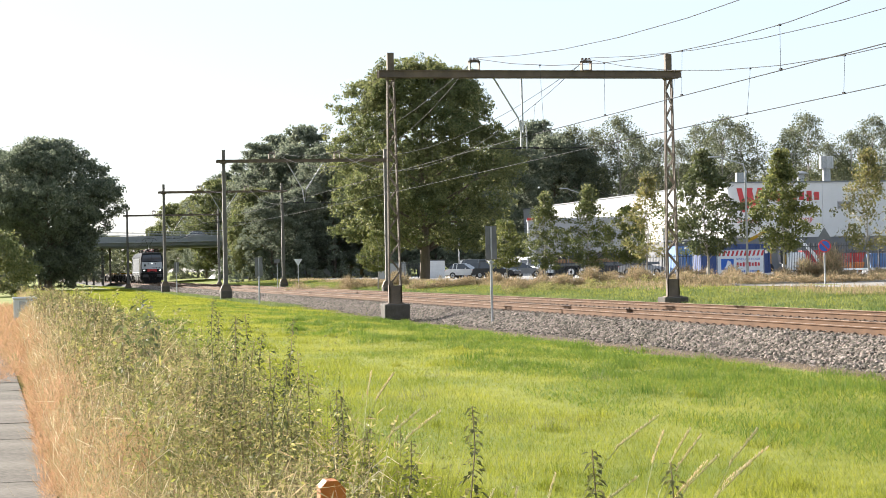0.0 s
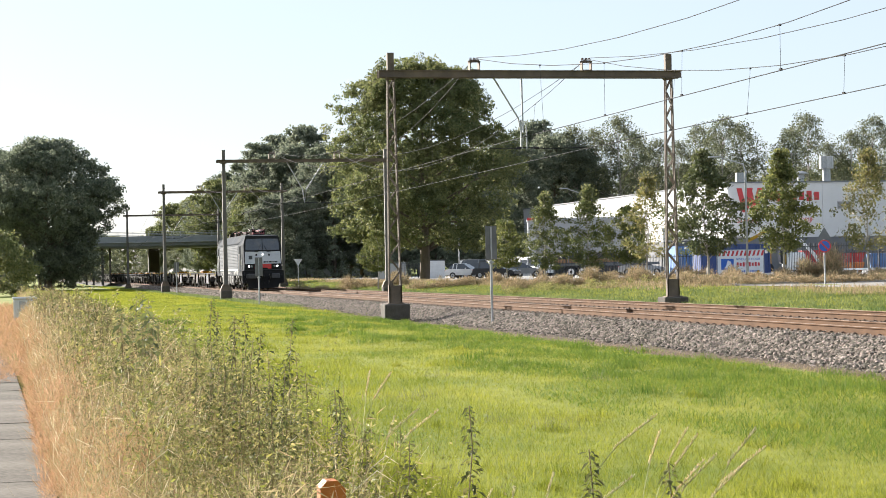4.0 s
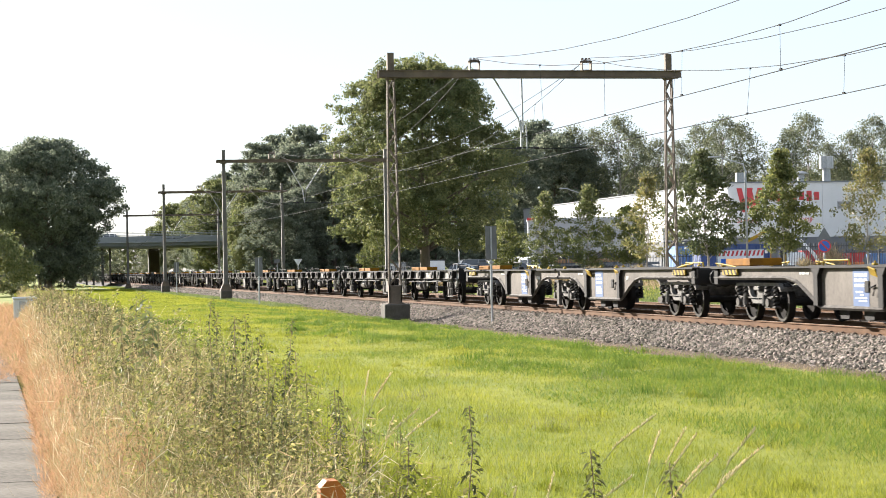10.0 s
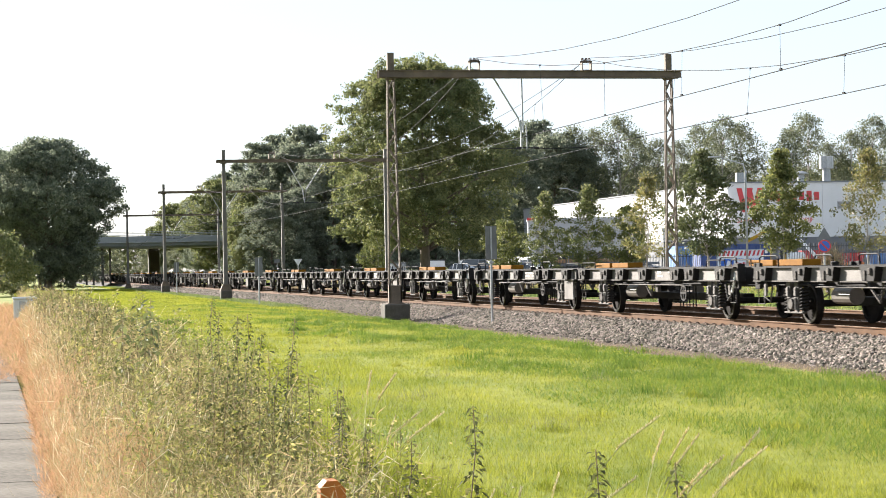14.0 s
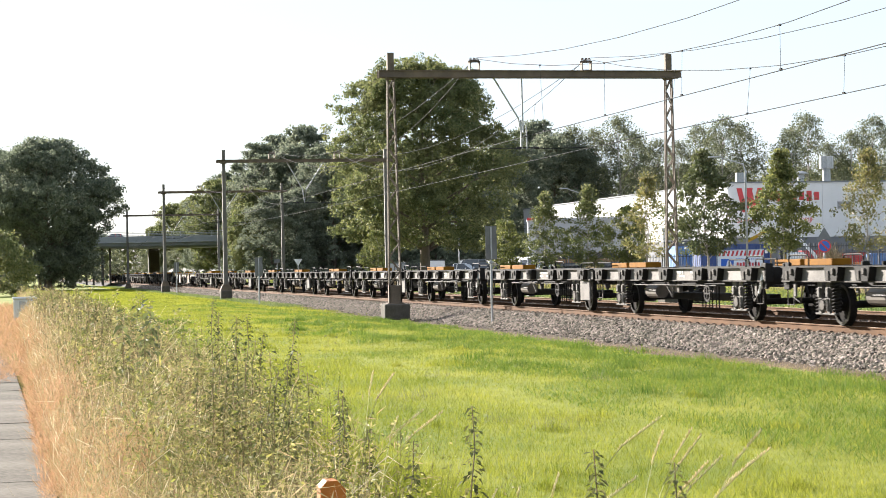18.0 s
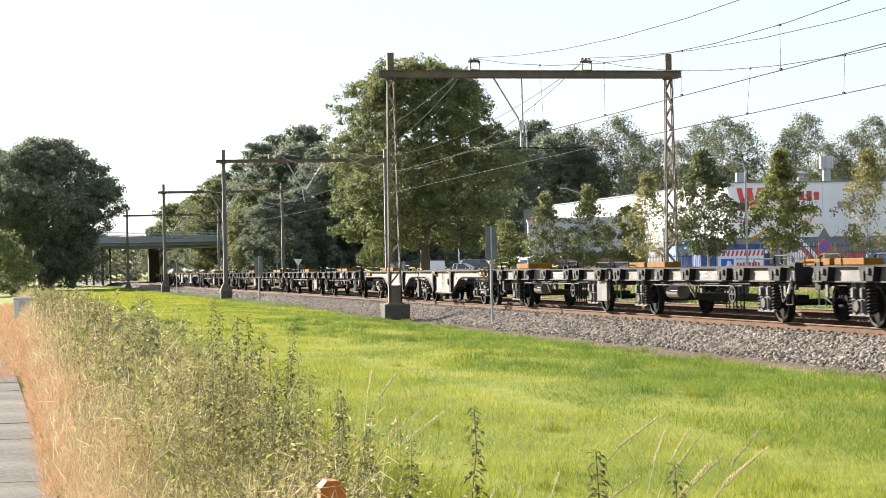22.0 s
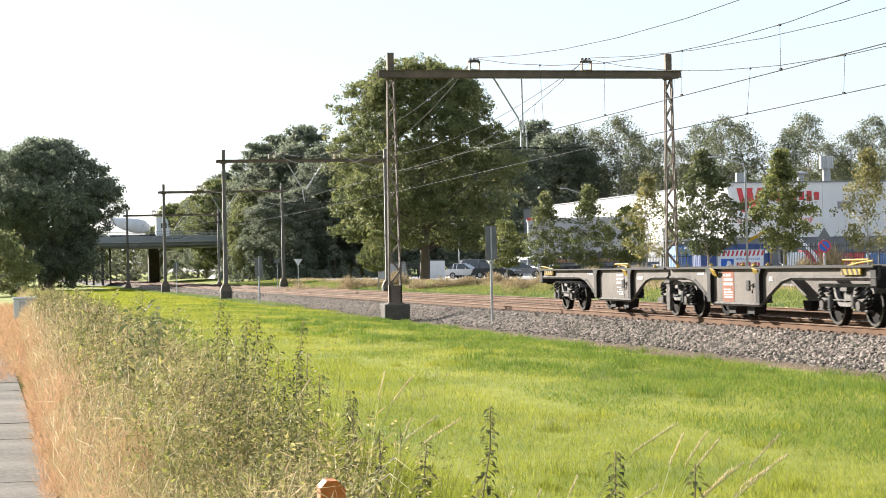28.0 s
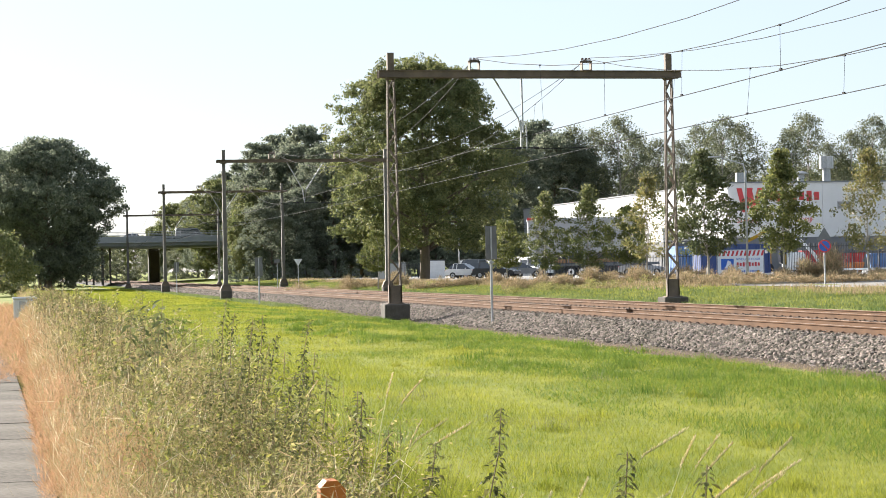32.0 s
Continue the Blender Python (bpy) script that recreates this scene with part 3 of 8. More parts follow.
def build_track(xc, name, label):
    tr = thing(name, label, "track", (xc, 0, 0), kind="structure")
    for sgn in (-1, 1):
        s = Shape()
        foot = [(-0.07, -0.16), (0.07, -0.16), (0.07, -0.148), (0.012, -0.125), (0.01, -0.04), (0.035, -0.028), (0.035, -0.006), (0.025, -0.002), (-0.025, -0.002), (-0.035, -0.006), (-0.035, -0.028), (-0.01, -0.04), (-0.012, -0.125), (-0.07, -0.148)]
        s.prism([(x + sgn * 0.752, z) for x, z in foot], "y", -40, 900)
        rail = part("rail", s, M_RAILRUST, tr, "rust-brown steel rail")
        h = Shape().box((sgn * 0.752, 430, -0.001), (0.05, 940, 0.004))
        part("rail_head", h, M_RAILTOP, rail, "worn bright running surface")
    sl = Shape().box((0, 0, -0.2), (2.6, 0.26, 0.1), ch=0.02)
    sm = sl.mesh("sleeper", M_SLEEPER)
    cl = Shape()
    for x in (-0.752, 0.752):
        for q in (-1, 1):
            cl.box((x + q * 0.11, 0, -0.142), (0.08, 0.08, 0.026), ch=0.008)
            cl.tube((x + q * 0.1, 0, -0.14), (x + q * 0.1, 0, -0.118), 0.016, n=6)
    for x in (-1.28,):
        cl.box((x, 0, -0.14), (0.05, 0.12, 0.045), ch=0.01)
    cm = cl.mesh("clips", M_CLIP)
    rest = Shape()
    for k in range(-10, 640):
        y = 20 + k * 0.6
        if 30 < y < 118:
            o = part("sleeper", sm, None, tr)
            o.location = (0, y, 0)
            c = part("fastening", cm, None, o)
        elif y < 330:
            rest.box((0, y, -0.2), (2.6, 0.26, 0.1))
    r = part("sleeper_rest", rest, M_SLEEPER, tr)
    r["kind"] = "stuff"


build_track(TRACKS[0], "track_near", "rusty railway track on brown sleepers and ballast")
build_track(TRACKS[1], "track_far", "second rusty railway track beyond the first")
# ---- overhead line ----
GANTRIES = ((13.6, 0.0), (72.67, 0.0), (131.67, 0.06), (183.63, 0.12), (241.24, -0.35))
GX_NEAR, GX_FAR, BEAM_Z = 14.69, 26.11, 9.03


def mast_parts(gantry, x, lattice):
    """One mast of a gantry on its concrete foot: riveted lattice, or a plain tapered box post."""
    if not lattice:
        part("foundation", Shape().box((x, 0, -0.24), (0.78, 0.78, 0.62), ch=0.05), M_CONC, gantry, "weathered concrete foundation block")
        vs = []
        for z, w, d in ((0.05, 0.15, 0.15), (9.8, 0.11, 0.11)):
            vs += [(x - w, -d, z), (x + w, -d, z), (x + w, d, z), (x - w, d, z)]
        mast = part("mast", Shape().add(vs, [(0, 1, 2, 3), (4, 7, 6, 5), (0, 4, 5, 1), (1, 5, 6, 2), (2, 6, 7, 3), (3, 7, 4, 0)]), M_POST, gantry, "plain grey tapered steel mast")
        part("base_collar", Shape().prism([(x - 0.42, 0.05), (x + 0.42, 0.05), (x + 0.24, 0.5), (x - 0.24, 0.5)], "y", -0.2, 0.2), M_BEAM, mast)
        part("beam_collar", Shape().box((x, 0, 8.95), (0.42, 0.42, 0.16), ch=0.015), M_BEAM, mast)
        return
    foot = Shape().box((x, 0, -0.24), (1.0, 0.95, 0.62), ch=0.05)
    part("foundation", foot, M_CONC, gantry, "weathered concrete foundation block")
    m = Shape()
    z0, z1 = 0.05, 8.95
    for q in (-1, 1):
        w0, w1 = 0.235, 0.125
        for d in (-0.075, 0.075):
            vs = []
            for z, w in ((z0, w0), (z1, w1)):
                cx = x + q * w
                vs += [(cx - 0.028, d - 0.025, z), (cx + 0.028, d - 0.025, z), (cx + 0.028, d + 0.025, z), (cx - 0.028, d + 0.025, z)]
            m.add(vs, [(0, 1, 2, 3), (4, 7, 6, 5), (0, 4, 5, 1), (1, 5, 6, 2), (2, 6, 7, 3), (3, 7, 4, 0)])
    mast = part("mast", m, M_STEEL, gantry, "tapered riveted lattice mast")
    n = 15
    for i in range(n):
        za, zb = z0 + 0.75 + (z1 - 0.85) * i / n, z0 + 0.75 + (z1 - 0.85) * (i + 1) / n
        wa, wb = 0.235 - 0.11 * (za - z0) / (z1 - z0), 0.235 - 0.11 * (zb - z0) / (z1 - z0)
        q = 1 if i % 2 else -1
        b = Shape()
        for d in (-0.085, 0.085):
            b.tube((x + q * wa, d, za), (x - q * wb, d, zb), 0.03, n=4)
        part("lattice_bar", b, M_BEAM, mast)
    web = Shape().box((x, 0, 0.42), (0.52, 0.2, 0.74), ch=0.01)
    web.box((x, 0, 0.08), (0.68, 0.5, 0.05), ch=0.01)
    part("base_plate", web, M_BEAM, mast, "solid riveted base plate")
    top = Shape().box((x, 0, 9.36), (0.26, 0.24, 1.0), ch=0.015).box((x, 0, 8.88), (0.36, 0.34, 0.12), ch=0.015)
    part("mast_head", top, M_STEEL, mast)


def build_gantry(y, dz):
    g = thing("gantry", "rust-brown steel lattice gantry over both tracks" if y < 100 else "grey steel overhead line gantry over both tracks", "gantry", (0, y, dz), group="overhead line gantries")
    for x in (GX_NEAR, GX_FAR):
        mast_parts(g, x, y < 100)
    for d in (-0.16, 0.16):
        hb = 0.27 if y < 100 else 0.19
        b = Shape().box(((GX_NEAR + GX_FAR) / 2, d, BEAM_Z), (GX_FAR - GX_NEAR + 1.0, 0.05, hb), ch=0.012)
        for z in (-hb / 2 + 0.005, hb / 2 - 0.005):
            b.box(((GX_NEAR + GX_FAR) / 2, d * 1.25, BEAM_Z + z), (GX_FAR - GX_NEAR + 1.0, 0.1, 0.025))
        beam = part("beam_channel", b, M_BEAM, g, "steel channel of the cross beam")
    for x in (18.06, 22.66):
        f = Shape()
        for q in (-0.19, 0.19):
            f.box((x + q, 0, BEAM_Z + 0.32), (0.035, 0.3, 0.4))
        f.box((x, 0, BEAM_Z + 0.16), (0.42, 0.34, 0.04)).box((x, 0, BEAM_Z + 0.5), (0.5, 0.1, 0.06))
        br = part("bracket", f, M_BEAM, beam)
        ins = Shape()
        for q in (-0.14, 0.0, 0.14):
            for k in range(3):
                ins.ring((x + q, 0, BEAM_Z + 0.55 + 0.045 * k), "z", 0.07 - 0.01 * k, 0, 0.025, 10)
        part("insulator", ins, M_INSUL, beam, "dark ribbed insulators")
    d = Shape()
    if y < 100:
        d.path([(18.83, 0, BEAM_Z - 0.13), (19.82, 0, BEAM_Z - 1.75), (19.92, 0, BEAM_Z - 2.3)], 0.035, 6)
        d.path([(19.98, 0, BEAM_Z - 0.13), (20.0, 0, BEAM_Z - 2.3)], 0.035, 6)
        d.path([(19.92, 0, BEAM_Z - 1.8), (19.92, 0, BEAM_Z - 2.95)], 0.04, 6).path([(20.14, 0, BEAM_Z - 2.0), (20.14, 0, BEAM_Z - 2.95)], 0.03, 6)
    else:
        for x in (19.1, 21.7):
            d.path([(x, 0, BEAM_Z - 0.1), (20.3 + (x - 20.3) * 0.1, 0, BEAM_Z - 2.0), (20.3, 0, BEAM_Z - 2.95)], 0.04, 6)
    part("dropper_frame", d, M_GALV, g, "pale hanging tube frame between the tracks")
    arm = Shape()
    for xc, q in ((TRACKS[0], -1), (TRACKS[1], 1)):
        arm.path([(20.17, 0, BEAM_Z - 2.9), (20.17 + q * 0.9, 0, BEAM_Z - 2.95), (xc, 0, 6.12 - dz)], 0.022, 6)
        arm.box((20.17 + q * 0.35, 0, BEAM_Z - 2.92), (0.22, 0.1, 0.1), ch=0.02)
    part("registration_arm", arm, M_WIRE, g)


for gy, gdz in GANTRIES:
    build_gantry(gy, gdz)


def build_wires():
    for xc, mx, cz, fs, cs, dt in ((TRACKS[0], 18.06, 6.15, 1.63, 2.4, 0.009), (TRACKS[1], 22.66, 6.02, 1.64, 2.68, -0.026)):
        th = thing("contact_line", "overhead contact line with carrying cable and droppers", "overhead wire", kind="", group="overhead wires")
        mes, con, con2 = [], [], []
        for (ya, da), (yb, db) in zip(GANTRIES[:-1], GANTRIES[1:]):
            zt = BEAM_Z + 0.62
            for k in range(12):
                t = k / 12
                y = ya + (yb - ya) * t
                sag = 4 * t * (1 - t)
                x = mx + (xc - mx) * sag
                mes.append((x, y, zt + da * (1 - t) + db * t - cs * sag))
                st = 0.2 * math.cos(math.pi * (t + GANTRIES.index((ya, da))))
                con.append((xc + st, y, cz - 0.02 * sag))
                con2.append((xc + st + 0.04, y, cz + 0.01 - 0.02 * sag))
            for k in range(-3, 4):
                t = 0.5 + dt + 0.116 * k
                sag = 4 * t * (1 - t)
                y = ya + (yb - ya) * t
                st = 0.2 * math.cos(math.pi * (t + GANTRIES.index((ya, da))))
                p0 = (mx + (xc - mx) * sag, y, zt + da * (1 - t) + db * t - cs * sag)
                p1 = (xc + st, y, cz - 0.02 * sag)
                drop = Shape().tube(p0, p1, 0.006, n=4).box((p1[0], y, p1[2] + 0.02), (0.05, 0.12, 0.06)).box((p0[0], y, p0[2]), (0.05, 0.08, 0.05))
                part("dropper", drop, M_WIRE, th)
        # past the last gantry the wires dip under the road bridge
        for k in range(9):
            t = k / 8
            y, low = 241.24 + 63 * t, t * t * (3 - 2 * t)
            mes.append((mx + (xc - mx) * t, y, 9.36 - 4.3 * low - 0.6 * t * (1 - t)))
            con.append((xc, y, cz - 1.15 * low))
            con2.append((xc + 0.04, y, cz + 0.01 - 1.15 * low))
        part("carrying_cable", Shape().path(mes, 0.012, 5), M_WIRE, th)
        part("contact_wire", Shape().path(con, 0.013, 5), M_WIRE, th)
        part("second_contact_wire", Shape().path(con2, 0.013, 5), M_WIRE, th)
        # the feeder that hangs in its own shallow bow above the cable
        fe = []
        for (ya, da), (yb, db) in zip(GANTRIES[:-1], GANTRIES[1:]):
            for k in range(10):
                t = k / 10
                fe.append((mx + 0.14, ya + (yb - ya) * t, BEAM_Z + 0.66 + da * (1 - t) + db * t - fs * 4 * t * (1 - t)))
        part("feeder", Shape().path(fe, 0.012, 5), M_WIRE, th)


build_wires()


def signal_board(x, y, z0, h, w=0.45, top=2.75):
    s = thing("track_sign", "back of a grey metal sign plate on a post", "sign", (x, y, z0), group="lineside signs")
    part("post", Shape().tube((0, 0, -0.2), (0, 0, top - 0.05), 0.045, n=8), M_GALV, s)
    part("plate", Shape().box((0, -0.05, top - h / 2), (w, 0.02, h), ch=0.006), M_PLATE, s, "plain grey plate seen from behind")
    part("stiffener", Shape().box((0, -0.075, top - h / 2), (0.05, 0.03, h * 0.96)).box((0, 0, top - h - 0.1), (0.16, 0.12, 0.08), ch=0.01), M_GALV, s)


signal_board(16.18, 63.3, -0.52, 1.15, 0.4, top=3.36)
signal_board(14.4, 111.6, -0.6, 1.1, top=2.85)
signal_board(14.6, 170.0, -0.6, 0.9, top=2.95)
# ---- trees ----
def crown_mesh(name, clumps, per, spread, leaf, material, seed):
    """Many small leaves gathered round clump centres (x, y, z, size)."""
    rs = np.random.RandomState(seed)
    c = np.repeat(np.array(clumps), per, axis=0)
    n = len(c)
    d = rs.normal(0, 1, (n, 3))
    d /= np.linalg.norm(d, axis=1)[:, None]
    d *= (rs.uniform(0, 1, n) ** 0.45 * spread)[:, None] * c[:, 3:4]
    d[:, 2] *= 0.75
    p = c[:, :3] + d
    a = rs.normal(0, 1, (n, 3))
    a /= np.linalg.norm(a, axis=1)[:, None]
    b = np.cross(a, rs.normal(0, 1, (n, 3)))
    b /= np.linalg.norm(b, axis=1)[:, None]
    L = leaf * rs.uniform(0.55, 1.35, n)[:, None]
    v = np.stack([p - a * L, p - b * L * 0.55 + a * L * 0.15, p + a * L, p + b * L * 0.6], 1).reshape(-1, 3)
    return quads_mesh(name, v, 4, material)


def clumps_in(rs, count, h0, h1, rad, profile, hollow=0.55, rough=1.0):
    """Clump centres in a crown between heights h0 and h1; profile(t) gives the share of rad at height t."""
    out = []
    ph = rs.uniform(0, 6.28, 6)
    while len(out) < count:
        t = rs.uniform(0, 1)
        a = rs.uniform(0, 6.28)
        lump = 1 + rough * (0.16 * math.sin(3 * a + ph[0] + 4 * t) + 0.12 * math.sin(5 * a + ph[1] - 7 * t) + 0.1 * math.sin(9 * t + ph[2] + 2 * a))
        r = rad * profile(t) * lump
        q = rs.uniform(0, 1) ** 0.5
        if q < hollow and rs.uniform() < 0.6:
            continue
        out.append((math.cos(a) * r * q, math.sin(a) * r * q, h0 + (h1 - h0) * t, rs.uniform(0.6, 1.25)))
    return out


def lobes_in(rs, count, per, h0, h1, rad, profile, size=(0.16, 0.3), hollow=0.8):
    """Clump centres gathered into billowing lobes at the ends of the limbs, with gaps between them."""
    out = []
    for x, y, z, _ in clumps_in(rs, count, h0, h1, rad, profile, hollow, 0.5):
        R = rad * rs.uniform(*size)
        x, y = x * (1 - 0.45 * R / rad), y * (1 - 0.45 * R / rad)
        d = rs.normal(0, 1, (per, 3))
        d /= np.linalg.norm(d, axis=1)[:, None]
        d *= (R * rs.uniform(0.35, 1.0, per) ** 0.5)[:, None]
        d[:, 2] = np.where(d[:, 2] > 0, d[:, 2] * 0.75, d[:, 2] * 0.45)
        out += [(x + a, y + b, min(max(z + c, h0 * 0.8), h1 + 0.4), rs.uniform(0.55, 1.25)) for a, b, c in d]
    return out


def wood_shape(rs, clumps, h0, top, r0, every, fork=0.35, bend=0.4):
    """Trunk and limbs that reach towards some of the clumps."""
    s = Shape()
    n = 9
    tr = [(bend * math.sin(i * 0.9) * 0.25, bend * math.cos(i * 1.3) * 0.2 - bend * 0.2, -0.3 + (top * 0.9 + 0.3) * i / n) for i in range(n + 1)]
    tr[0] = (0, 0, -0.3)
    s.path(tr, r0, 9, r0 * 0.12)
    for q in range(5):
        a = q * 1.3 + 0.4
        s.path([(math.cos(a) * r0 * 1.7, math.sin(a) * r0 * 1.7, -0.3), (math.cos(a) * r0 * 0.9, math.sin(a) * r0 * 0.9, 0.15), (0, 0, 0.9)], r0 * 0.4, 5, r0 * 0.5)
    for c in clumps[::every]:
        rr = math.hypot(c[0], c[1])
        zs = max(h0 * rs.uniform(0.8, 1.5), min(c[2] - rr * 0.55, top * 0.8))
        k = zs / (top * 0.9) * n
        i = min(int(k), n - 1)
        st = Vector(tr[i]).lerp(Vector(tr[i + 1]), k - i)
        e = Vector(c[:3])
        mid = st.lerp(e, 0.5) + Vector((rs.uniform(-0.3, 0.3), rs.uniform(-0.3, 0.3), 0.08 * rr))
        s.path([st, mid, e], r0 * fork * (1 - 0.7 * zs / top), 5, 0.02)
    return s


def oval(t):
    return max(0.12, math.sin(math.pi * min(1, 0.12 + 0.86 * t)) ** 0.6)


def dome(t):
    return max(0.15, math.sqrt(max(0.0, 1 - ((t - 0.32) / 0.7) ** 2))) if t > 0.32 else 0.72 + 0.28 * t / 0.32


def make_tree(name, label, h0, h1, rad, profile, count, per, leaf, spread, leafmat, barkmat, r0, seed, every=6, at=(0, 0, 0), rz=0.0, group="", hollow=0.55, lobes=0, size=(0.16, 0.3)):
    rs = np.random.RandomState(seed)
    cl = clumps_in(rs, count if not lobes else int(count * 0.42), h0, h1, rad * (1 if not lobes else 0.93), profile, hollow, 1.0 if not lobes else 0.5)
    if lobes:
        cl = lobes_in(rs, lobes, int(count * 0.58 / lobes), h0, h1, rad, profile, size) + cl
    tr = thing(name, label, "tree", at, rz, group)
    part("trunk", wood_shape(rs, cl, h0, h1, r0, every), barkmat, tr, smooth=True)
    part("crown", crown_mesh("crown", cl, per, spread, leaf, leafmat, seed + 50), None, tr)
    return tr


def place(tree, x, y, z, s=1.0, rz=0.0, sz=None):
    t = copy_thing(tree, Matrix.Translation((x, y, z)) @ Matrix.Rotation(rz, 4, "Z"))
    t.scale = (s, s, sz or s)
    return t


def by(*pairs):
    """A crown outline from pairs of height and share of the radius."""
    ts, rs = [p[0] for p in pairs], [p[1] for p in pairs]
    return lambda t: float(np.interp(t, ts, rs))


OAK_CROWN = by((0, 0.62), (0.12, 0.86), (0.3, 1.0), (0.45, 0.98), (0.65, 0.82), (0.85, 0.6), (0.95, 0.4), (1, 0.2))
ROUND_CROWN = by((0, 0.5), (0.3, 0.68), (0.5, 1.0), (0.65, 0.88), (0.8, 0.7), (0.93, 0.46), (1, 0.2))
SPINDLE = by((0, 0.45), (0.12, 0.8), (0.25, 1.0), (0.45, 0.82), (0.7, 0.45), (0.9, 0.2), (1, 0.08))
# the big oak beside the road
ox, oy = yard(-1.7, 168)
oak = make_tree("oak_tree", "large full-leaved dark green oak beside the road", 3.8, 19.4, 9.4, OAK_CROWN, 3000, 62, 0.11, 0.62, M_LEAF, M_BARK, 0.5, 21, every=60, lobes=100, size=(0.13, 0.25), at=(ox, oy, -0.1))


def far_tree(seed, label, h, rad, profile, leafmat, count=170, per=55, leaf=0.34, spread=1.5, bark=M_BARK, h0=2.5, hollow=0.5, every=7, lobes=0):
    return make_tree("tree", label, h0, h, rad, profile, count, per, leaf, spread, leafmat, bark, 0.3, seed, every, hollow=hollow, group="woodland trees", lobes=lobes, size=(0.16, 0.32))


WOOD_LABEL = "tall dark green broadleaf tree in the wood"
kinds = [far_tree(31, WOOD_LABEL, 18, 7.0, dome, M_LEAFHAZE, 1000, 34, 0.17, 0.7, every=22, lobes=50), far_tree(32, WOOD_LABEL, 20, 5.4, oval, M_LEAFHAZE, 960, 34, 0.17, 0.65, every=22, lobes=48), far_tree(33, WOOD_LABEL, 17, 6.4, oval, M_LEAF, 900, 34, 0.17, 0.65, every=22, lobes=45),
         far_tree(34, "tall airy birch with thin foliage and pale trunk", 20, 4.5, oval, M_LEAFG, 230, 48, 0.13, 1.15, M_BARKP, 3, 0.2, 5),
         far_tree(35, "broad dark green tree with a high crown at the meadow edge", 19.5, 7.2, oval, M_LEAFHAZE, 1000, 34, 0.17, 0.7, h0=6.5, every=22, lobes=50)]
first_use = [True] * len(kinds)


def wood(k, u, d, h, rz, w=None):
    base = {0: 18.0, 1: 20.0, 2: 17.0, 3: 20.0, 4: 19.5}[k]
    x, y, z = spot(u, d, 0.0)
    s = h / base
    if first_use[k]:
        first_use[k] = False
        kinds[k].matrix_basis = Matrix.Translation((x, y, z)) @ Matrix.Rotation(rz, 4, "Z")
        kinds[k].scale = (w or s, w or s, s)
        return
    place(kinds[k], x, y, z - 0.1, w or s, rz, s)


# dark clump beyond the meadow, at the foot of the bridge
big = make_tree("tree", "broad round dark green tree at the meadow edge", 1.6, 17.9, 10.0, ROUND_CROWN, 2400, 42, 0.16, 0.75, M_LEAFHAZE, M_BARK, 0.45, 36, every=50, lobes=80, size=(0.14, 0.26), at=spot(84, 232, -0.1), group="woodland trees")
for k, u, d, h in ((0, -40, 240, 17.5), (2, 5, 248, 16.5), (4, 70, 256, 16.0)):
    wood(k, u, d, h, u * 0.7)
# woods behind the bridge and beside the far bank
for k, u, d, h in ((2, 310, 430, 17), (2, 350, 420, 18), (1, 398, 400, 22), (0, 365, 352, 15), (2, 385, 345, 18), (0, 470, 300, 17), (1, 460, 310, 22), (1, 498, 320, 24), (1, 545, 300, 24), (0, 590, 260, 18), (2, 448, 270, 12), (2, 455, 265, 13),
                   (1, 470, 275, 18), (1, 520, 270, 19), (2, 600, 265, 17), (0, 640, 280, 20), (1, 690, 290, 20), (0, 740, 280, 19), (1, 800, 280, 19), (0, 850, 275, 18), (0, 900, 285, 20), (1, 950, 300, 24), (0, 985, 290, 21), (2, 440, 262, 9), (2, 428, 255, 6),
                   (2, 110, 420, 12), (2, 150, 430, 12), (2, 240, 440, 9.5), (2, 205, 430, 10), (0, 180, 460, 11), (2, 275, 430, 12), (0, 620, 270, 12), (0, 670, 262, 11), (0, 720, 258, 10), (0, 770, 262, 12), (0, 820, 258, 11), (0, 870, 262, 12), (0, 560, 262, 13), (0, 520, 255, 12), (0, 480, 252, 11)):
    wood(k, u, d, h, u * 1.3)
# airy trees behind the hall
for k, u, d, h in ((3, 1022, 290, 22), (3, 1058, 295, 22), (3, 1100, 290, 23.5), (3, 1128, 305, 22), (3, 1165, 300, 20.5), (3, 1205, 290, 19.5), (3, 1245, 300, 22.5), (3, 1283, 290, 23), (3, 1316, 296, 22.5), (3, 1405, 290, 21), (3, 1432, 300, 24), (3, 1470, 292, 19), (3, 1512, 290, 20.5), (3, 1548, 296, 23), (3, 1590, 295, 22),
                   (2, 1040, 325, 19), (2, 1140, 325, 18), (2, 1225, 325, 18), (2, 1300, 325, 18), (2, 1372, 325, 16), (2, 1420, 325, 17), (2, 1495, 325, 18), (2, 1560, 325, 17), (1, 1005, 305, 21)):
    wood(k, u, d, h, u * 0.9)
# small tree by the path
bush = make_tree("small_tree", "small dark leafy tree beside the path", 0.5, 5.0, 3.2, dome, 150, 100, 0.11, 0.75, M_LEAF, M_BARK, 0.14, 41, at=(*yard(-35.5, 150), -0.2))

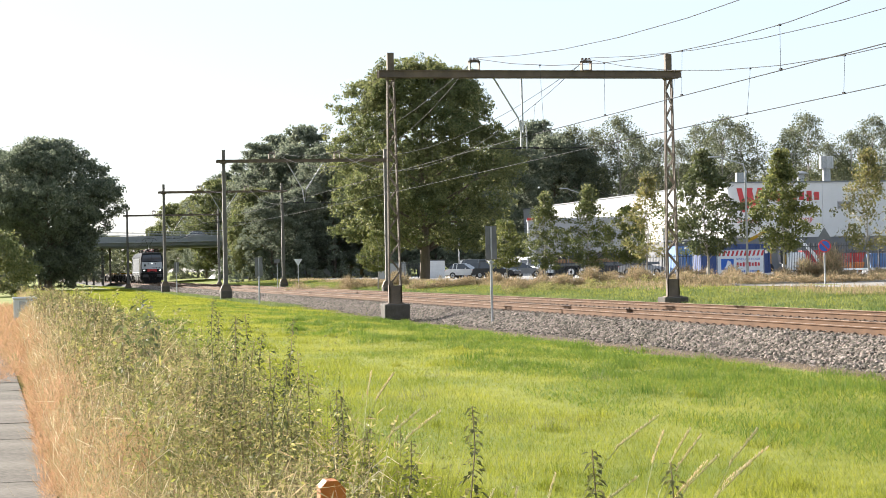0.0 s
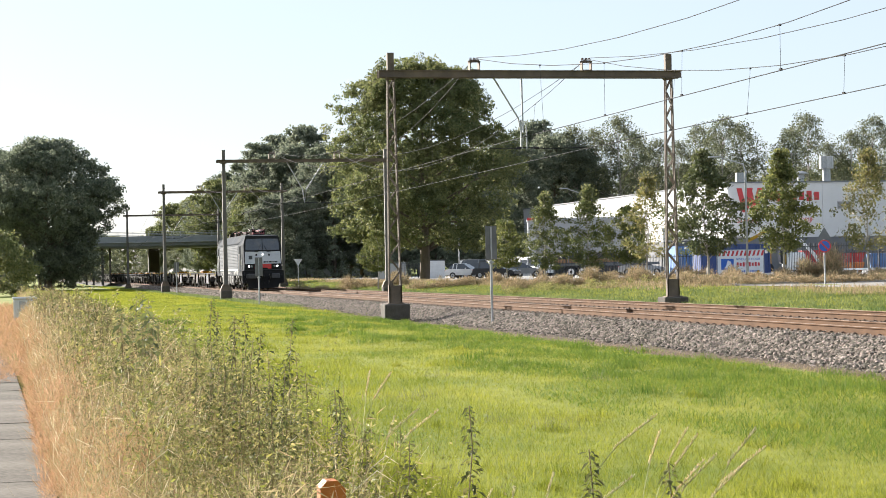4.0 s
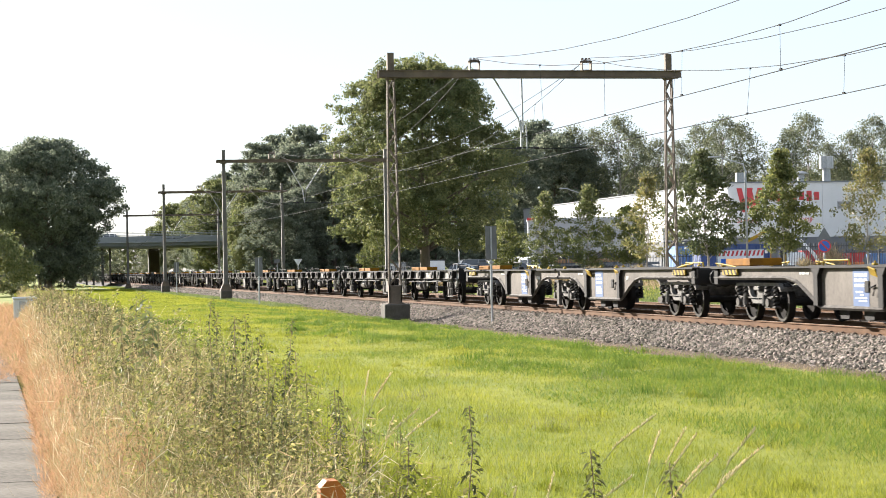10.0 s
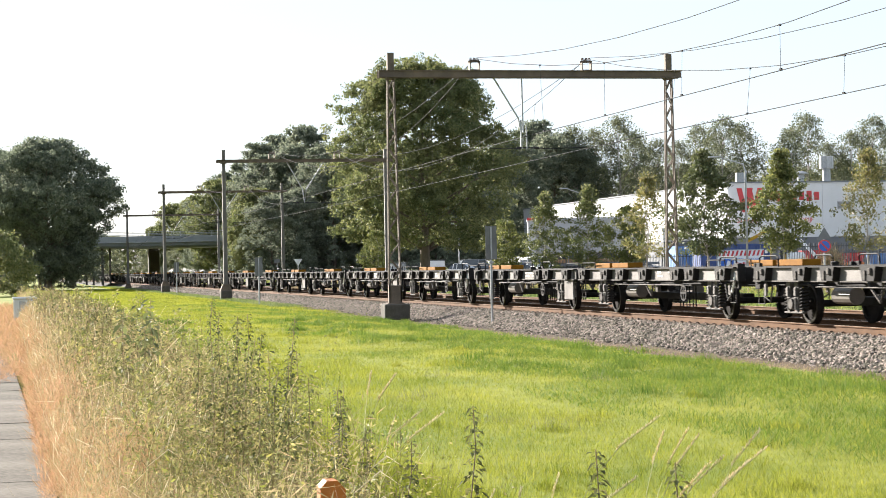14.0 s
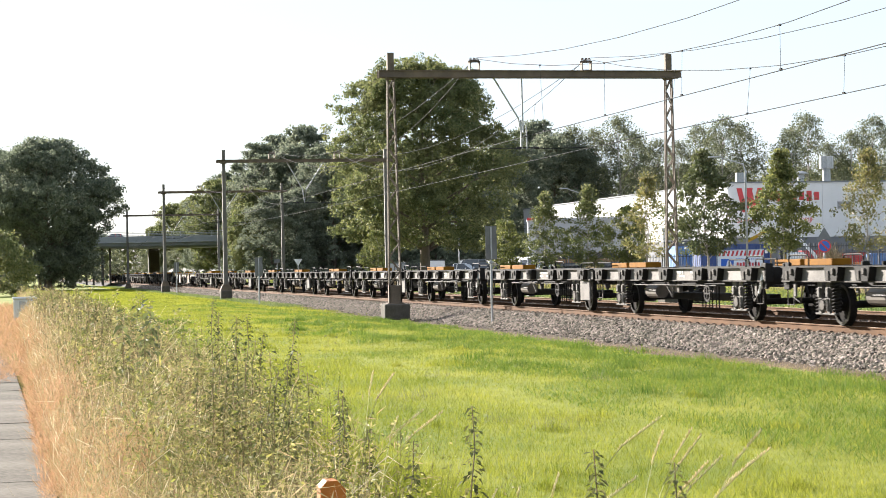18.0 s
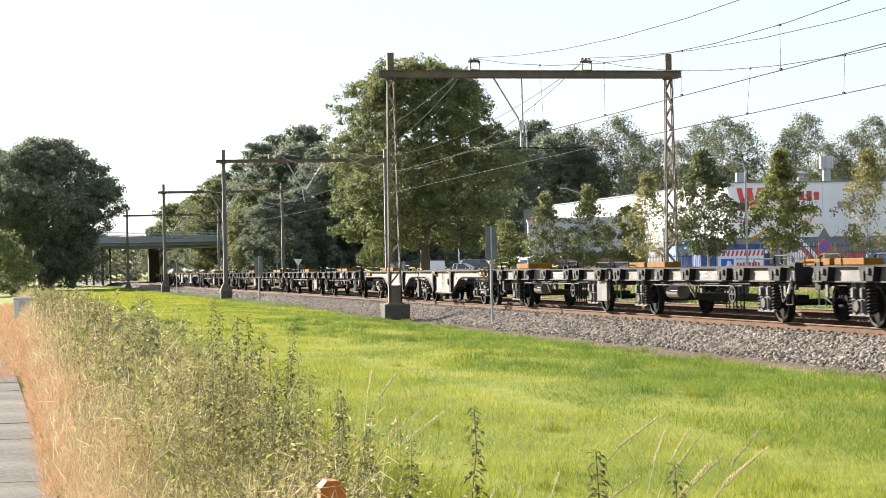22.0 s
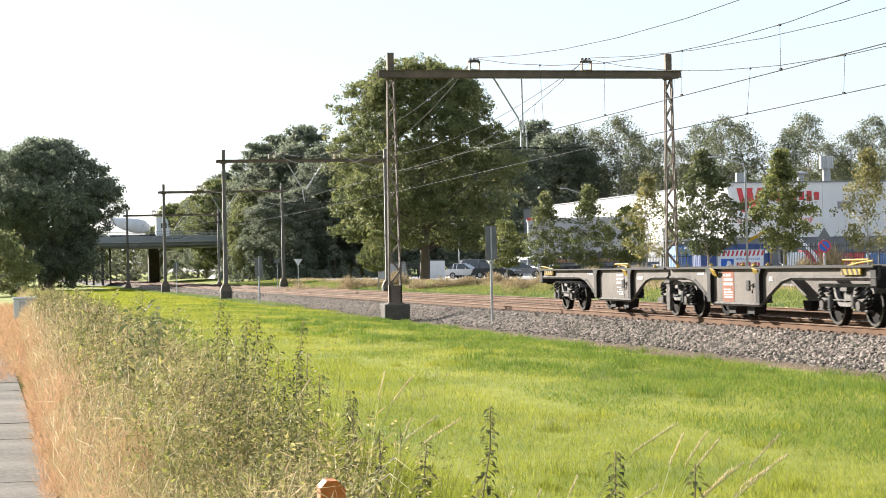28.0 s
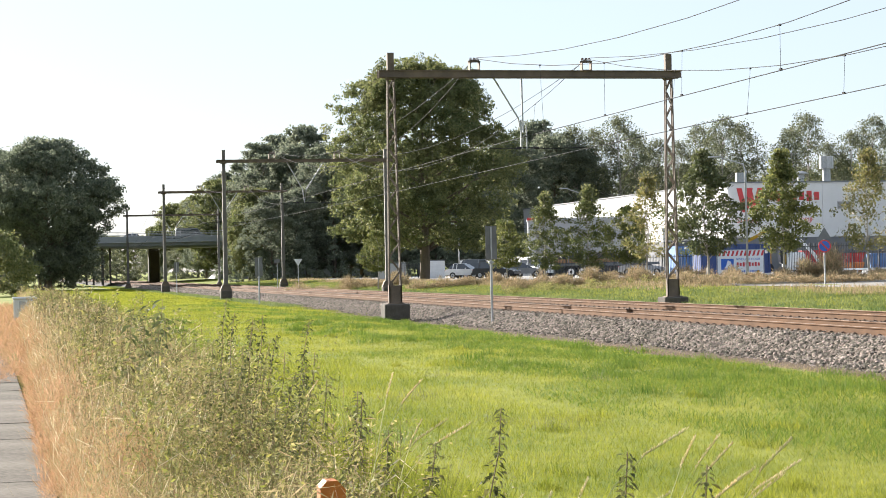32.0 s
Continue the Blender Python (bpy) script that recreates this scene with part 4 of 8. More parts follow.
# young street trees along the yard road
YOUNG = "slender young street tree with a bare pale stem"
yt = [make_tree("young_tree", YOUNG, 1.6, 5.2, 1.7, oval, 150, 48, 0.08, 0.42, M_LEAFN, M_BARKP, 0.06, 51, group="young street trees", hollow=0.2, every=6),
      make_tree("young_tree", "slender young street tree turning yellow at the top", 1.7, 6.6, 1.7, SPINDLE, 150, 28, 0.075, 0.42, M_LEAFA, M_BARKP, 0.07, 52, group="young street trees", hollow=0.2, every=4),
      make_tree("young_tree", YOUNG, 1.8, 6.9, 1.95, SPINDLE, 210, 50, 0.08, 0.42, M_LEAFN, M_BARKP, 0.07, 53, group="young street trees", hollow=0.2, every=6),
      make_tree("young_tree", "young street tree with spreading foliage", 1.3, 6.9, 2.15, SPINDLE, 190, 44, 0.08, 0.42, M_LEAFY, M_BARKP, 0.08, 54, group="young street trees", hollow=0.2, every=5),
      make_tree("young_tree", "young street tree with dark layered foliage", 1.7, 6.9, 2.3, SPINDLE, 210, 54, 0.085, 0.42, M_LEAFK, M_BARKP, 0.08, 55, group="young street trees", hollow=0.2, every=5)]
used = set()
for k, u, d, h in ((0, 893, 128, 4.3), (3, 966, 124, 6.0), (3, 1042, 122, 6.3), (0, 1112, 120, 4.8), (1, 1148, 114, 6.6), (4, 1250, 106, 7.4), (2, 1384, 106, 7.3), (1, 1538, 104, 7.2), (0, 668, 140, 4.0)):
    base = (5.2, 6.6, 6.9, 6.9, 6.9)[k]
    x, y, z = spot(u, d, 0.12)
    s = h / base
    if k not in used:
        used.add(k)
        yt[k].matrix_basis = Matrix.Translation((x, y, z)) @ Matrix.Rotation(u, 4, "Z")
        yt[k].scale = (s, s, s)
    else:
        place(yt[k], x, y, z, s, u)
# ---- road bridge ----


def build_bridge():
    b = thing("road_bridge", "grey concrete road bridge crossing the railway", "bridge", (0, 306, 0), kind="structure")
    part("deck", Shape().box((25, 19, 6.15), (280, 38, 0.8), ch=0.05), M_DECK, b)
    part("fascia", Shape().box((25, -0.2, 6.85), (280, 0.4, 0.95), ch=0.04), M_DECK, b, "pale concrete edge beam")
    part("ledge", Shape().box((25, -0.45, 6.34), (280, 0.14, 0.12), ch=0.02), M_RAILING, b, "pale ledge along the edge beam")
    part("soffit_beam", Shape().box((25, 1.2, 5.7), (280, 1.0, 0.4), ch=0.04), M_DECK, b)
    for z in (7.5, 7.75, 8.0):
        part("guard_rail", Shape().box((25, -0.1, z), (280, 0.08, 0.07)), M_RAILING, b)
    post = Shape().box((0, -0.1, 7.65), (0.09, 0.09, 0.8)).mesh("post", M_RAILING)
    for k in range(34):
        o = part("post", post, None, b)
        o.location = (-8 + 2.5 * k, 0, 0)
    part("pier", Shape().box((25.3, 35, 2.7), (1.9, 2.4, 6.1), ch=0.12), M_CONC, b, "dark concrete pier")
    for x, y, w in ((14.75, 2, 0.4), (13.4, 4, 0.28), (16.0, 3, 0.28), (12.6, 12, 0.28)):
        part("column", Shape().box((x, y, 2.7), (w, w, 6.1), ch=0.04), M_CONC, b, "slim concrete column")
    part("abutment", Shape().prism([(34.5, -0.3), (41, 5.7), (60, 5.7), (60, -0.3)], "y", 1, 37), M_DECK, b)
    part("abutment", Shape().prism([(2, -0.3), (-4, 5.7), (-60, 5.7), (-60, -0.3)], "y", 1, 37), M_DECK, b)


build_bridge()

# ---- works hall and yard ----


def text(name, body, size, material, parent, loc, label="", rx=90):
    cu = bpy.data.curves.new(name, "FONT")
    cu.body, cu.size, cu.extrude = body, size, 0.01
    tmp = bpy.data.objects.new(name, cu)
    scene.collection.objects.link(tmp)
    dg = bpy.context.evaluated_depsgraph_get()
    me = bpy.data.meshes.new_from_object(tmp.evaluated_get(dg))
    bpy.data.objects.remove(tmp)
    me.materials.clear()
    me.materials.append(material)
    ob = part(name, me, None, parent, label)
    ob.matrix_basis = Matrix.Translation(loc) @ Matrix.Rotation(radians(rx), 4, "X")
    return ob


def plain_text_bars(parent, x0, x1, z0, z1, y, material, n, name="letter_bar"):
    """Plain upright bars in place of lettering."""
    w = (x1 - x0) / n
    for k in range(n):
        part(name, Shape().box((x0 + (k + 0.5) * w, y, (z0 + z1) / 2), (w * 0.66, 0.02, (z1 - z0) * (1.0 if k % 2 == 0 else 0.78))), material, parent)


def build_hall():
    x, y = yard(28.9, 192)
    h = thing("works_hall", "large white clad works hall with red lettering and grey plinth", "building", (x, y, 0.2))
    W, D, H = 46, 78, 9.1
    part("core", Shape().box((W / 2 + 0.15, D / 2 + 0.15, H / 2 - 0.1), (W - 0.3, D - 0.3, H - 0.3)), M_GREYCLAD, h)
    front = Shape().box((0, 0.05, 6.27), (W / 18 - 0.02, 0.14, 5.56), ch=0.006).mesh("panel", M_WHITE)
    plinth = Shape().box((0, 0.08, 1.73), (W / 18 - 0.02, 0.14, 3.5), ch=0.006).mesh("plinth_panel", M_PLINTH)
    for k in range(18):
        put0("panel", front, h, ((k + 0.5) * W / 18, 0, 0))
        put0("plinth_panel", plinth, h, ((k + 0.5) * W / 18, 0, 0))
    side = Shape().box((0.05, 0, 6.27), (0.14, D / 24 - 0.02, 5.56), ch=0.006).mesh("side_panel", M_WHITE)
    low = Shape().box((0.08, 0, 1.73), (0.14, D / 24 - 0.02, 3.5), ch=0.006).mesh("plinth_panel", M_PLINTH)
    for k in range(24):
        put0("plinth_panel", low, h, (0, (k + 0.5) * D / 24 + 0.08, 0))
        put0("side_panel", side, h, (0, (k + 0.5) * D / 24 + 0.08, 0))
    part("flashing", Shape().box((W / 2, 0.0, 9.12), (W + 0.3, 0.3, 0.14), ch=0.02), M_ROOF, h)
    part("flashing", Shape().box((0.0, D / 2 + 0.2, 9.12), (0.3, D, 0.14), ch=0.02), M_ROOF, h)
    part("roof", Shape().box((W / 2, D / 2, 9.02), (W - 0.4, D - 0.4, 0.1)), M_ROOF, h)
    # red mark, lettering
    mk = Shape()
    for x0, x1, a in ((0.9, 1.75, 0.75), (1.35, 2.2, -0.75), (1.95, 2.8, 0.75), (2.4, 3.3, -0.75)):
        pts = [(x0, 8.55), (x0 + 0.55, 8.55), (x0 + 0.55 + 0.8 * (1 if a > 0 else -1) * 0.75, 6.1), (x0 + 0.8 * (1 if a > 0 else -1) * 0.75, 6.1)]
        if a < 0:
            pts = [(p + 0.75, q) for p, q in pts]
        mk.prism(pts, "y", -0.045 - 0.01 * x0, -0.02)
    part("red_mark", mk, M_RED, h, "large red mark of crossing slanted bars")
    plain_text_bars(h, 3.4, 10.0, 7.15, 8.2, -0.035, M_RED, 8)
    plain_text_bars(h, 5.4, 9.8, 5.95, 6.55, -0.035, M_PLINTH, 5)
    text("lettering", "STRAAL", 0.62, M_RED, h, (0.9, -0.03, 5.05), "red painted word")
    text("lettering", "BEDRIJF", 0.62, M_RED, h, (7.1, -0.03, 5.05), "red painted word")
    part("wall_vent", Shape().box((12.6, -0.06, 6.7), (1.5, 0.12, 0.8), ch=0.02), M_GREYCLAD, h, "grey louvred wall vent")
    for k in range(5):
        part("louvre", Shape().box((12.6, -0.13, 6.42 + 0.14 * k), (1.4, 0.05, 0.06)), M_PLINTH, h)
    part("chimney", Shape().tube((3.0, 4, 9.0), (3.0, 4, 10.3), 0.55, n=14), M_GALV, h, "squat galvanised roof vent")
    part("chimney", Shape().tube((13.0, 5, 9.0), (13.0, 5, 10.7), 0.42, n=14).tube((13.0, 5, 10.7), (13.0, 5, 12.0), 0.75, n=14), M_GALV, h, "galvanised chimney with a wide cap")
    part("roof_cowl", Shape().tube((10.1, 5, 9.0), (10.1, 5, 10.1), 0.35, n=12).tube((10.1, 5, 10.2), (10.1, 5, 10.45), 0.85, 0.25, n=14).path([(9.2, 5, 9.1), (9.8, 5, 10.0)], 0.05, 5).path([(11.0, 5, 9.1), (10.4, 5, 10.0)], 0.05, 5), M_GALV, h, "mushroom roof cowl on stays")
    return h


def put0(name, me, parent, loc):
    ob = part(name, me, None, parent)
    ob.location = loc
    return ob


hall = build_hall()
solid("yard_road", Shape().add([(35.4, 30, 0.225), (47, 30, 0.235), (47, 260, 0.235), (35.4, 260, 0.225)], [(0, 1, 2, 3)]), M_ASPH, "pale grey asphalt road along the works", "road", "structure")
solid("yard_floor", Shape().add([(47, 60, 0.235), (140, 60, 0.25), (140, 190, 0.26), (47, 260, 0.235)], [(0, 1, 2, 3)]), M_PALE, "pale concrete yard of the works", "yard", "structure")
# ---- yard things ----


def on_yard(name, label, category, u, d, z=0.24, rz=0.0, group=""):
    x, y, _ = spot(u, d)
    return thing(name, label, category, (x, y, z), rz, group)


def container(u, d, rz, paint, label, w=6.06):
    t = on_yard("shipping_container", label, "container", u, d, 0.25, rz, "shipping containers")
    part("core", Shape().box((w / 2, 1.22, 1.3), (w - 0.12, 2.3, 2.5)), paint, t)
    for x in (0.06, w - 0.06):
        for y in (0.06, 2.38):
            part("corner_post", Shape().box((x, y, 1.3), (0.14, 0.14, 2.59), ch=0.015), paint, t)
    for z in (0.08, 2.52):
        part("rail", Shape().box((w / 2, 0.03, z), (w - 0.2, 0.08, 0.14)), paint, t)
        part("rail", Shape().box((w / 2, 2.41, z), (w - 0.2, 0.08, 0.14)), paint, t)
    n = 20
    rib = Shape().prism([(-0.09, 0.1), (-0.05, 0.04), (0.05, 0.04), (0.09, 0.1)], "z", 0.15, 2.45).mesh("rib", paint)
    for k in range(n):
        put0("corrugation", rib, t, (0.25 + (w - 0.5) * k / (n - 1), 0, 0))
    for k in range(2):
        d0 = part("door", Shape().box((-0.01, 0.63 + 1.18 * k, 1.3), (0.05, 1.14, 2.36), ch=0.01), paint, t)
        for y in (0.4, 0.86):
            part("lock_bar", Shape().tube((-0.06, y + 1.18 * k, 0.1), (-0.06, y + 1.18 * k, 2.5), 0.022, n=6), M_GALV, d0)
    for k in range(2):
        part("plate", Shape().box((w - 0.7 + 0.35 * k, -0.02, 1.9), (0.25, 0.02, 0.3)), M_WHITEP, t)
    return t


container(1240, 160, radians(-4), M_BLUE, "dark blue steel shipping container beside the hall")
container(1246, 168, radians(80), M_BRIGHTBLUE, "lighter blue shipping container standing end on")


def banner_fence():
    t = on_yard("banner_fence", "mesh site fence with a striped white security banner", "fence", 1268, 150, 0.25, YARD_RZ)
    W = 3.7
    for x in (0.0, W):
        part("post", Shape().tube((x, 0, 0), (x, 0, 2.05), 0.03, n=8), M_GALV, t)
        part("foot", Shape().box((x, 0, 0.06), (0.25, 0.6, 0.12), ch=0.02), M_CONC, t)
    for z in (0.15, 2.05):
        part("rail", Shape().tube((0, 0, z), (W, 0, z), 0.022, n=8), M_GALV, t)
    b = part("banner", Shape().box((W / 2, -0.05, 1.08), (W - 0.1, 0.02, 1.86)), M_WHITEP, t, "white printed banner")
    st = Shape()
    for k in range(11):
        x = 0.1 + k * 0.335
        st.prism([(x, 1.56), (x + 0.16, 1.56), (x + 0.3, 1.98), (x + 0.14, 1.98)], "y", -0.075, -0.062)
    part("stripes", st, M_RED, b, "slanting red stripes")
    part("logo_block", Shape().box((0.82, -0.068, 0.92), (1.0, 0.012, 0.85)), M_SIGNBLUE, b, "plain blue block")
    part("logo_shape", Shape().prism([(0.6, 0.6), (1.05, 0.6), (1.1, 1.1), (0.85, 1.25), (0.75, 0.9)], "y", -0.085, -0.075), M_WHITEP, b)
    text("banner_words", "BEVEILIGD DOOR", 0.24, M_SIGNBLUE, b, (1.5, -0.062, 1.22))
    plain_text_bars(b, 1.5, 3.4, 0.72, 1.05, -0.066, M_RED, 8)
    plain_text_bars(b, 1.4, 3.4, 0.25, 0.42, -0.066, M_SIGNBLUE, 12)


banner_fence()


def palisade(u, d, n, step, rz, h=1.9):
    t = on_yard("palisade_fence", "black steel bar fence round the yard", "fence", u, d, 0.25, rz, "yard fences")
    bar = Shape().box((0, 0, h / 2 + 0.05), (0.035, 0.035, h), ch=0.006).mesh("bar", M_DARKFENCE)
    for k in range(n):
        put0("bar", bar, t, (k * step, 0, 0))
    for z in (0.25, h - 0.15):
        part("rail", Shape().box((n * step / 2, 0.03, z), (n * step, 0.04, 0.06)), M_DARKFENCE, t)
    for k in range(0, n, 16):
        part("post", Shape().box((k * step, 0.06, h / 2 + 0.05), (0.09, 0.09, h + 0.1), ch=0.01), M_DARKFENCE, t)


palisade(1388, 128, 40, 0.11, YARD_RZ, 2.2)
palisade(1462, 150, 60, 0.13, YARD_RZ, 1.8)
palisade(960, 165, 110, 0.13, YARD_RZ, 1.8)
palisade(700, 205, 70, 0.15, YARD_RZ, 1.6)


def street_lamp(u, d, h, arm):
    t = on_yard("street_lamp", "slim grey street lamp with a curved arm", "street lamp", u, d, 0.2, YARD_RZ, "street lamps")
    part("pole", Shape().path([(0, 0, -0.2), (0, 0, h * 0.5), (0, 0, h * 0.92), (-arm * 0.08, 0, h * 0.98), (-arm * 0.3, 0, h), (-arm * 0.75, 0, h * 1.035)], 0.065, 8, 0.035), M_GALV, t, smooth=True)
    part("lamp_head", Shape().box((-arm * 0.95, 0, h * 1.045), (arm * 0.45, 0.2, 0.1), ch=0.03), M_GALV, t)
    part("base_sleeve", Shape().tube((0, 0, -0.2), (0, 0, 1.1), 0.085, n=10), M_GALV, t)


street_lamp(1322, 103, 6.6, 1.7)
street_lamp(812, 195, 5.4, 0.6)
street_lamp(1111, 170, 4.6, 0.5)
street_lamp(1034, 160, 7.3, 1.7)


def no_parking():
    t = on_yard("road_sign", "blue and red no parking sign under a triangle seen from behind", "road sign", 1459, 92, 0.02, YARD_RZ)
    part("post", Shape().tube((0, 0.06, -0.2), (0, 0.06, 2.95), 0.04, n=8), M_GALV, t)
    part("ring", Shape().ring((0, 0, 2.05), "y", 0.31, 0.25, 0.02, 28), M_RED, t, "red rim")
    part("disc", Shape().ring((0, 0, 2.05), "y", 0.26, 0, 0.014, 28), M_SIGNBLUE, t, "blue disc")
    part("slash", Shape().box((0, -0.014, 2.05), (0.07, 0.012, 0.5), tilt=Matrix.Rotation(radians(-45), 3, "Y")), M_RED, t, "red slash")
    part("triangle", Shape().prism([(-0.36, 2.38), (0.36, 2.38), (0, 2.98)], "y", 0.0, 0.02), M_PLINTH, t, "back of a dark grey triangular sign")


no_parking()


def small_sign(u, d, h, kind):
    t = on_yard("small_road_sign", "back of a grey rectangular sign on a post" if kind else "white inverted triangle sign on a post", "road sign", u, d, 0.0, YARD_RZ)
    part("post", Shape().tube((0, 0.04, -0.2), (0, 0.04, h), 0.035, n=8), M_GALV, t)
    if kind:
        part("plate", Shape().box((0, 0, h - 0.2), (0.55, 0.02, 0.36), ch=0.006), M_PLATE, t)
    else:
        part("plate", Shape().prism([(-0.38, h), (0.38, h), (0.0, h - 0.62)], "y", -0.01, 0.01), M_WHITEP, t)


small_sign(490, 168, 2.45, True)
small_sign(527, 165, 2.4, False)


def skip(u, d, rz, paint, label, w=2.6, h=0.75, z=0.25):
    t = on_yard("skip", label, "skip", u, d, z, rz, "open skips")
    part("body", Shape().add([(0, 0, 0), (w, 0, 0), (w, 1.7, 0), (0, 1.7, 0), (-0.25, -0.15, h), (w + 0.25, -0.15, h), (w + 0.25, 1.85, h), (-0.25, 1.85, h)], [(3, 2, 1, 0), (0, 1, 5, 4), (1, 2, 6, 5), (2, 3, 7, 6), (3, 0, 4, 7)]), paint, t)
    part("rim", Shape().path([(-0.25, -0.15, h), (w + 0.25, -0.15, h), (w + 0.25, 1.85, h), (-0.25, 1.85, h), (-0.25, -0.15, h)], 0.05, 5), paint, t)
    for k in range(6):
        part("rib", Shape().box((0.2 + k * (w - 0.4) / 5, -0.1, h / 2), (0.08, 0.1, h * 0.85)), paint, t)


skip(1470, 158, YARD_RZ, M_SKIPRED, "red steel skip stacked behind the fence", 2.6, 0.8, 1.1)
skip(1476, 156, YARD_RZ, M_SKIPORANGE, "orange steel skip behind the fence", 2.2, 0.8)
skip(1546, 158, YARD_RZ, M_BRIGHTBLUE, "blue steel skip behind the fence", 2.4, 1.5)
skip(1425, 166, YARD_RZ, M_SKIPRED, "red steel skip standing behind the fence", 1.6, 1.9)


def barrier():
    t = on_yard("barrier_rail", "white barrier rail on a yellow post", "barrier", 1477, 118, 0.22, YARD_RZ)
    part("post", Shape().box((0, 0, 0.42), (0.22, 0.22, 0.95), ch=0.04), M_YELLOW, t, "yellow concrete post")
    part("rail", Shape().box((3.4, 0, 0.55), (6.6, 0.08, 0.12), ch=0.02), M_WHITEP, t)
    for k in range(4):
        part("leg", Shape().box((1.4 + 1.6 * k, 0.06, 0.25), (0.08, 0.08, 0.6)), M_GALV, t)


barrier()
for u, d in ((1220, 110), (1341, 112), (1420, 112)):
    t = on_yard("bollard", "short yellow bollard at the road edge", "bollard", u, d, 0.18, 0, "road bollards")
    part("post", Shape().tube((0, 0, -0.1), (0, 0, 0.62), 0.09, n=10), M_YELLOW, t)
    part("cap", Shape().tube((0, 0, 0.62), (0, 0, 0.7), 0.09, 0.04, n=10), M_YELLOW, t)


def gabion(u, d, n, label):
    rs = np.random.RandomState(int(u))
    t = on_yard("rubble_bank", label, "rubble", u, d, 0.2, YARD_RZ, "rubble banks")
    core = Shape().box((n * 0.18, 0.5, 0.25), (n * 0.4, 0.7, 0.4), ch=0.1)
    part("core", core, M_PALE, t)
    for k in range(n * 4):
        x, z, y = rs.uniform(-0.2, n * 0.36 + 0.2), rs.uniform(0.05, 0.5), rs.uniform(0.0, 0.35)
        s = rs.uniform(0.12, 0.3)
        part("stone", Shape().box((x, y, z), (s * 1.3, s, s * 0.9), rz=rs.uniform(0, 3), ch=s * 0.28), M_PALE, t)


gabion(1350, 118, 5, "low bank of pale broken stones")


def excavator():
    t = on_yard("loader_crane", "white crane arm on a parked machine in the yard", "machine", 1398, 150, 0.25, YARD_RZ)
    part("body", Shape().box((0.4, 0.8, 1.0), (1.6, 1.8, 1.5), ch=0.15), M_WHITEP, t)
    part("cab", Shape().box((-0.35, 0.6, 1.5), (0.8, 1.2, 1.3), ch=0.12), M_BLACKP, t)
    part("arm", Shape().path([(0.0, 0.2, 1.6), (0.35, 0.1, 2.7), (0.8, 0.1, 2.75), (1.9, 0.1, 1.6), (2.3, 0.1, 0.8)], 0.14, 6), M_WHITEP, t, "bent white crane arm")
    part("track", Shape().box((0.3, 0.2, 0.25), (2.2, 0.5, 0.5), ch=0.15), M_TYRE, t)
    part("sign_plate", Shape().box((-0.3, -0.05, 1.2), (0.5, 0.03, 0.8)), M_YELLOW, t)
    t2 = on_yard("forklift", "yellow loader behind the blue container", "machine", 1326, 168, 0.25, YARD_RZ)
    part("body", Shape().box((0.9, 1, 1.5), (2.2, 1.4, 2.0), ch=0.15), M_YELLOW, t2)
    part("boom", Shape().path([(0.0, 1, 2.9), (0.8, 1, 3.3), (1.9, 1, 3.9)], 0.16, 6), M_YELLOW, t2)
    for x in (0.2, 1.7):
        part("wheel", Shape().ring((x, 0.3, 0.45), "y", 0.45, 0.0, 0.3, 16), M_TYRE, t2)


excavator()

SHED_LABEL = "grey open-fronted shed with a red roof edge"


def shed():
    x, y, _ = spot(937, 205)
    t = thing("shed", SHED_LABEL, "building", (x, y, 0.24), radians(-14.5))
    W, H = 12.5, 6.0
    for k in range(4):
        part("wall_panel", Shape().box((W / 8 + k * W / 4, 3.0, H / 2 + 1.2), (W / 4 - 0.03, 0.15, H - 2.4), ch=0.01), M_GREYCLAD, t)
    part("back_wall", Shape().box((W / 2, 9, H / 2), (W, 0.2, H)), M_PLINTH, t)
    part("side_wall", Shape().box((0.1, 4.5, H / 2), (0.25, 8.8, H), ch=0.02), M_GREYCLAD, t)
    part("side_wall", Shape().box((W - 0.1, 6.0, H / 2), (0.25, 5.8, H), ch=0.02), M_GREYCLAD, t)
    part("roof", Shape().box((W / 2, 6.0, H + 0.1), (W + 0.3, 6.4, 0.2), ch=0.02), M_ROOF, t)
    part("roof_edge", Shape().box((W / 2, 2.8, H + 0.12), (W + 0.34, 0.1, 0.3), ch=0.01), M_GREYCLAD, t)
    part("red_edge", Shape().box((0.6, -0.1, H + 0.15), (1.6, 0.1, 0.3), ch=0.01), M_RED, t, "red roof edge")
    part("pillar", Shape().box((0.3, 0.6, H / 2), (0.8, 1.2, H), ch=0.03), M_GREYCLAD, t)
    part("canopy", Shape().box((0.7, 1.2, H + 0.05), (1.8, 2.6, 0.25), ch=0.02), M_GREYCLAD, t)


shed()


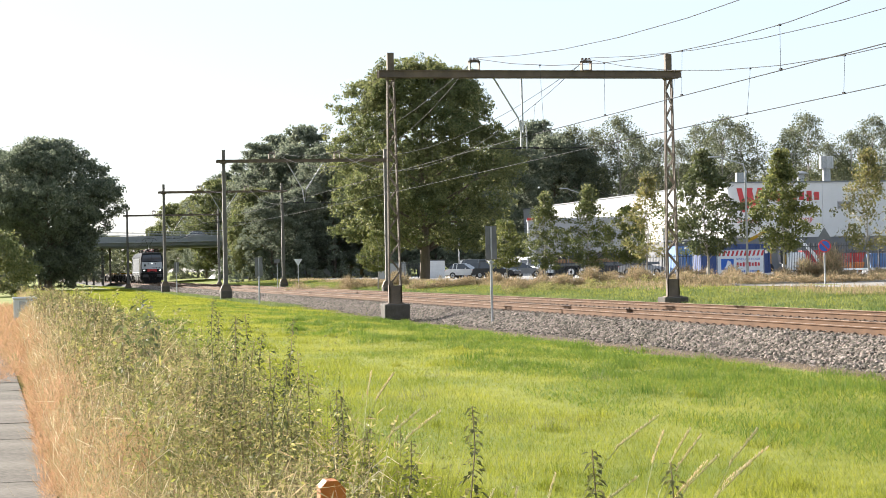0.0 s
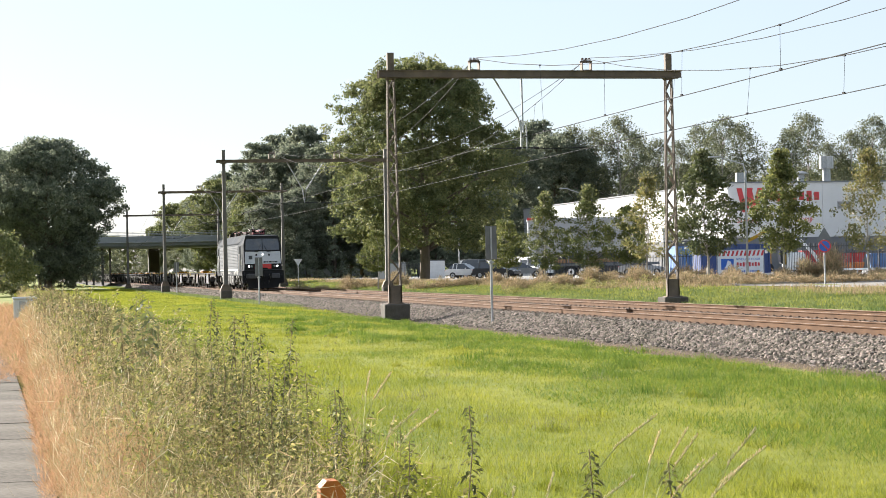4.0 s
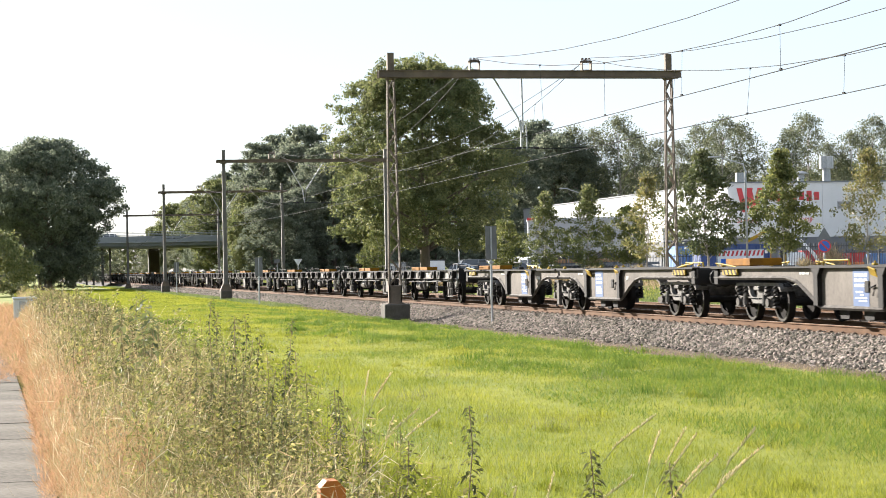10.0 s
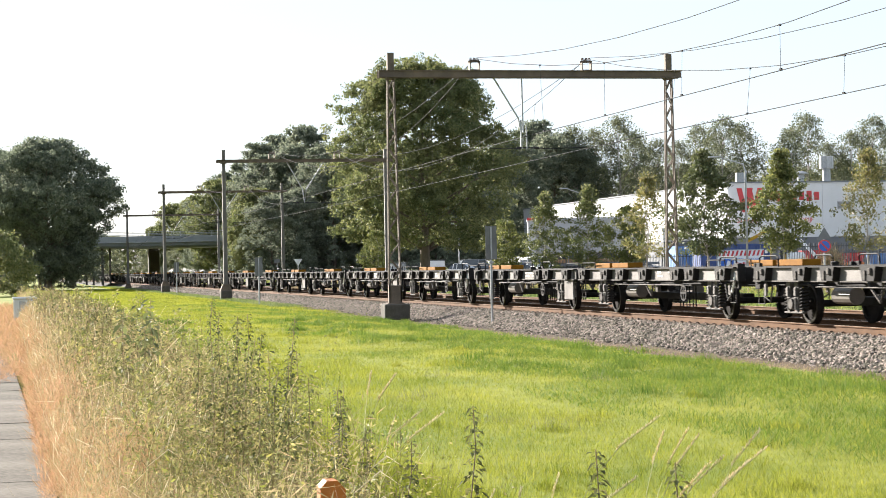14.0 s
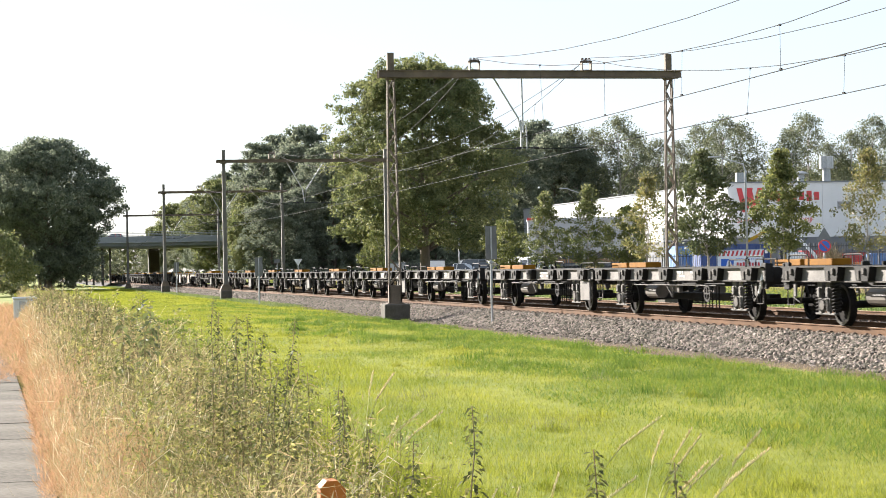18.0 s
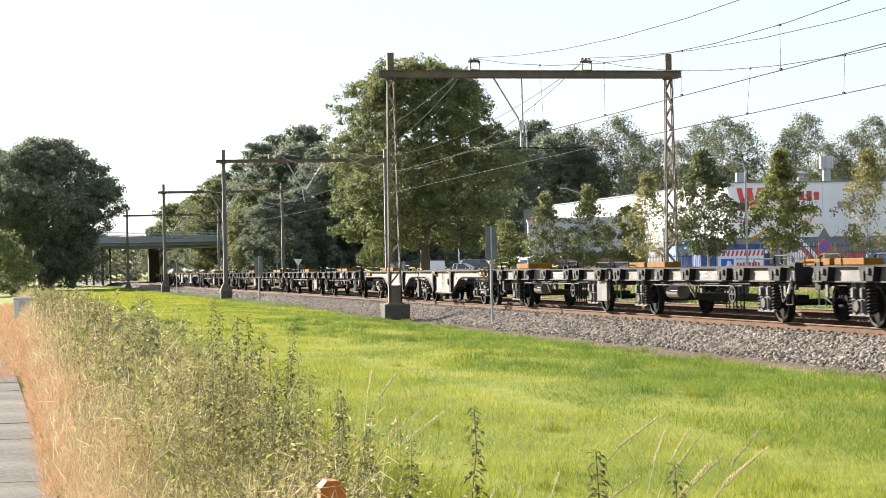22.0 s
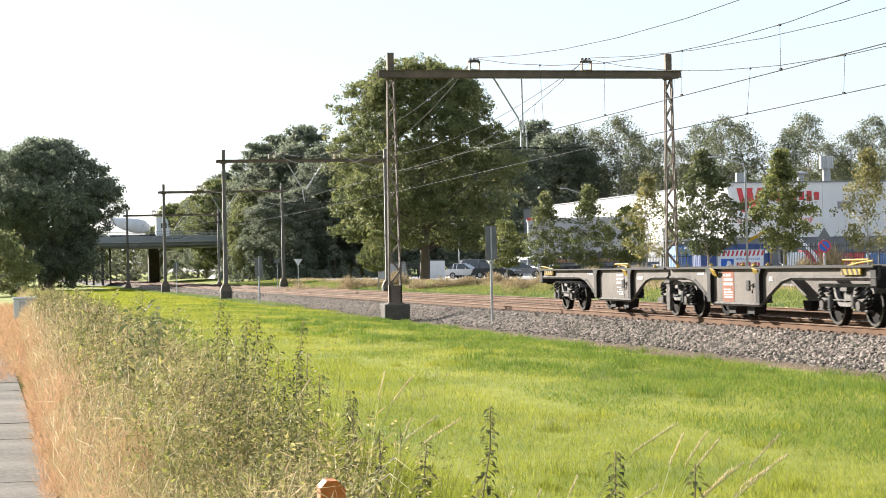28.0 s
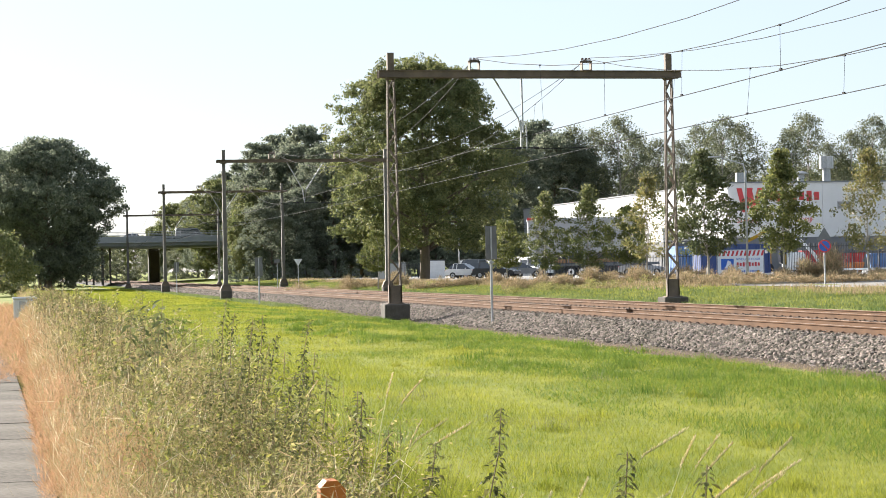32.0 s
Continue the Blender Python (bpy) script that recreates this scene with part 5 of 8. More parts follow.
def trailer():
    t = on_yard("flatbed_trailer", "parked flatbed trailer loaded with planks", "trailer", 1000, 172, 0.24, YARD_RZ)
    part("bed", Shape().box((3.6, 0, 1.15), (9.5, 2.4, 0.22), ch=0.02), M_PLINTH, t)
    for k in range(3):
        x = 0.4 + 1.0 * k
        w = part("wheel", Shape().ring((x, -1.0, 0.5), "y", 0.5, 0.0, 0.35, 18), M_TYRE, t)
        part("rim", Shape().ring((x, -1.19, 0.5), "y", 0.3, 0.12, 0.03, 16), M_WHITEP, w)
        part("mudguard", Shape().path([(x - 0.55, -1.0, 0.7), (x - 0.3, -1.0, 1.03), (x + 0.3, -1.0, 1.03), (x + 0.55, -1.0, 0.7)], 0.06, 5), M_BLACK, t)
    for k in range(5):
        part("plank", Shape().box((2.2 + 0.2 * (k % 2), 0.3 * k - 0.7, 1.5), (6.5, 0.26, 0.4), ch=0.02), M_WOOD, t)
    for k in range(4):
        part("stake", Shape().box((0.2 + 2.2 * k, -1.15, 1.7), (0.07, 0.07, 1.0)), M_GALV, t)


trailer()


def site_box(u, d, w, h, paint, label):
    t = on_yard("site_cabin", label, "cabin", u, d, 0.2, YARD_RZ, "site cabins")
    part("walls", Shape().box((w / 2, 1.2, h / 2), (w, 2.4, h), ch=0.03), paint, t)
    part("roof", Shape().box((w / 2, 1.2, h + 0.05), (w + 0.1, 2.5, 0.1), ch=0.02), M_ROOF, t)
    for k in range(int(w / 0.5)):
        part("rib", Shape().box((0.25 + 0.5 * k, -0.02, h / 2), (0.06, 0.05, h * 0.94)), paint, t)


site_box(668, 205, 3.0, 1.7, M_GREYCLAD, "grey metal site cabin")
site_box(755, 203, 1.9, 1.9, M_WHITEP, "pale ribbed metal cabin")
site_box(812, 212, 3.0, 1.9, M_WHITEP, "pale ribbed metal cabin")
site_box(900, 212, 2.8, 1.9, M_WHITEP, "pale ribbed metal cabin")


def car_shape(L, H, hood, boot, van):
    """Side outline of a car body (y along, z up), and of its glasshouse."""
    if van:
        body = [(0, 0.35), (0, 0.85), (0.7, 1.05), (1.35, H - 0.1), (1.6, H), (L - 0.1, H), (L, H - 0.25), (L, 0.35)]
        glass = [(0.85, 1.1), (1.42, H - 0.16), (2.5, H - 0.16), (2.5, 1.1)]
    else:
        body = [(0, 0.35), (0.02, 0.62), (0.25, 0.78), (hood, 0.92), (L - boot, 0.98), (L - 0.1, 0.9), (L, 0.7), (L, 0.35)]
        glass = [(hood - 0.05, 0.9), (hood + 0.75, H - 0.04), (hood + 1.0, H), (L - boot - 0.55, H), (L - boot - 0.3, H - 0.06), (L - boot + 0.15, 0.95)]
    return body, glass


def build_car(name, label, paint, L=4.3, H=1.46, hood=1.15, boot=0.45, van=False, group="cars"):
    t = thing(name, label, "van" if van else "car", group=group)
    body, glass = car_shape(L, H, hood, boot, van)
    W = 0.9 if van else 0.87
    s = Shape().prism([(y - L / 2, z) for y, z in body], "x", -W, W)
    b = part("body", s, paint, t)
    if not van:
        g = Shape()
        n = len(glass)
        vs = [(-W + 0.06 + (0.12 if z > 1.2 else 0), y - L / 2, z) for y, z in glass] + [(W - 0.06 - (0.12 if z > 1.2 else 0), y - L / 2, z) for y, z in glass]
        g.add(vs, [(i, (i + 1) % n, n + (i + 1) % n, n + i) for i in range(n)] + [tuple(range(n - 1, -1, -1)), tuple(range(n, 2 * n))])
        part("windows", g, M_GLASS, t, "dark glasshouse")
        part("roof", Shape().box((0, (hood + 1.0 + L - boot - 0.55) / 2 - L / 2, H + 0.01), (2 * W - 0.36, L - boot - 0.55 - hood - 0.9, 0.04), ch=0.015), paint, t)
        for q in (-1, 1):
            for y in (hood + 1.5, L - boot - 0.4):
                part("pillar", Shape().tube((q * (W - 0.05), y - L / 2, 0.95), (q * (W - 0.17), y - L / 2 - 0.05, H - 0.02), 0.045, n=5), paint, t)
    else:
        for q in (-1, 1):
            part("windows", Shape().prism([(y - L / 2, z) for y, z in glass], "x", q * (W + 0.003) - 0.01, q * (W + 0.003) + 0.01), M_GLASS, t)
            part("windows", Shape().box((q * (W + 0.003), 0.8, H * 0.72), (0.02, 1.6, 0.42)), M_GLASS, t)
        part("windscreen", Shape().add([(-0.8, 0.74 - L / 2, 1.1), (0.8, 0.74 - L / 2, 1.1), (0.74, 1.3 - L / 2, H - 0.15), (-0.74, 1.3 - L / 2, H - 0.15)], [(0, 1, 2, 3)]), M_GLASS, t)
    for y in (0.8, L - 0.85):
        for q in (-1, 1):
            w = part("wheel", Shape().ring((q * (W - 0.08), y - L / 2, 0.32), "x", 0.32, 0.0, 0.2, 18), M_TYRE, t)
            part("hubcap", Shape().ring((q * (W + 0.025), y - L / 2, 0.32), "x", 0.2, 0.05, 0.02, 14), M_GALV, w)
    for q in (-1, 1):
        part("headlamp", Shape().box((q * (W - 0.2), 0.05 - L / 2, 0.68), (0.3, 0.1, 0.14), ch=0.03), M_LENS0, t)
        part("rear_lamp", Shape().box((q * (W - 0.14), L / 2 - 0.02, 0.82), (0.2, 0.06, 0.16), ch=0.02), M_TAILLAMP, t)
        part("mirror", Shape().box((q * (W + 0.1), hood + 0.5 - L / 2, 1.0), (0.18, 0.1, 0.13), ch=0.03), paint, t)
    part("bumper", Shape().box((0, -L / 2 + 0.02, 0.45), (2 * W - 0.1, 0.14, 0.2), ch=0.04), paint, t)
    return t


parked = ((build_car("parked_car", "white hatchback parked at the roadside", M_WHITEP, 3.9, 1.48), 824, 188, 55), (build_car("parked_car", "dark grey tall car parked at the roadside", M_GREYP, 4.6, 1.85, 1.0, 0.2), 852, 192, 60),
          (build_car("parked_car", "black estate car parked at the roadside", M_BLACKP, 4.5, 1.6, 1.1, 0.3), 878, 186, 48), (build_car("parked_car", "grey saloon parked beside the fence", M_GREYP, 4.5, 1.42, 1.15, 0.7), 921, 190, 80),
          (build_car("parked_car", "blue hatchback parked behind the others", M_BLUE, 3.9, 1.5), 894, 200, 60), (build_car("parked_van", "white van parked beside the shed", M_WHITEP, 5.2, 2.1, van=True), 946, 196, 10),
          (build_car("parked_car", "dark car parked behind the fence", M_BLACKP, 4.4, 1.5), 1075, 182, 85), (build_car("parked_car", "silver car parked behind the fence", M_GALV, 4.4, 1.5), 1135, 178, 70), (build_car("parked_car", "dark car parked behind the fence", M_GREYP, 4.3, 1.5), 1105, 186, 80))
for c, u, d, a in parked:
    x, y, _ = spot(u, d)
    c.matrix_basis = Matrix.Translation((x, y, 0.24)) @ Matrix.Rotation(radians(a), 4, "Z")


def hedge(name, label, u0, u1, d, h, seed, material, z=0.2, count=60, wdt=0.8):
    rs = np.random.RandomState(seed)
    cl = []
    for k in range(count):
        u = rs.uniform(u0, u1)
        x, y, _ = spot(u, d + rs.uniform(-wdt, wdt))
        cl.append((x, y, z + rs.uniform(0.1, h) * (0.6 + 0.4 * math.sin(u * 0.13)), rs.uniform(0.5, 1.1)))
    return tagged(new(name, crown_mesh(name, cl, 60, 0.55, 0.11, material, seed)), label, "shrub", kind="stuff")


def scrub(name, label, u0, u1, d, h, seed, n, wdt=1.0, per=70, material=M_SCRUB):
    """Dry withered plants: fans of thin stalks and twigs."""
    rs = np.random.RandomState(seed)
    u = rs.uniform(u0, u1, n)
    dd = d + rs.uniform(-wdt, wdt, n)
    l = (u - 784) / 3365 * dd
    x, y = l * 0.9748 + dd * 0.2233, -l * 0.2233 + dd * 0.9748
    hh = h * rs.uniform(0.35, 1.0, n) * (0.75 + 0.35 * np.sin(u * 0.11) * np.sin(u * 0.037 + 1))
    k = np.repeat(np.arange(n), per)
    m = n * per
    a = rs.uniform(0, 6.283, m)
    r = 0.28 * rs.uniform(0, 1, m)
    t = rs.uniform(0, 0.75, m)
    p = np.stack([x[k] + np.cos(a) * r * (0.4 + t), y[k] + np.sin(a) * r * (0.4 + t), ground_z(x[k], y[k]) + 0.1 + hh[k] * t], -1)
    dr = np.stack([np.cos(a) * 0.5, np.sin(a) * 0.5, rs.uniform(0.1, 1.4, m)], -1) + rs.normal(0, 0.35, (m, 3))
    dr /= np.linalg.norm(dr, axis=1)[:, None]
    b = np.cross(dr, rs.normal(0, 1, (m, 3)))
    b /= np.linalg.norm(b, axis=1)[:, None]
    L = (hh[k] * rs.uniform(0.15, 0.4, m))[:, None]
    v = np.stack([p - b * 0.005, p + dr * L * 0.6 + b * 0.016, p + dr * L, p + dr * L * 0.6 - b * 0.016], 1).reshape(-1, 3)
    return tagged(new(name, quads_mesh(name, v, 4, material)), label, "shrub", kind="stuff")


scrub("bramble_scrub", "tall brown scrub at the road edge", 1418, 1482, 100, 2.0, 61, 60, 0.8, 130)
scrub("roadside_scrub", "dry brown scrub on the bank", 500, 720, 150, 1.3, 62, 220, 2.0)
scrub("roadside_scrub", "dry brown scrub on the bank", 720, 900, 132, 0.9, 63, 160, 1.5)
scrub("roadside_scrub", "tall withered brown scrub on the bank", 890, 1300, 112, 1.15, 64, 360, 1.5)
scrub("roadside_scrub", "low brown weeds at the road edge", 1190, 1580, 100, 0.8, 67, 520, 1.6)
scrub("roadside_scrub", "dry brown rank grass at the road edge", 1190, 1580, 97, 0.62, 80, 420, 2.0, 70, M_SCRUB)
scrub("roadside_scrub", "dull green weeds among the scrub", 890, 1570, 104, 0.7, 68, 170, 2.0, 60, M_WEED)
hedge("undergrowth", "dark undergrowth below the wood", 380, 900, 250, 5.0, 65, M_LEAFHAZE, 0.0, 420, 3.0)
hedge("undergrowth", "dark undergrowth below the trees", -60, 130, 236, 4.0, 66, M_LEAFHAZE, -0.2, 170, 4.0)
hedge("undergrowth", "dull green undergrowth beyond the bridge", 60, 430, 372, 6.5, 69, M_LEAFG, 0.0, 900, 4.0)
# ---- the train: every vehicle stands with its front end at local y = 0, rail heads at z = 0, the camera's side at -x ----


def wheel_mesh(r):
    """One wheel at x = 0, its outer face towards -x."""
    s = Shape()
    s.ring((0, 0, r), "x", r, r * 0.82, 0.13, 24).ring((0.06, 0, r), "x", r + 0.028, r * 0.8, 0.03, 24)
    s.ring((0, 0, r), "x", r * 0.84, 0, 0.035, 24).ring((-0.04, 0, r), "x", r * 0.3, 0, 0.14, 12)
    return s.mesh("wheel", M_WHEEL)


def rim_mesh(r):
    return Shape().ring((-0.07, 0, r), "x", r * 0.97, r * 0.84, 0.012, 24).mesh("rim", M_TREAD)


WHEEL_BIG, RIM_BIG, AXLE_BIG = wheel_mesh(0.61), rim_mesh(0.61), Shape().tube((-0.9, 0, 0.61), (0.9, 0, 0.61), 0.09, n=10).mesh("axle", M_WHEEL)
WHEEL, RIM, AXLE = wheel_mesh(0.46), rim_mesh(0.46), Shape().tube((-0.9, 0, 0.46), (0.9, 0, 0.46), 0.08, n=10).mesh("axle", M_WHEEL)


def wheelset(parent, y, big=False):
    put("axle", AXLE_BIG if big else AXLE, parent, (0, y, 0))
    for q in (-1, 1):
        w = put("wheel", WHEEL_BIG if big else WHEEL, parent, (q * 0.752, y, 0))
        if q < 0:
            put("rim", RIM_BIG if big else RIM, parent, (q * 0.752, y, 0), "bright worn wheel rim")
        else:
            w.rotation_euler = (0, 0, math.pi)


def put(name, me, parent, loc, label=""):
    ob = part(name, me, None, parent, label)
    ob.location = loc
    return ob


def spring(s, x, y, z0, z1, r=0.09, turns=5):
    pts = [(x + r * math.cos(k * 1.2566), y + r * math.sin(k * 1.2566), z0 + (z1 - z0) * k / (turns * 5)) for k in range(turns * 5 + 1)]
    s.path(pts, 0.022, 4)
    return s


def y25_bogie(parent, y, name="bogie"):
    """Two-axle freight bogie: slim side frames with a hanging bow, axle boxes, paired coil springs, two wheelsets."""
    b = Shape()
    for x in (-1.02, 1.02):
        b.prism([(y + p, q) for p, q in ((-1.42, 0.8), (-1.3, 0.93), (1.3, 0.93), (1.42, 0.8), (1.42, 0.74), (1.22, 0.86), (-1.22, 0.86), (-1.42, 0.74))], "x", x - 0.05, x + 0.05)
        bow = [(-0.62, 0.86), (-0.5, 0.62), (-0.28, 0.44), (0.28, 0.44), (0.5, 0.62), (0.62, 0.86), (0.5, 0.86), (0.4, 0.66), (0.22, 0.53), (-0.22, 0.53), (-0.4, 0.66), (-0.5, 0.86)]
        b.prism([(y + p, q) for p, q in bow], "x", x - 0.05, x + 0.05)
        b.box((x, y, 0.8), (0.16, 0.34, 0.1), ch=0.02)
    b.box((0, y, 0.66), (2.0, 0.4, 0.2), ch=0.03)
    for q in (-1, 1):
        b.box((0, y + q * 1.36, 0.78), (2.1, 0.08, 0.1))
    bog = part(name, b, M_IRON, parent, "dusty iron bogie frame")
    for q in (-1, 1):
        wheelset(bog, y + q * 0.92)
        for x in (-1.07, 1.07):
            o = 0.1 if x > 0 else -0.1
            a = Shape().box((x, y + q * 0.92, 0.47), (0.16, 0.26, 0.26), ch=0.05).ring((x + o, y + q * 0.92, 0.47), "x", 0.1, 0, 0.07, 12)
            a.box((x, y + q * 0.92, 0.36), (0.14, 0.66, 0.05), ch=0.015)
            part("axle_box", a, M_DUSTY, bog)
            for k in (-1, 1):
                part("coil_spring", spring(Shape(), x, y + q * 0.92 + k * 0.24, 0.38, 0.86, 0.068, 5), M_SPRING, bog)
                part("spring_guide", Shape().tube((x, y + q * 0.92 + k * 0.24, 0.62), (x, y + q * 0.92 + k * 0.24, 0.86), 0.048, n=8), M_IRON, bog, "worn bright spring guide")
            part("damper_cap", Shape().tube((x + o * 0.6, y + q * 0.6, 0.4), (x + o * 0.6, y + q * 0.6, 0.66), 0.07, 0.055, n=8), M_IRON, bog)
    for x in (-1.1, 1.1):
        part("brake_rod", Shape().path([(x, y - 1.3, 0.62), (x, y - 0.5, 0.58), (x, y + 0.5, 0.58), (x, y + 1.3, 0.62)], 0.018, 5), M_IRON, bog)
    return bog


def buffers(parent, y, q):
    """Two buffers and a hook at a vehicle's end; q = -1 at its front."""
    for x in (-0.875, 0.875):
        s = Shape().tube((x, y, 1.05), (x, y + q * 0.42, 1.05), 0.1, n=10).ring((x, y + q * 0.46, 1.05), "y", 0.24, 0, 0.06, 16)
        part("buffer", s, M_BLACK, parent)
    s = Shape().box((0, y + q * 0.2, 1.02), (0.12, 0.4, 0.14), ch=0.03)
    part("coupling", s.path([(0, y + q * 0.3, 1.0), (0.02, y + q * 0.45, 0.8), (0, y + q * 0.5, 0.98)], 0.03, 6), M_BLACK, parent)


def marks(s, x, y0, y1, z0, z1, rows, rs, gap=0.35):
    """Rows of short bars in place of small lettering on a side at x."""
    h = (z1 - z0) / rows
    for r in range(rows):
        y = y0
        while y < y1 - 0.02:
            w = min(rs.uniform(0.06, 0.24), y1 - y)
            if rs.rand() > gap:
                s.box((x, y + w / 2, z1 - (r + 0.5) * h), (0.006, w * 0.9, h * 0.62))
            y += w + 0.03
    return s


def build_loco():
    rs = np.random.RandomState(5)
    t = thing("locomotive", "dark grey electric freight locomotive with silver and red front", "locomotive", (TRACKS[0], 0, 0))
    L, HW = 19.58, 1.47
    # cross-section of the body (x, z): skirt, wall, sloped roof flank, flat roof
    sec = [(-HW, 1.12), (-HW, 3.4), (-HW + 0.1, 3.58), (-1.02, 4.12), (1.02, 4.12), (HW - 0.1, 3.58), (HW, 3.4), (HW, 1.12)]
    s = Shape()
    n = len(sec)
    # stations along y: nose at 0.55 (drawn in), shoulder at 1.9
    st = [(2.0, 1.0), (L - 2.0, 1.0)]
    vs = []
    for y, k in st:
        vs += [(x * k, y, z) for x, z in sec]
    s.add(vs, [(i, (i + 1) % n, n + (i + 1) % n, n + i) for i in range(n)])
    body = part("body", s, M_LOCO, t, "dark grey body side")
    # lighter sloped roof flanks and roof
    for q in (-1, 1):
        f = Shape().add([(q * (HW + 0.004), 2.0, 3.38), (q * (HW + 0.004), L - 2.0, 3.38), (q * (HW - 0.096), L - 2.0, 3.59), (q * (HW - 0.096), 2.0, 3.59), (q * 1.02, L - 2.0, 4.132), (q * 1.02, 2.0, 4.132)], [(0, 1, 2, 3), (3, 2, 4, 5)])
        part("roof_flank", f, M_LOCOROOF, body, "light grey sloped roof edge")
        for k in range(2):
            for y0 in (3.2, L - 5.4):
                v = Shape()
                y1 = y0 + 1.15 * k
                v.add([(q * (HW - 0.1 + 0.012), y1, 3.64), (q * (HW - 0.1 + 0.012), y1 + 1.05, 3.64), (q * 1.08, y1 + 1.05, 4.08), (q * 1.08, y1, 4.08)], [(0, 1, 2, 3)])
                part("roof_hatch", v, M_LOCO, body)
        for k in range(14):
            part("gutter_clip", Shape().box((q * (HW - 0.02), 3.4 + k * 0.95, 3.55), (0.06, 0.5, 0.04)), M_LOCO, body)
    # cabs: lofted noses at both ends
    for end in (0, 1):
        def Y(y):
            return y - 0.4 if end == 0 else L - y
        rings = []
        for y_lo, y_hi, k in ((2.4 if end == 0 else 2.0, 2.4 if end == 0 else 2.0, 1.0), (1.1, 1.45, 0.995), (0.62, 1.05, 0.97)):
            ring = []
            for x, z in sec:
                fz = max(0.0, min(1.0, (z - 1.9) / 2.2))
                if k < 0.99:
                    x = math.copysign({1.12: HW, 3.4: HW, 3.58: 1.43, 4.12: 1.3}[z], x)
                ring.append((x * k * (1 - 0.02 * fz * (1 - k) / 0.03), Y(y_lo + (y_hi - y_lo) * fz), z - (0.03 if z > 4.0 and k < 0.98 else 0)))
            rings.append(ring)
        c = Shape()
        vs = [p for r in rings for p in r]
        fs = []
        for r in range(2):
            fs += [(r * n + i, r * n + (i + 1) % n, (r + 1) * n + (i + 1) % n, (r + 1) * n + i) for i in range(n)]
        fs.append(tuple(range(2 * n, 3 * n)))
        c.add(vs, fs)
        cab = part("cab", c, M_LOCO, t, "tapered dark grey driver's cab")

        def front(z, x, out=0.02):
            fz = max(0.0, min(1.0, (z - 1.9) / 2.2))
            return (x, Y(0.62 + 0.43 * fz - out), z)

        def panel(name, pts, material, label="", out=0.02, parent=cab):
            p = Shape()
            a = [front(z, x, out) for x, z in pts]
            b = [front(z, x, out - 0.04) for x, z in pts]
            m = len(pts)
            p.add(a + b, [tuple(range(m)), tuple(range(2 * m - 1, m - 1, -1))] + [(i, (i + 1) % m, m + (i + 1) % m, m + i) for i in range(m)])
            return part(name, p, material, parent, label)
        panel("front_mask", [(-1.38, 1.55), (-1.38, 2.0), (-1.39, 3.38), (-1.37, 3.6), (-1.24, 4.07), (1.24, 4.07), (1.37, 3.6), (1.39, 3.38), (1.38, 2.0), (1.38, 1.55)], M_LOCOBLACK, "black front mask")
        panel("front_panel", [(-1.35, 1.98), (-1.32, 2.9), (1.32, 2.9), (1.35, 1.98)], M_LOCOFRONT, "silver grey front panel", 0.03)
        for q in (-1, 1):
            panel("windscreen", [(q * 0.03, 3.0), (q * 1.27, 3.0), (q * 1.25, 3.5), (q * 1.17, 3.84), (q * 0.03, 3.87)], M_GLASS, "dark tinted windscreen", 0.035)
            w = Shape().path([front(2.9, q * 0.55, 0.06), front(3.0, q * 0.3, 0.09), front(3.4, q * 0.12, 0.07)], 0.014, 5)
            part("wiper", w, M_LOCOBLACK, cab)
            part("wiper", Shape().path([front(2.95, q * 0.9, 0.07), front(2.88, q * 0.35, 0.07)], 0.02, 5), M_LOCOBLACK, cab)
            # lamps
            for x, lit in ((1.06, True), (0.86, False)):
                hl = Shape().ring((q * x, Y(0.575), 1.8), "y", 0.074, 0, 0.07, 16)
                part("headlamp" if lit else "marker_lamp", hl, M_LAMP if lit and end == 0 else M_LENS, cab, "lit round headlamp" if lit and end == 0 else "")
            part("lamp_surround", Shape().box((q * 0.96, Y(0.6), 1.8), (0.5, 0.06, 0.27), ch=0.02), M_LOCOBLACK, cab)
            panel("front_grille", [(q * 0.42, 2.58), (q * 0.54, 2.58), (q * 0.54, 2.72), (q * 0.42, 2.72)], M_LOCOBLACK, "", 0.04)
            part("grab_rail", Shape().path([(q * 1.44, Y(1.3), 1.5), (q * 1.5, Y(1.15), 1.55), (q * 1.48, Y(1.35), 2.75), (q * 1.42, Y(1.5), 2.8)], 0.018, 6), M_LOCOBLACK, cab)
            part("ladder", Shape().path([(q * 1.42, Y(1.15), 1.2), (q * 1.42, Y(1.15), 0.45)], 0.02, 5).path([(q * 1.42, Y(1.5), 1.2), (q * 1.42, Y(1.5), 0.45)], 0.02, 5).box((q * 1.42, Y(1.32), 0.47), (0.2, 0.4, 0.03)).box((q * 1.42, Y(1.32), 0.82), (0.2, 0.4, 0.03)), M_DUSTY, cab)
            # buffer with its box
            part("buffer", Shape().box((q * 0.95, Y(0.62), 1.06), (0.62, 0.3, 0.36), ch=0.05).tube((q * 0.875, Y(0.5), 1.06), (q * 0.875, Y(0.12), 1.06), 0.11, n=12).box((q * 0.875, Y(0.06), 1.06), (0.62, 0.1, 0.36), ch=0.045), M_BUFFER, t, "black rectangular buffer")
        panel("red_panel", [(-0.62, 1.6), (-0.62, 1.96), (0.62, 1.96), (0.62, 1.6), (0.4, 1.6), (0.3, 1.68), (-0.3, 1.68), (-0.4, 1.6)], M_LOCORED, "red panel between the lamps", 0.035)
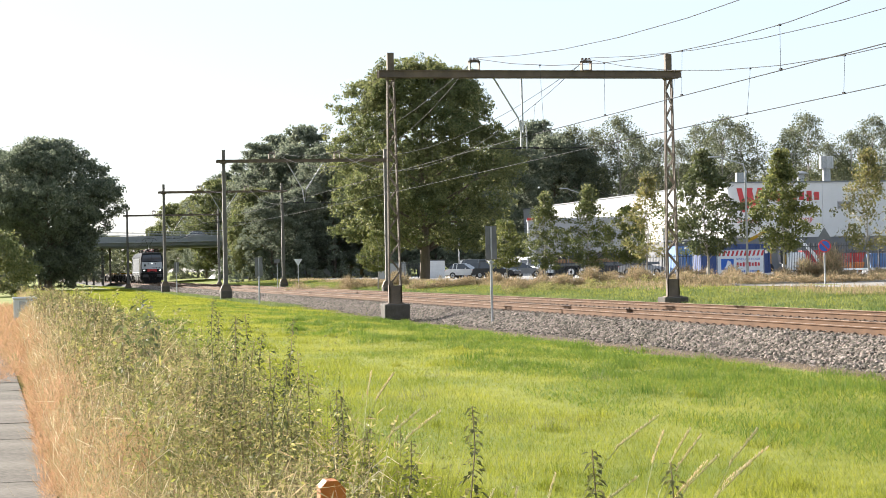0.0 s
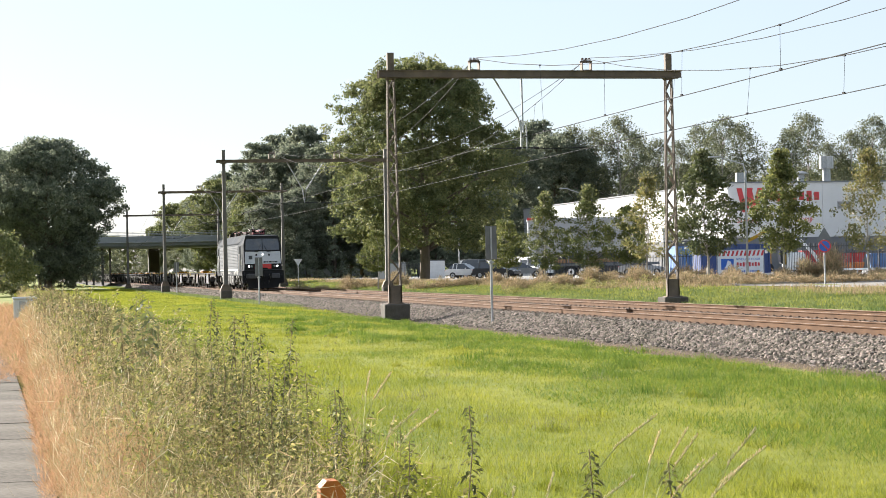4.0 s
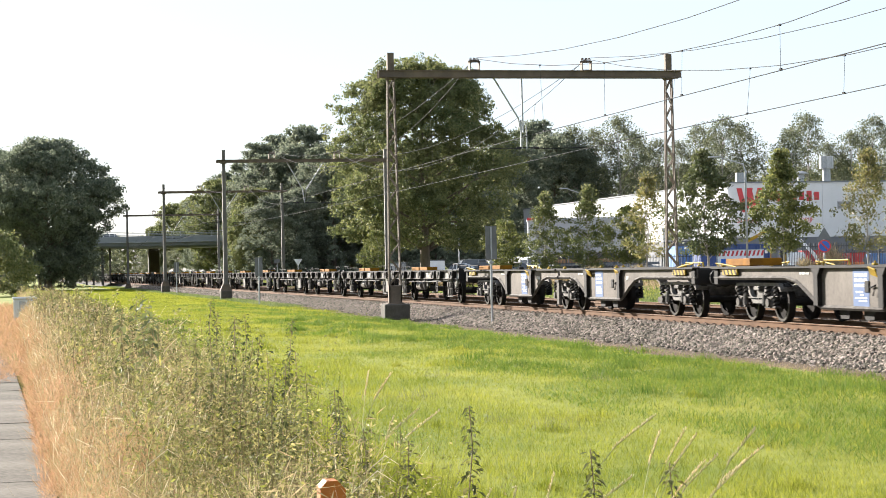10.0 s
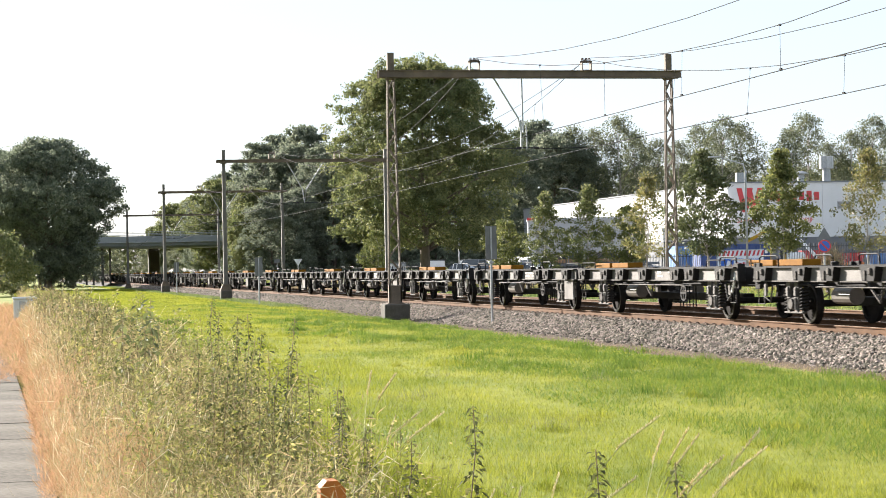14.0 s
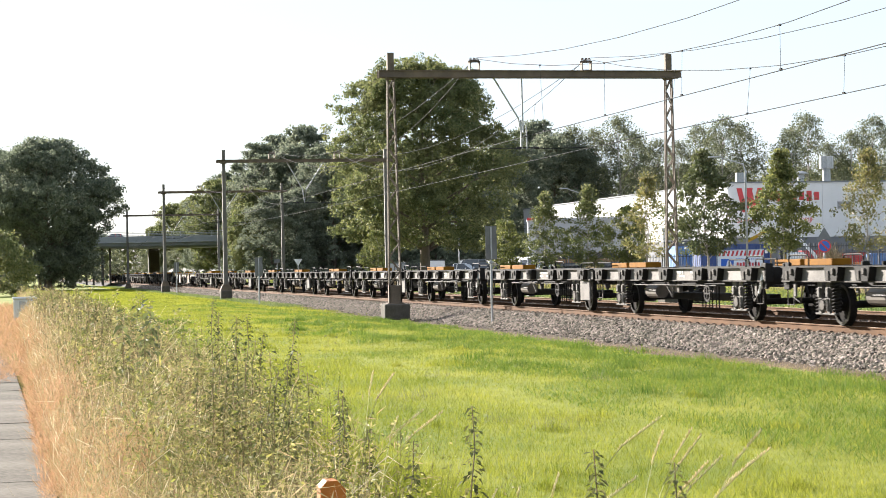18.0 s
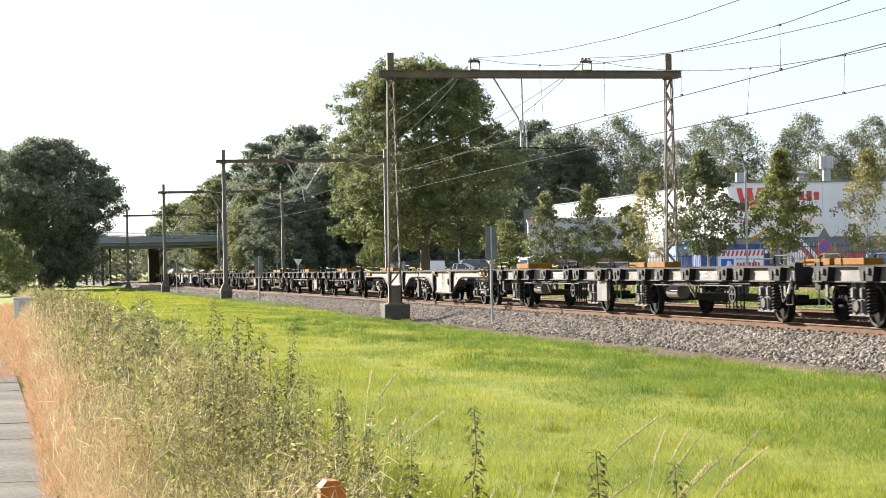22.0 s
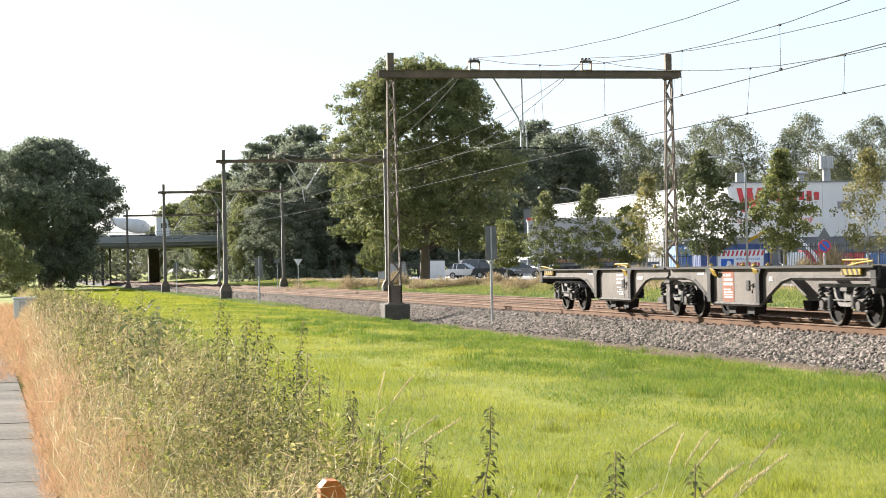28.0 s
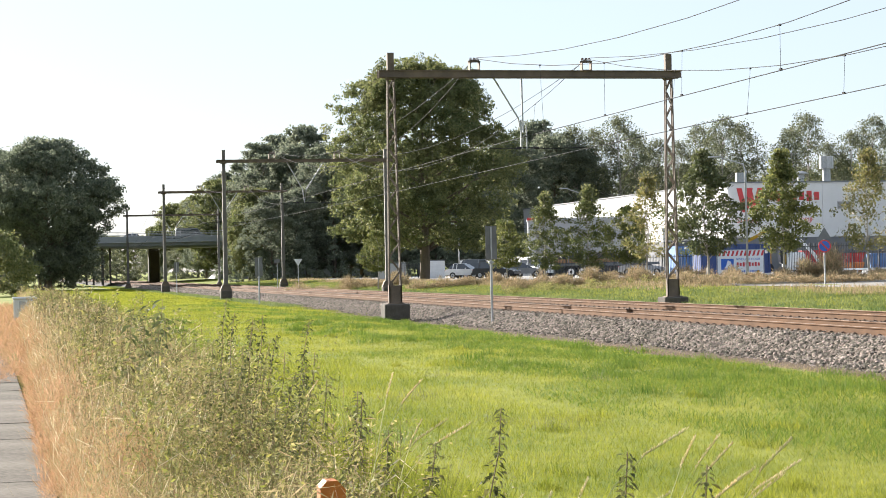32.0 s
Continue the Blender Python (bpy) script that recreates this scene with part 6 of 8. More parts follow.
        part("top_lamp", Shape().ring(front(2.68, 0, 0.05), "y", 0.06, 0, 0.06, 16), M_LAMP if end == 0 else M_LENS, cab, "lit round headlamp" if end == 0 else "")
        panel("logo_plate", [(-1.06, 2.32), (-0.78, 2.32), (-0.78, 2.6), (-1.06, 2.6)], M_LOCO, "small grey square mark", 0.036)
        nb = Shape()
        for k, w in enumerate((0.16, 0.14, 0.2, 0.1, 0.22)):
            nb.box(front(2.11, 0.12 + k * 0.215, 0.035), (w, 0.012, 0.1))
        part("number_bars", nb, M_LOCOBLACK, cab, "dark bars of a running number")
        for q in (-1, 1):
            part("corner_step", Shape().box((q * 1.4, Y(0.85), 1.0), (0.34, 0.36, 0.95), ch=0.03).box((q * 1.42, Y(0.66), 0.75), (0.3, 0.06, 0.4), ch=0.01), M_LOCOBLACK, t, "black corner step below the cab")
            part("brake_hose", Shape().path([(q * 0.45, Y(0.55), 1.2), (q * 0.5, Y(0.3), 0.95), (q * 0.42, Y(0.38), 0.6), (q * 0.3, Y(0.45), 0.75)], 0.03, 6), M_DUSTY, t)
        part("skirt", Shape().prism([(-1.42, 1.5), (1.42, 1.5), (1.38, 0.9), (-1.38, 0.9)], "y", Y(0.62) if end == 0 else Y(0.9), Y(0.9) if end == 0 else Y(0.62)), M_LOCOBLACK, t)
        part("snow_plough", Shape().prism([(-1.34, 0.93), (1.34, 0.93), (1.12, 0.16), (-1.12, 0.16)], "y", Y(0.52) if end == 0 else Y(0.75), Y(0.75) if end == 0 else Y(0.52)), M_LOCOBLACK, t, "black plough under the front")
        part("coupling", Shape().box((0, Y(0.45), 1.02), (0.14, 0.5, 0.2), ch=0.04).path([(0, Y(0.25), 1.0), (0.0, Y(0.2), 0.6), (0.06, Y(0.3), 0.55)], 0.035, 6).path([(0.3, Y(0.5), 0.95), (0.33, Y(0.3), 0.55), (0.4, Y(0.5), 0.5)], 0.025, 6).path([(-0.3, Y(0.5), 0.95), (-0.33, Y(0.3), 0.55), (-0.4, Y(0.5), 0.5)], 0.025, 6), M_LOCOBLACK, t)
        # doors, side windows, rails
        for q in (-1, 1):
            X = q * (HW + 0.006)
            d = Shape().box((X, Y(2.55), 2.28), (0.03, 0.78, 2.15), ch=0.01)
            door = part("door", d, M_LOCO, t, "dark grey cab door")
            part("window", Shape().box((X + q * 0.012, Y(2.55), 3.02), (0.02, 0.5, 0.6), ch=0.01), M_GLASS, door)
            part("side_window", Shape().box((q * 1.435, Y(1.75), 3.0), (0.04, 0.5, 0.66), ch=0.01), M_GLASS, cab)
            for y in (2.1, 3.0):
                part("handrail", Shape().tube((X + q * 0.05, Y(y), 1.35), (X + q * 0.05, Y(y), 2.75), 0.028, n=6), M_MARK, door, "white handrail")
            part("step_recess", Shape().box((X + q * 0.008, Y(2.55), 1.35), (0.02, 0.34, 0.28), ch=0.01), M_LOCOBLACK, door)
            part("plate", Shape().box((X, Y(1.95), 2.1), (0.012, 0.28, 0.42)), M_BARS, body, "pale notice plate")
            part("plate", Shape().box((X, Y(3.3), 2.35), (0.012, 0.2, 0.22)), M_MARK, body)
    # ribbed wall, stripe and lettering bars on both sides
    for q in (-1, 1):
        X = q * HW
        part("wall_panel", Shape().box((X + q * 0.006, L / 2, 2.5), (0.012, L - 6.9, 1.74)), M_LOCORIB, body, "grey ribbed wall, dusty and patched")
        rib = Shape().prism([(X, -0.03), (X + q * 0.04, -0.012), (X + q * 0.04, 0.012), (X, 0.03)], "y", 3.55, L - 3.55).mesh("rib", M_LOCORIB)
        for k in range(14):
            put("rib", rib, body, (0, 0, 1.74 + k * 0.115))
        part("stripe", Shape().box((X + q * 0.006, L / 2, 1.55), (0.012, L - 7.2, 0.11)), M_STRIPE, body, "pale stripe along the side")
        m = Shape()
        marks(m, X + q * 0.006, L / 2 - 0.9, L / 2 + 0.9, 1.22, 1.46, 2, rs, 0.15)
        marks(m, X + q * 0.006, L / 2 - 6, L / 2 - 3.4, 1.2, 1.5, 3, rs, 0.3)
        marks(m, X + q * 0.006, L / 2 + 3, L / 2 + 5.6, 1.22, 1.4, 2, rs, 0.6)
        part("lettering_bars", m, M_BARS, body)
        for y in (4.2, 6.3, 8.4, 11.5, 13.8, 15.4):
            part("side_mark", Shape().box((X + q * 0.006, y, 1.26), (0.012, 0.13, 0.24)), M_MARK, body)
    # underfloor gear
    part("underframe", Shape().box((0, L / 2, 0.95), (2.3, L - 3.0, 0.36), ch=0.03), M_BLACK, t)
    for q in (-1, 1):
        for y, w, h, mm in ((7.3, 0.7, 0.72, M_BLACK), (8.6, 0.9, 0.7, M_BLACK), (9.9, 0.75, 0.62, M_BLACK), (11.2, 0.9, 0.72, M_BLACK), (12.4, 0.5, 0.5, M_BLACK)):
            part("equipment_box", Shape().box((q * 1.15, y, 1.08 - h / 2), (0.5, w, h), ch=0.03), mm, t)
        for y in (4.0, 7.0, 13.0, 16.1):
            part("air_pipe", Shape().path([(q * 1.36, y, 1.1), (q * 1.4, y + 0.1, 0.62), (q * 1.36, y + 0.35, 0.5), (q * 1.34, y + 0.5, 0.95)], 0.022, 5), M_DUSTY, t)
    for c in (4.84, 14.74):
        b = Shape()
        for x in (-1.12, 1.12):
            b.prism([(c - 2.1, 0.75), (c - 2.0, 0.95), (c - 0.6, 0.95), (c - 0.4, 0.7), (c + 0.4, 0.7), (c + 0.6, 0.95), (c + 2.0, 0.95), (c + 2.1, 0.75), (c + 1.0, 0.62), (c + 0.5, 0.42), (c - 0.5, 0.42), (c - 1.0, 0.62)], "x", x - 0.07, x + 0.07)
        b.box((0, c, 0.7), (2.1, 0.7, 0.3), ch=0.04)
        bog = part("bogie", b, M_BLACK, t, "black motor bogie frame")
        for q in (-1, 1):
            wheelset(bog, c + q * 1.45, True)
            for x in (-1.16, 1.16):
                part("axle_box", Shape().box((x, c + q * 1.45, 0.62), (0.22, 0.42, 0.34), ch=0.06).ring((x * 1.1, c + q * 1.45, 0.62), "x", 0.13, 0, 0.1, 12), M_DUSTY, bog)
                for k in (-1, 1):
                    part("coil_spring", spring(Shape(), x, c + q * 1.45 + k * 0.34, 0.5, 0.92, 0.1, 4), M_DUSTY, bog)
                part("damper", Shape().tube((x * 1.12, c + q * 0.45, 0.55), (x * 1.12, c + q * 0.5, 1.1), 0.05, n=8), M_SILVER, bog)
        for x in (-1.2, 1.2):
            part("brake_cylinder", Shape().tube((x, c - 0.5, 0.92), (x, c + 0.35, 0.92), 0.1, n=10), M_SILVER, bog)
            part("sand_box", Shape().box((x * 1.02, c + 2.2, 0.8), (0.3, 0.4, 0.4), ch=0.04), M_DUSTY, bog)
    for q in (-1, 1):
        for c in (4.84, 14.74):
            for dy in (-0.55, 0.75):
                g = part("brake_cylinder", Shape().tube((q * 1.3, c + dy - 0.34, 1.0), (q * 1.3, c + dy + 0.34, 1.0), 0.085, n=12).tube((q * 1.3, c + dy + 0.34, 1.0), (q * 1.3, c + dy + 0.42, 1.0), 0.05, n=10), M_GEAR, t, "pale grey brake cylinder")
                part("bracket", Shape().box((q * 1.3, c + dy - 0.2, 0.8), (0.06, 0.1, 0.34), ch=0.01).box((q * 1.3, c + dy + 0.24, 0.76), (0.08, 0.12, 0.3), ch=0.015), M_GEAR, g)
            for dy in (-2.35, -1.0, 0.1, 1.35, 2.3):
                part("hanger_plate", Shape().prism([(c + dy - 0.1, 1.12), (c + dy + 0.1, 1.12), (c + dy + 0.05, 0.52), (c + dy - 0.04, 0.52)], "x", q * 1.27 - 0.025, q * 1.27 + 0.025), M_IRON, t)
            for dy in (-1.9, -0.15, 1.1):
                part("air_hose", Shape().path([(q * 1.33, c + dy, 1.1), (q * 1.38, c + dy + 0.05, 0.7), (q * 1.38, c + dy + 0.2, 0.55), (q * 1.36, c + dy + 0.38, 0.72), (q * 1.32, c + dy + 0.42, 1.1)], 0.018, 6), M_BLACK, t)
            for dy in (-2.05, -0.85, 0.85, 2.05):
                part("sand_pipe", Shape().path([(q * 1.2, c + dy, 0.9), (q * 1.1, c + dy * 0.98, 0.45), (q * 0.86, c + dy * 0.94, 0.14)], 0.022, 5).box((q * 1.16, c + dy, 0.3), (0.1, 0.12, 0.18), ch=0.02), M_IRON, t)
        for y, w, h in ((7.75, 0.55, 0.62), (9.3, 0.7, 0.66), (10.6, 0.5, 0.5), (11.9, 0.62, 0.64)):
            g = part("equipment_box", Shape().box((q * 1.36, y, 1.08 - h * 0.42), (0.16, w * 0.8, h * 0.84), ch=0.03), M_GEAR, t, "pale equipment box")
            part("box_catch", Shape().box((q * 1.45, y, 1.1 - h * 0.3), (0.03, 0.08, 0.06), ch=0.008), M_BLACK, g)
    # roof gear
    part("roof_deck", Shape().box((0, L / 2, 4.16), (1.95, L - 4.5, 0.08), ch=0.02), M_LOCO, t)
    for y in (7.2, 8.2, 9.2, 12.8, 16.4):
        part("roof_box", Shape().box((0.1 * math.sin(y), y, 4.3), (1.1, 0.9, 0.22), ch=0.04), M_BLACK, t)
    for k in range(16):
        y = 3.0 + k * 0.92
        i = Shape()
        for j in range(4):
            i.ring((-0.5 + 0.35 * (k % 3), y, 4.23 + 0.07 * j), "z", 0.085 if j % 2 else 0.06, 0, 0.05, 8)
        part("insulator", i, M_INSUL, t)
    part("busbar", Shape().path([(-0.45, 3.0, 4.52), (-0.4, 8.0, 4.5), (-0.2, 12.0, 4.52), (-0.45, 16.8, 4.5)], 0.02, 6), M_BLACK, t)
    for y, x, w in ((2.9, -0.55, 0.9), (3.4, 0.3, 1.2), (4.3, -0.3, 1.1), (5.9, 0.45, 0.9)):
        part("roof_tube", Shape().tube((x, y, 4.5), (x, y + w, 4.62), 0.07, n=10), M_GEAR, t, "pale roof cable end")
        part("roof_switch", Shape().box((x + 0.25, y + w * 0.5, 4.4), (0.22, 0.5, 0.36), ch=0.04), M_BLACK, t)
    for y in (6.6, 7.4, 8.3, 9.6, 12.2, 13.3, 15.7):
        part("roof_loop", Shape().path([(-0.75, y, 4.2), (-0.78, y + 0.05, 4.5), (-0.7, y + 0.4, 4.58), (-0.75, y + 0.75, 4.45), (-0.75, y + 0.8, 4.2)], 0.03, 6), M_BLACK, t)

    def pantograph(y, q, up):
        p = Shape().box((0, y, 4.28), (0.9, 1.5, 0.06), ch=0.01)
        for x in (-0.4, 0.4):
            p.tube((x, y - 0.6, 4.2), (x, y - 0.6, 4.4), 0.05, n=6).tube((x, y + 0.6, 4.2), (x, y + 0.6, 4.4), 0.05, n=6)
        pg = part("pantograph", p, M_PINK if not up else M_BLACK, t, "raised pantograph on red base" if up else "folded faded red pantograph")
        if up:
            knee, head = (0, y + q * 1.05, 4.95), (0, y - q * 0.35, 6.02)
            a = Shape().path([(0, y - q * 0.5, 4.38), knee], 0.055, 6, 0.045)
            for x in (-1, 1):
                a.path([(0.06 * x, knee[1], knee[2]), (0.5 * x, head[1], head[2] - 0.08)], 0.028, 5)
            a.path([(0.12, y - q * 0.15, 4.4), (0.1, knee[1] + q * 0.2, knee[2] - 0.1)], 0.02, 5)
            part("arm", a, M_BLACK, pg)
            hd = Shape()
            for dy in (-0.2, 0.2):
                hd.path([(-0.98, head[1] + dy, head[2] - 0.28), (-0.8, head[1] + dy, head[2] - 0.04), (-0.6, head[1] + dy, head[2] + 0.05), (0.6, head[1] + dy, head[2] + 0.05), (0.8, head[1] + dy, head[2] - 0.04), (0.98, head[1] + dy, head[2] - 0.28)], 0.022, 5)
            for x in (-0.5, 0.5):
                hd.tube((x, head[1] - 0.2, head[2]), (x, head[1] + 0.2, head[2]), 0.02, n=5)
            part("collector_head", hd, M_BLACK, pg)
        else:
            a = Shape().path([(0, y - q * 0.9, 4.4), (0, y + q * 1.0, 4.52)], 0.05, 6).path([(-0.45, y - q * 0.7, 4.56), (0, y + q * 1.0, 4.54), (0.45, y - q * 0.7, 4.56)], 0.028, 5)
            part("arm", a, M_PINK, pg)
            part("collector_head", Shape().path([(-0.95, y - q * 0.8, 4.4), (-0.7, y - q * 0.8, 4.6), (0.7, y - q * 0.8, 4.6), (0.95, y - q * 0.8, 4.4)], 0.025, 5), M_BLACK, pg)
    pantograph(5.0, 1, True)
    pantograph(3.2, 1, False)
    pantograph(11.2, -1, False)
    pantograph(14.6, -1, False)
    return t


def fishbelly(y0, y1, ya, yb, top=1.3, low=0.42, high=1.06):
    """Side outline (y, z) between two bogies: deep in the middle, arched up over them."""
    lower = [(y0, high), (ya - 1.75, high), (ya - 1.2, high - 0.08), (ya - 0.75, high - 0.26), (ya - 0.05, low + 0.06), (ya + 0.15, low), (yb - 0.15, low), (yb + 0.05, low + 0.06), (yb + 0.75, high - 0.26), (yb + 1.2, high - 0.08), (yb + 1.75, high), (y1, high)]
    return [(y0, top), *lower, (y1, top)]


def build_container_wagon(label, paint, accent, accent2):
    """Two fish-bellied halves on three bogies, 26.4 m long."""
    rs = np.random.RandomState(11)
    t = thing("container_wagon", label, "wagon", (TRACKS[0], 0, 0), group="freight wagons")
    BOG = (2.75, 13.2, 23.65)
    for h in (0, 1):
        y0, y1 = (0.62, 13.1) if h == 0 else (13.3, 25.8)
        ya, yb = (BOG[0] + 3.95, BOG[0] + 7.3) if h == 0 else (BOG[1] + 3.0, BOG[1] + 6.35)
        fr = Shape()
        fr.box((0, (y0 + y1) / 2, 1.12), (0.5, y1 - y0, 0.3), ch=0.02)
        for y in (y0 + 0.12, ya - 1.0, (ya + yb) / 2, yb + 1.0, y1 - 0.12):
            fr.box((0, y, 1.14), (2.5, 0.22, 0.26), ch=0.015)
        frame = part("centre_frame", fr, M_BLACK, t)
        for q in (-1, 1):
            X = q * 1.28
            s = Shape().prism(fishbelly(y0, y1, ya, yb), "x", X - 0.02, X + 0.02)
            side = part("side_wall", s, paint, t, "fish-bellied side beam")
            f = Shape().box((X + q * 0.04, (y0 + y1) / 2, 1.3), (0.2, y1 - y0, 0.04))
            part("top_flange", f, M_BLACK, side)
            low = fishbelly(y0, y1, ya, yb)[1:-1]
            part("bottom_flange", Shape().path([(X + q * 0.03, a, b) for a, b in low], 0.05, 4), M_DUSTY, side)
            for y in (ya + 0.12, yb - 0.05):
                part("stiffener", Shape().prism([(y - 0.24, 1.28), (y + 0.24, 1.28), (y + 0.11, 1.12), (y + 0.11, 0.46), (y - 0.11, 0.46), (y - 0.11, 1.12)], "x", min(X, X + q * 0.13), max(X, X + q * 0.13)), M_BLACK, side, "black upright rib")
            xo = X + q * 0.024
            pan = Shape().box((xo, (ya + yb) / 2 + (0.55 if h == 0 else -0.45), 0.86), (0.008, 0.75, 0.78))
            part("colour_panel", pan, accent if h == 0 else accent2, side, "coloured panel on the side")
            m = Shape()
            yy = (ya + yb) / 2 + (0.55 if h == 0 else -0.45)
            marks(m, xo + q * 0.007, yy - 0.3, yy + 0.3, 0.85, 1.18, 3, rs, 0.1)
            marks(m, xo + q * 0.007, yy - 0.28, yy + 0.28, 0.55, 0.8, 4, rs, 0.15)
            marks(m, xo + q * 0.007, ya - 0.8, ya - 0.35, 0.95, 1.12, 1, rs, 0.1)
            marks(m, xo + q * 0.007, yb + 0.5, yb + 1.0, 1.12, 1.2, 1, rs, 0.1)
            part("marking_bars", m, M_MARK, side)
            part("brake_handle", Shape().box((xo, (ya + yb) / 2 - 0.75, 0.88), (0.05, 0.2, 0.24), ch=0.01).path([(xo + q * 0.03, (ya + yb) / 2 - 0.95, 0.86), (xo + q * 0.06, (ya + yb) / 2 - 1.25, 0.92), (xo + q * 0.05, (ya + yb) / 2 - 1.1, 0.7)], 0.02, 5), M_BLACK, side)
            for y in (ya + 0.2, yb - 0.4) if h == 0 else (ya + 0.45,):
                tilt = Matrix.Rotation(q * 0.5, 3, "Y") @ Matrix.Rotation(0.25, 3, "X")
                part("yellow_hook", Shape().box((X + q * 0.12, y, 1.19), (0.03, 0.28, 0.2), ch=0.008, tilt=tilt), M_YELLOW, side, "yellow folded spigot plate")
            for y in (y0 + 1.1, y1 - 0.5, ya + 0.6):
                part("spigot", Shape().box((X, y, 1.35), (0.1, 0.12, 0.05), ch=0.015).tube((X, y, 1.36), (X, y, 1.42), 0.025, n=6), M_YELLOW, side)
            for y in ((ya + yb) / 2 - 0.5, (ya + yb) / 2 + 0.7):
                part("under_box", Shape().prism([(y - 0.3, 0.44), (y + 0.3, 0.44), (y + 0.2, 0.18), (y - 0.2, 0.18)], "x", q * 1.0 - 0.15, q * 1.0 + 0.15), M_BLACK, side)
        # folding bridge on the deck, seen above the side
        if h == 0:
            part("deck_bridge", Shape().box((0.55, 1.3, 1.43), (0.9, 1.7, 0.2), ch=0.02), M_ORANGE, t, "ochre folding stop on the deck")
        part("deck_rail", Shape().path([(0.3, BOG[h] + (1.6 if h == 0 else 8.2), 1.32), (0.3, BOG[h] + (1.65 if h == 0 else 8.25), 1.44), (0.3, BOG[h] + (3.0 if h == 0 else 9.6), 1.44), (0.3, BOG[h] + (3.05 if h == 0 else 9.65), 1.32)], 0.025, 6), M_YELLOW, t)
    for k, y in enumerate(BOG):
        y25_bogie(t, y)
    for y, q in ((0.62, -1), (25.78, 1)):
        part("headstock", Shape().box((0, y + q * -0.15, 1.08), (2.7, 0.3, 0.42), ch=0.03), M_BLACK, t)
        for x in (-1.3, 1.3):
            # slanted yellow and black flap hanging over the side
            ho = x * 1.045
            flap = part("end_handle", Shape().box((ho, y - q * 1.15, 1.2), (0.05, 0.95, 0.16), ch=0.01).path([(x, y - q * 0.25, 1.34), (x * 1.03, y - q * 0.15, 1.42), (x * 1.03, y - q * 0.8, 1.38), (x, y - q * 1.4, 1.32)], 0.02, 6), M_YELLOW, t, "yellow shunter's handle with black stripes")
            for k in range(4):
                c = y - q * (0.82 + 0.24 * k)
                a = ho + (0.027 if x > 0 else -0.027)
                part("stripe", Shape().prism([(c - 0.09, 1.13), (c - 0.01, 1.13), (c + 0.09, 1.27), (c + 0.01, 1.27)], "x", a - 0.004, a + 0.004), M_BLACK, flap)
        buffers(t, y, q)
    part("joint_step", Shape().box((-1.3, 13.2, 0.55), (0.1, 0.28, 0.75), ch=0.02).box((-1.32, 13.2, 0.95), (0.14, 0.45, 0.06)), M_DUSTY, t)
    part("joint_step", Shape().box((1.3, 13.2, 0.55), (0.1, 0.28, 0.75), ch=0.02), M_DUSTY, t)
    return t


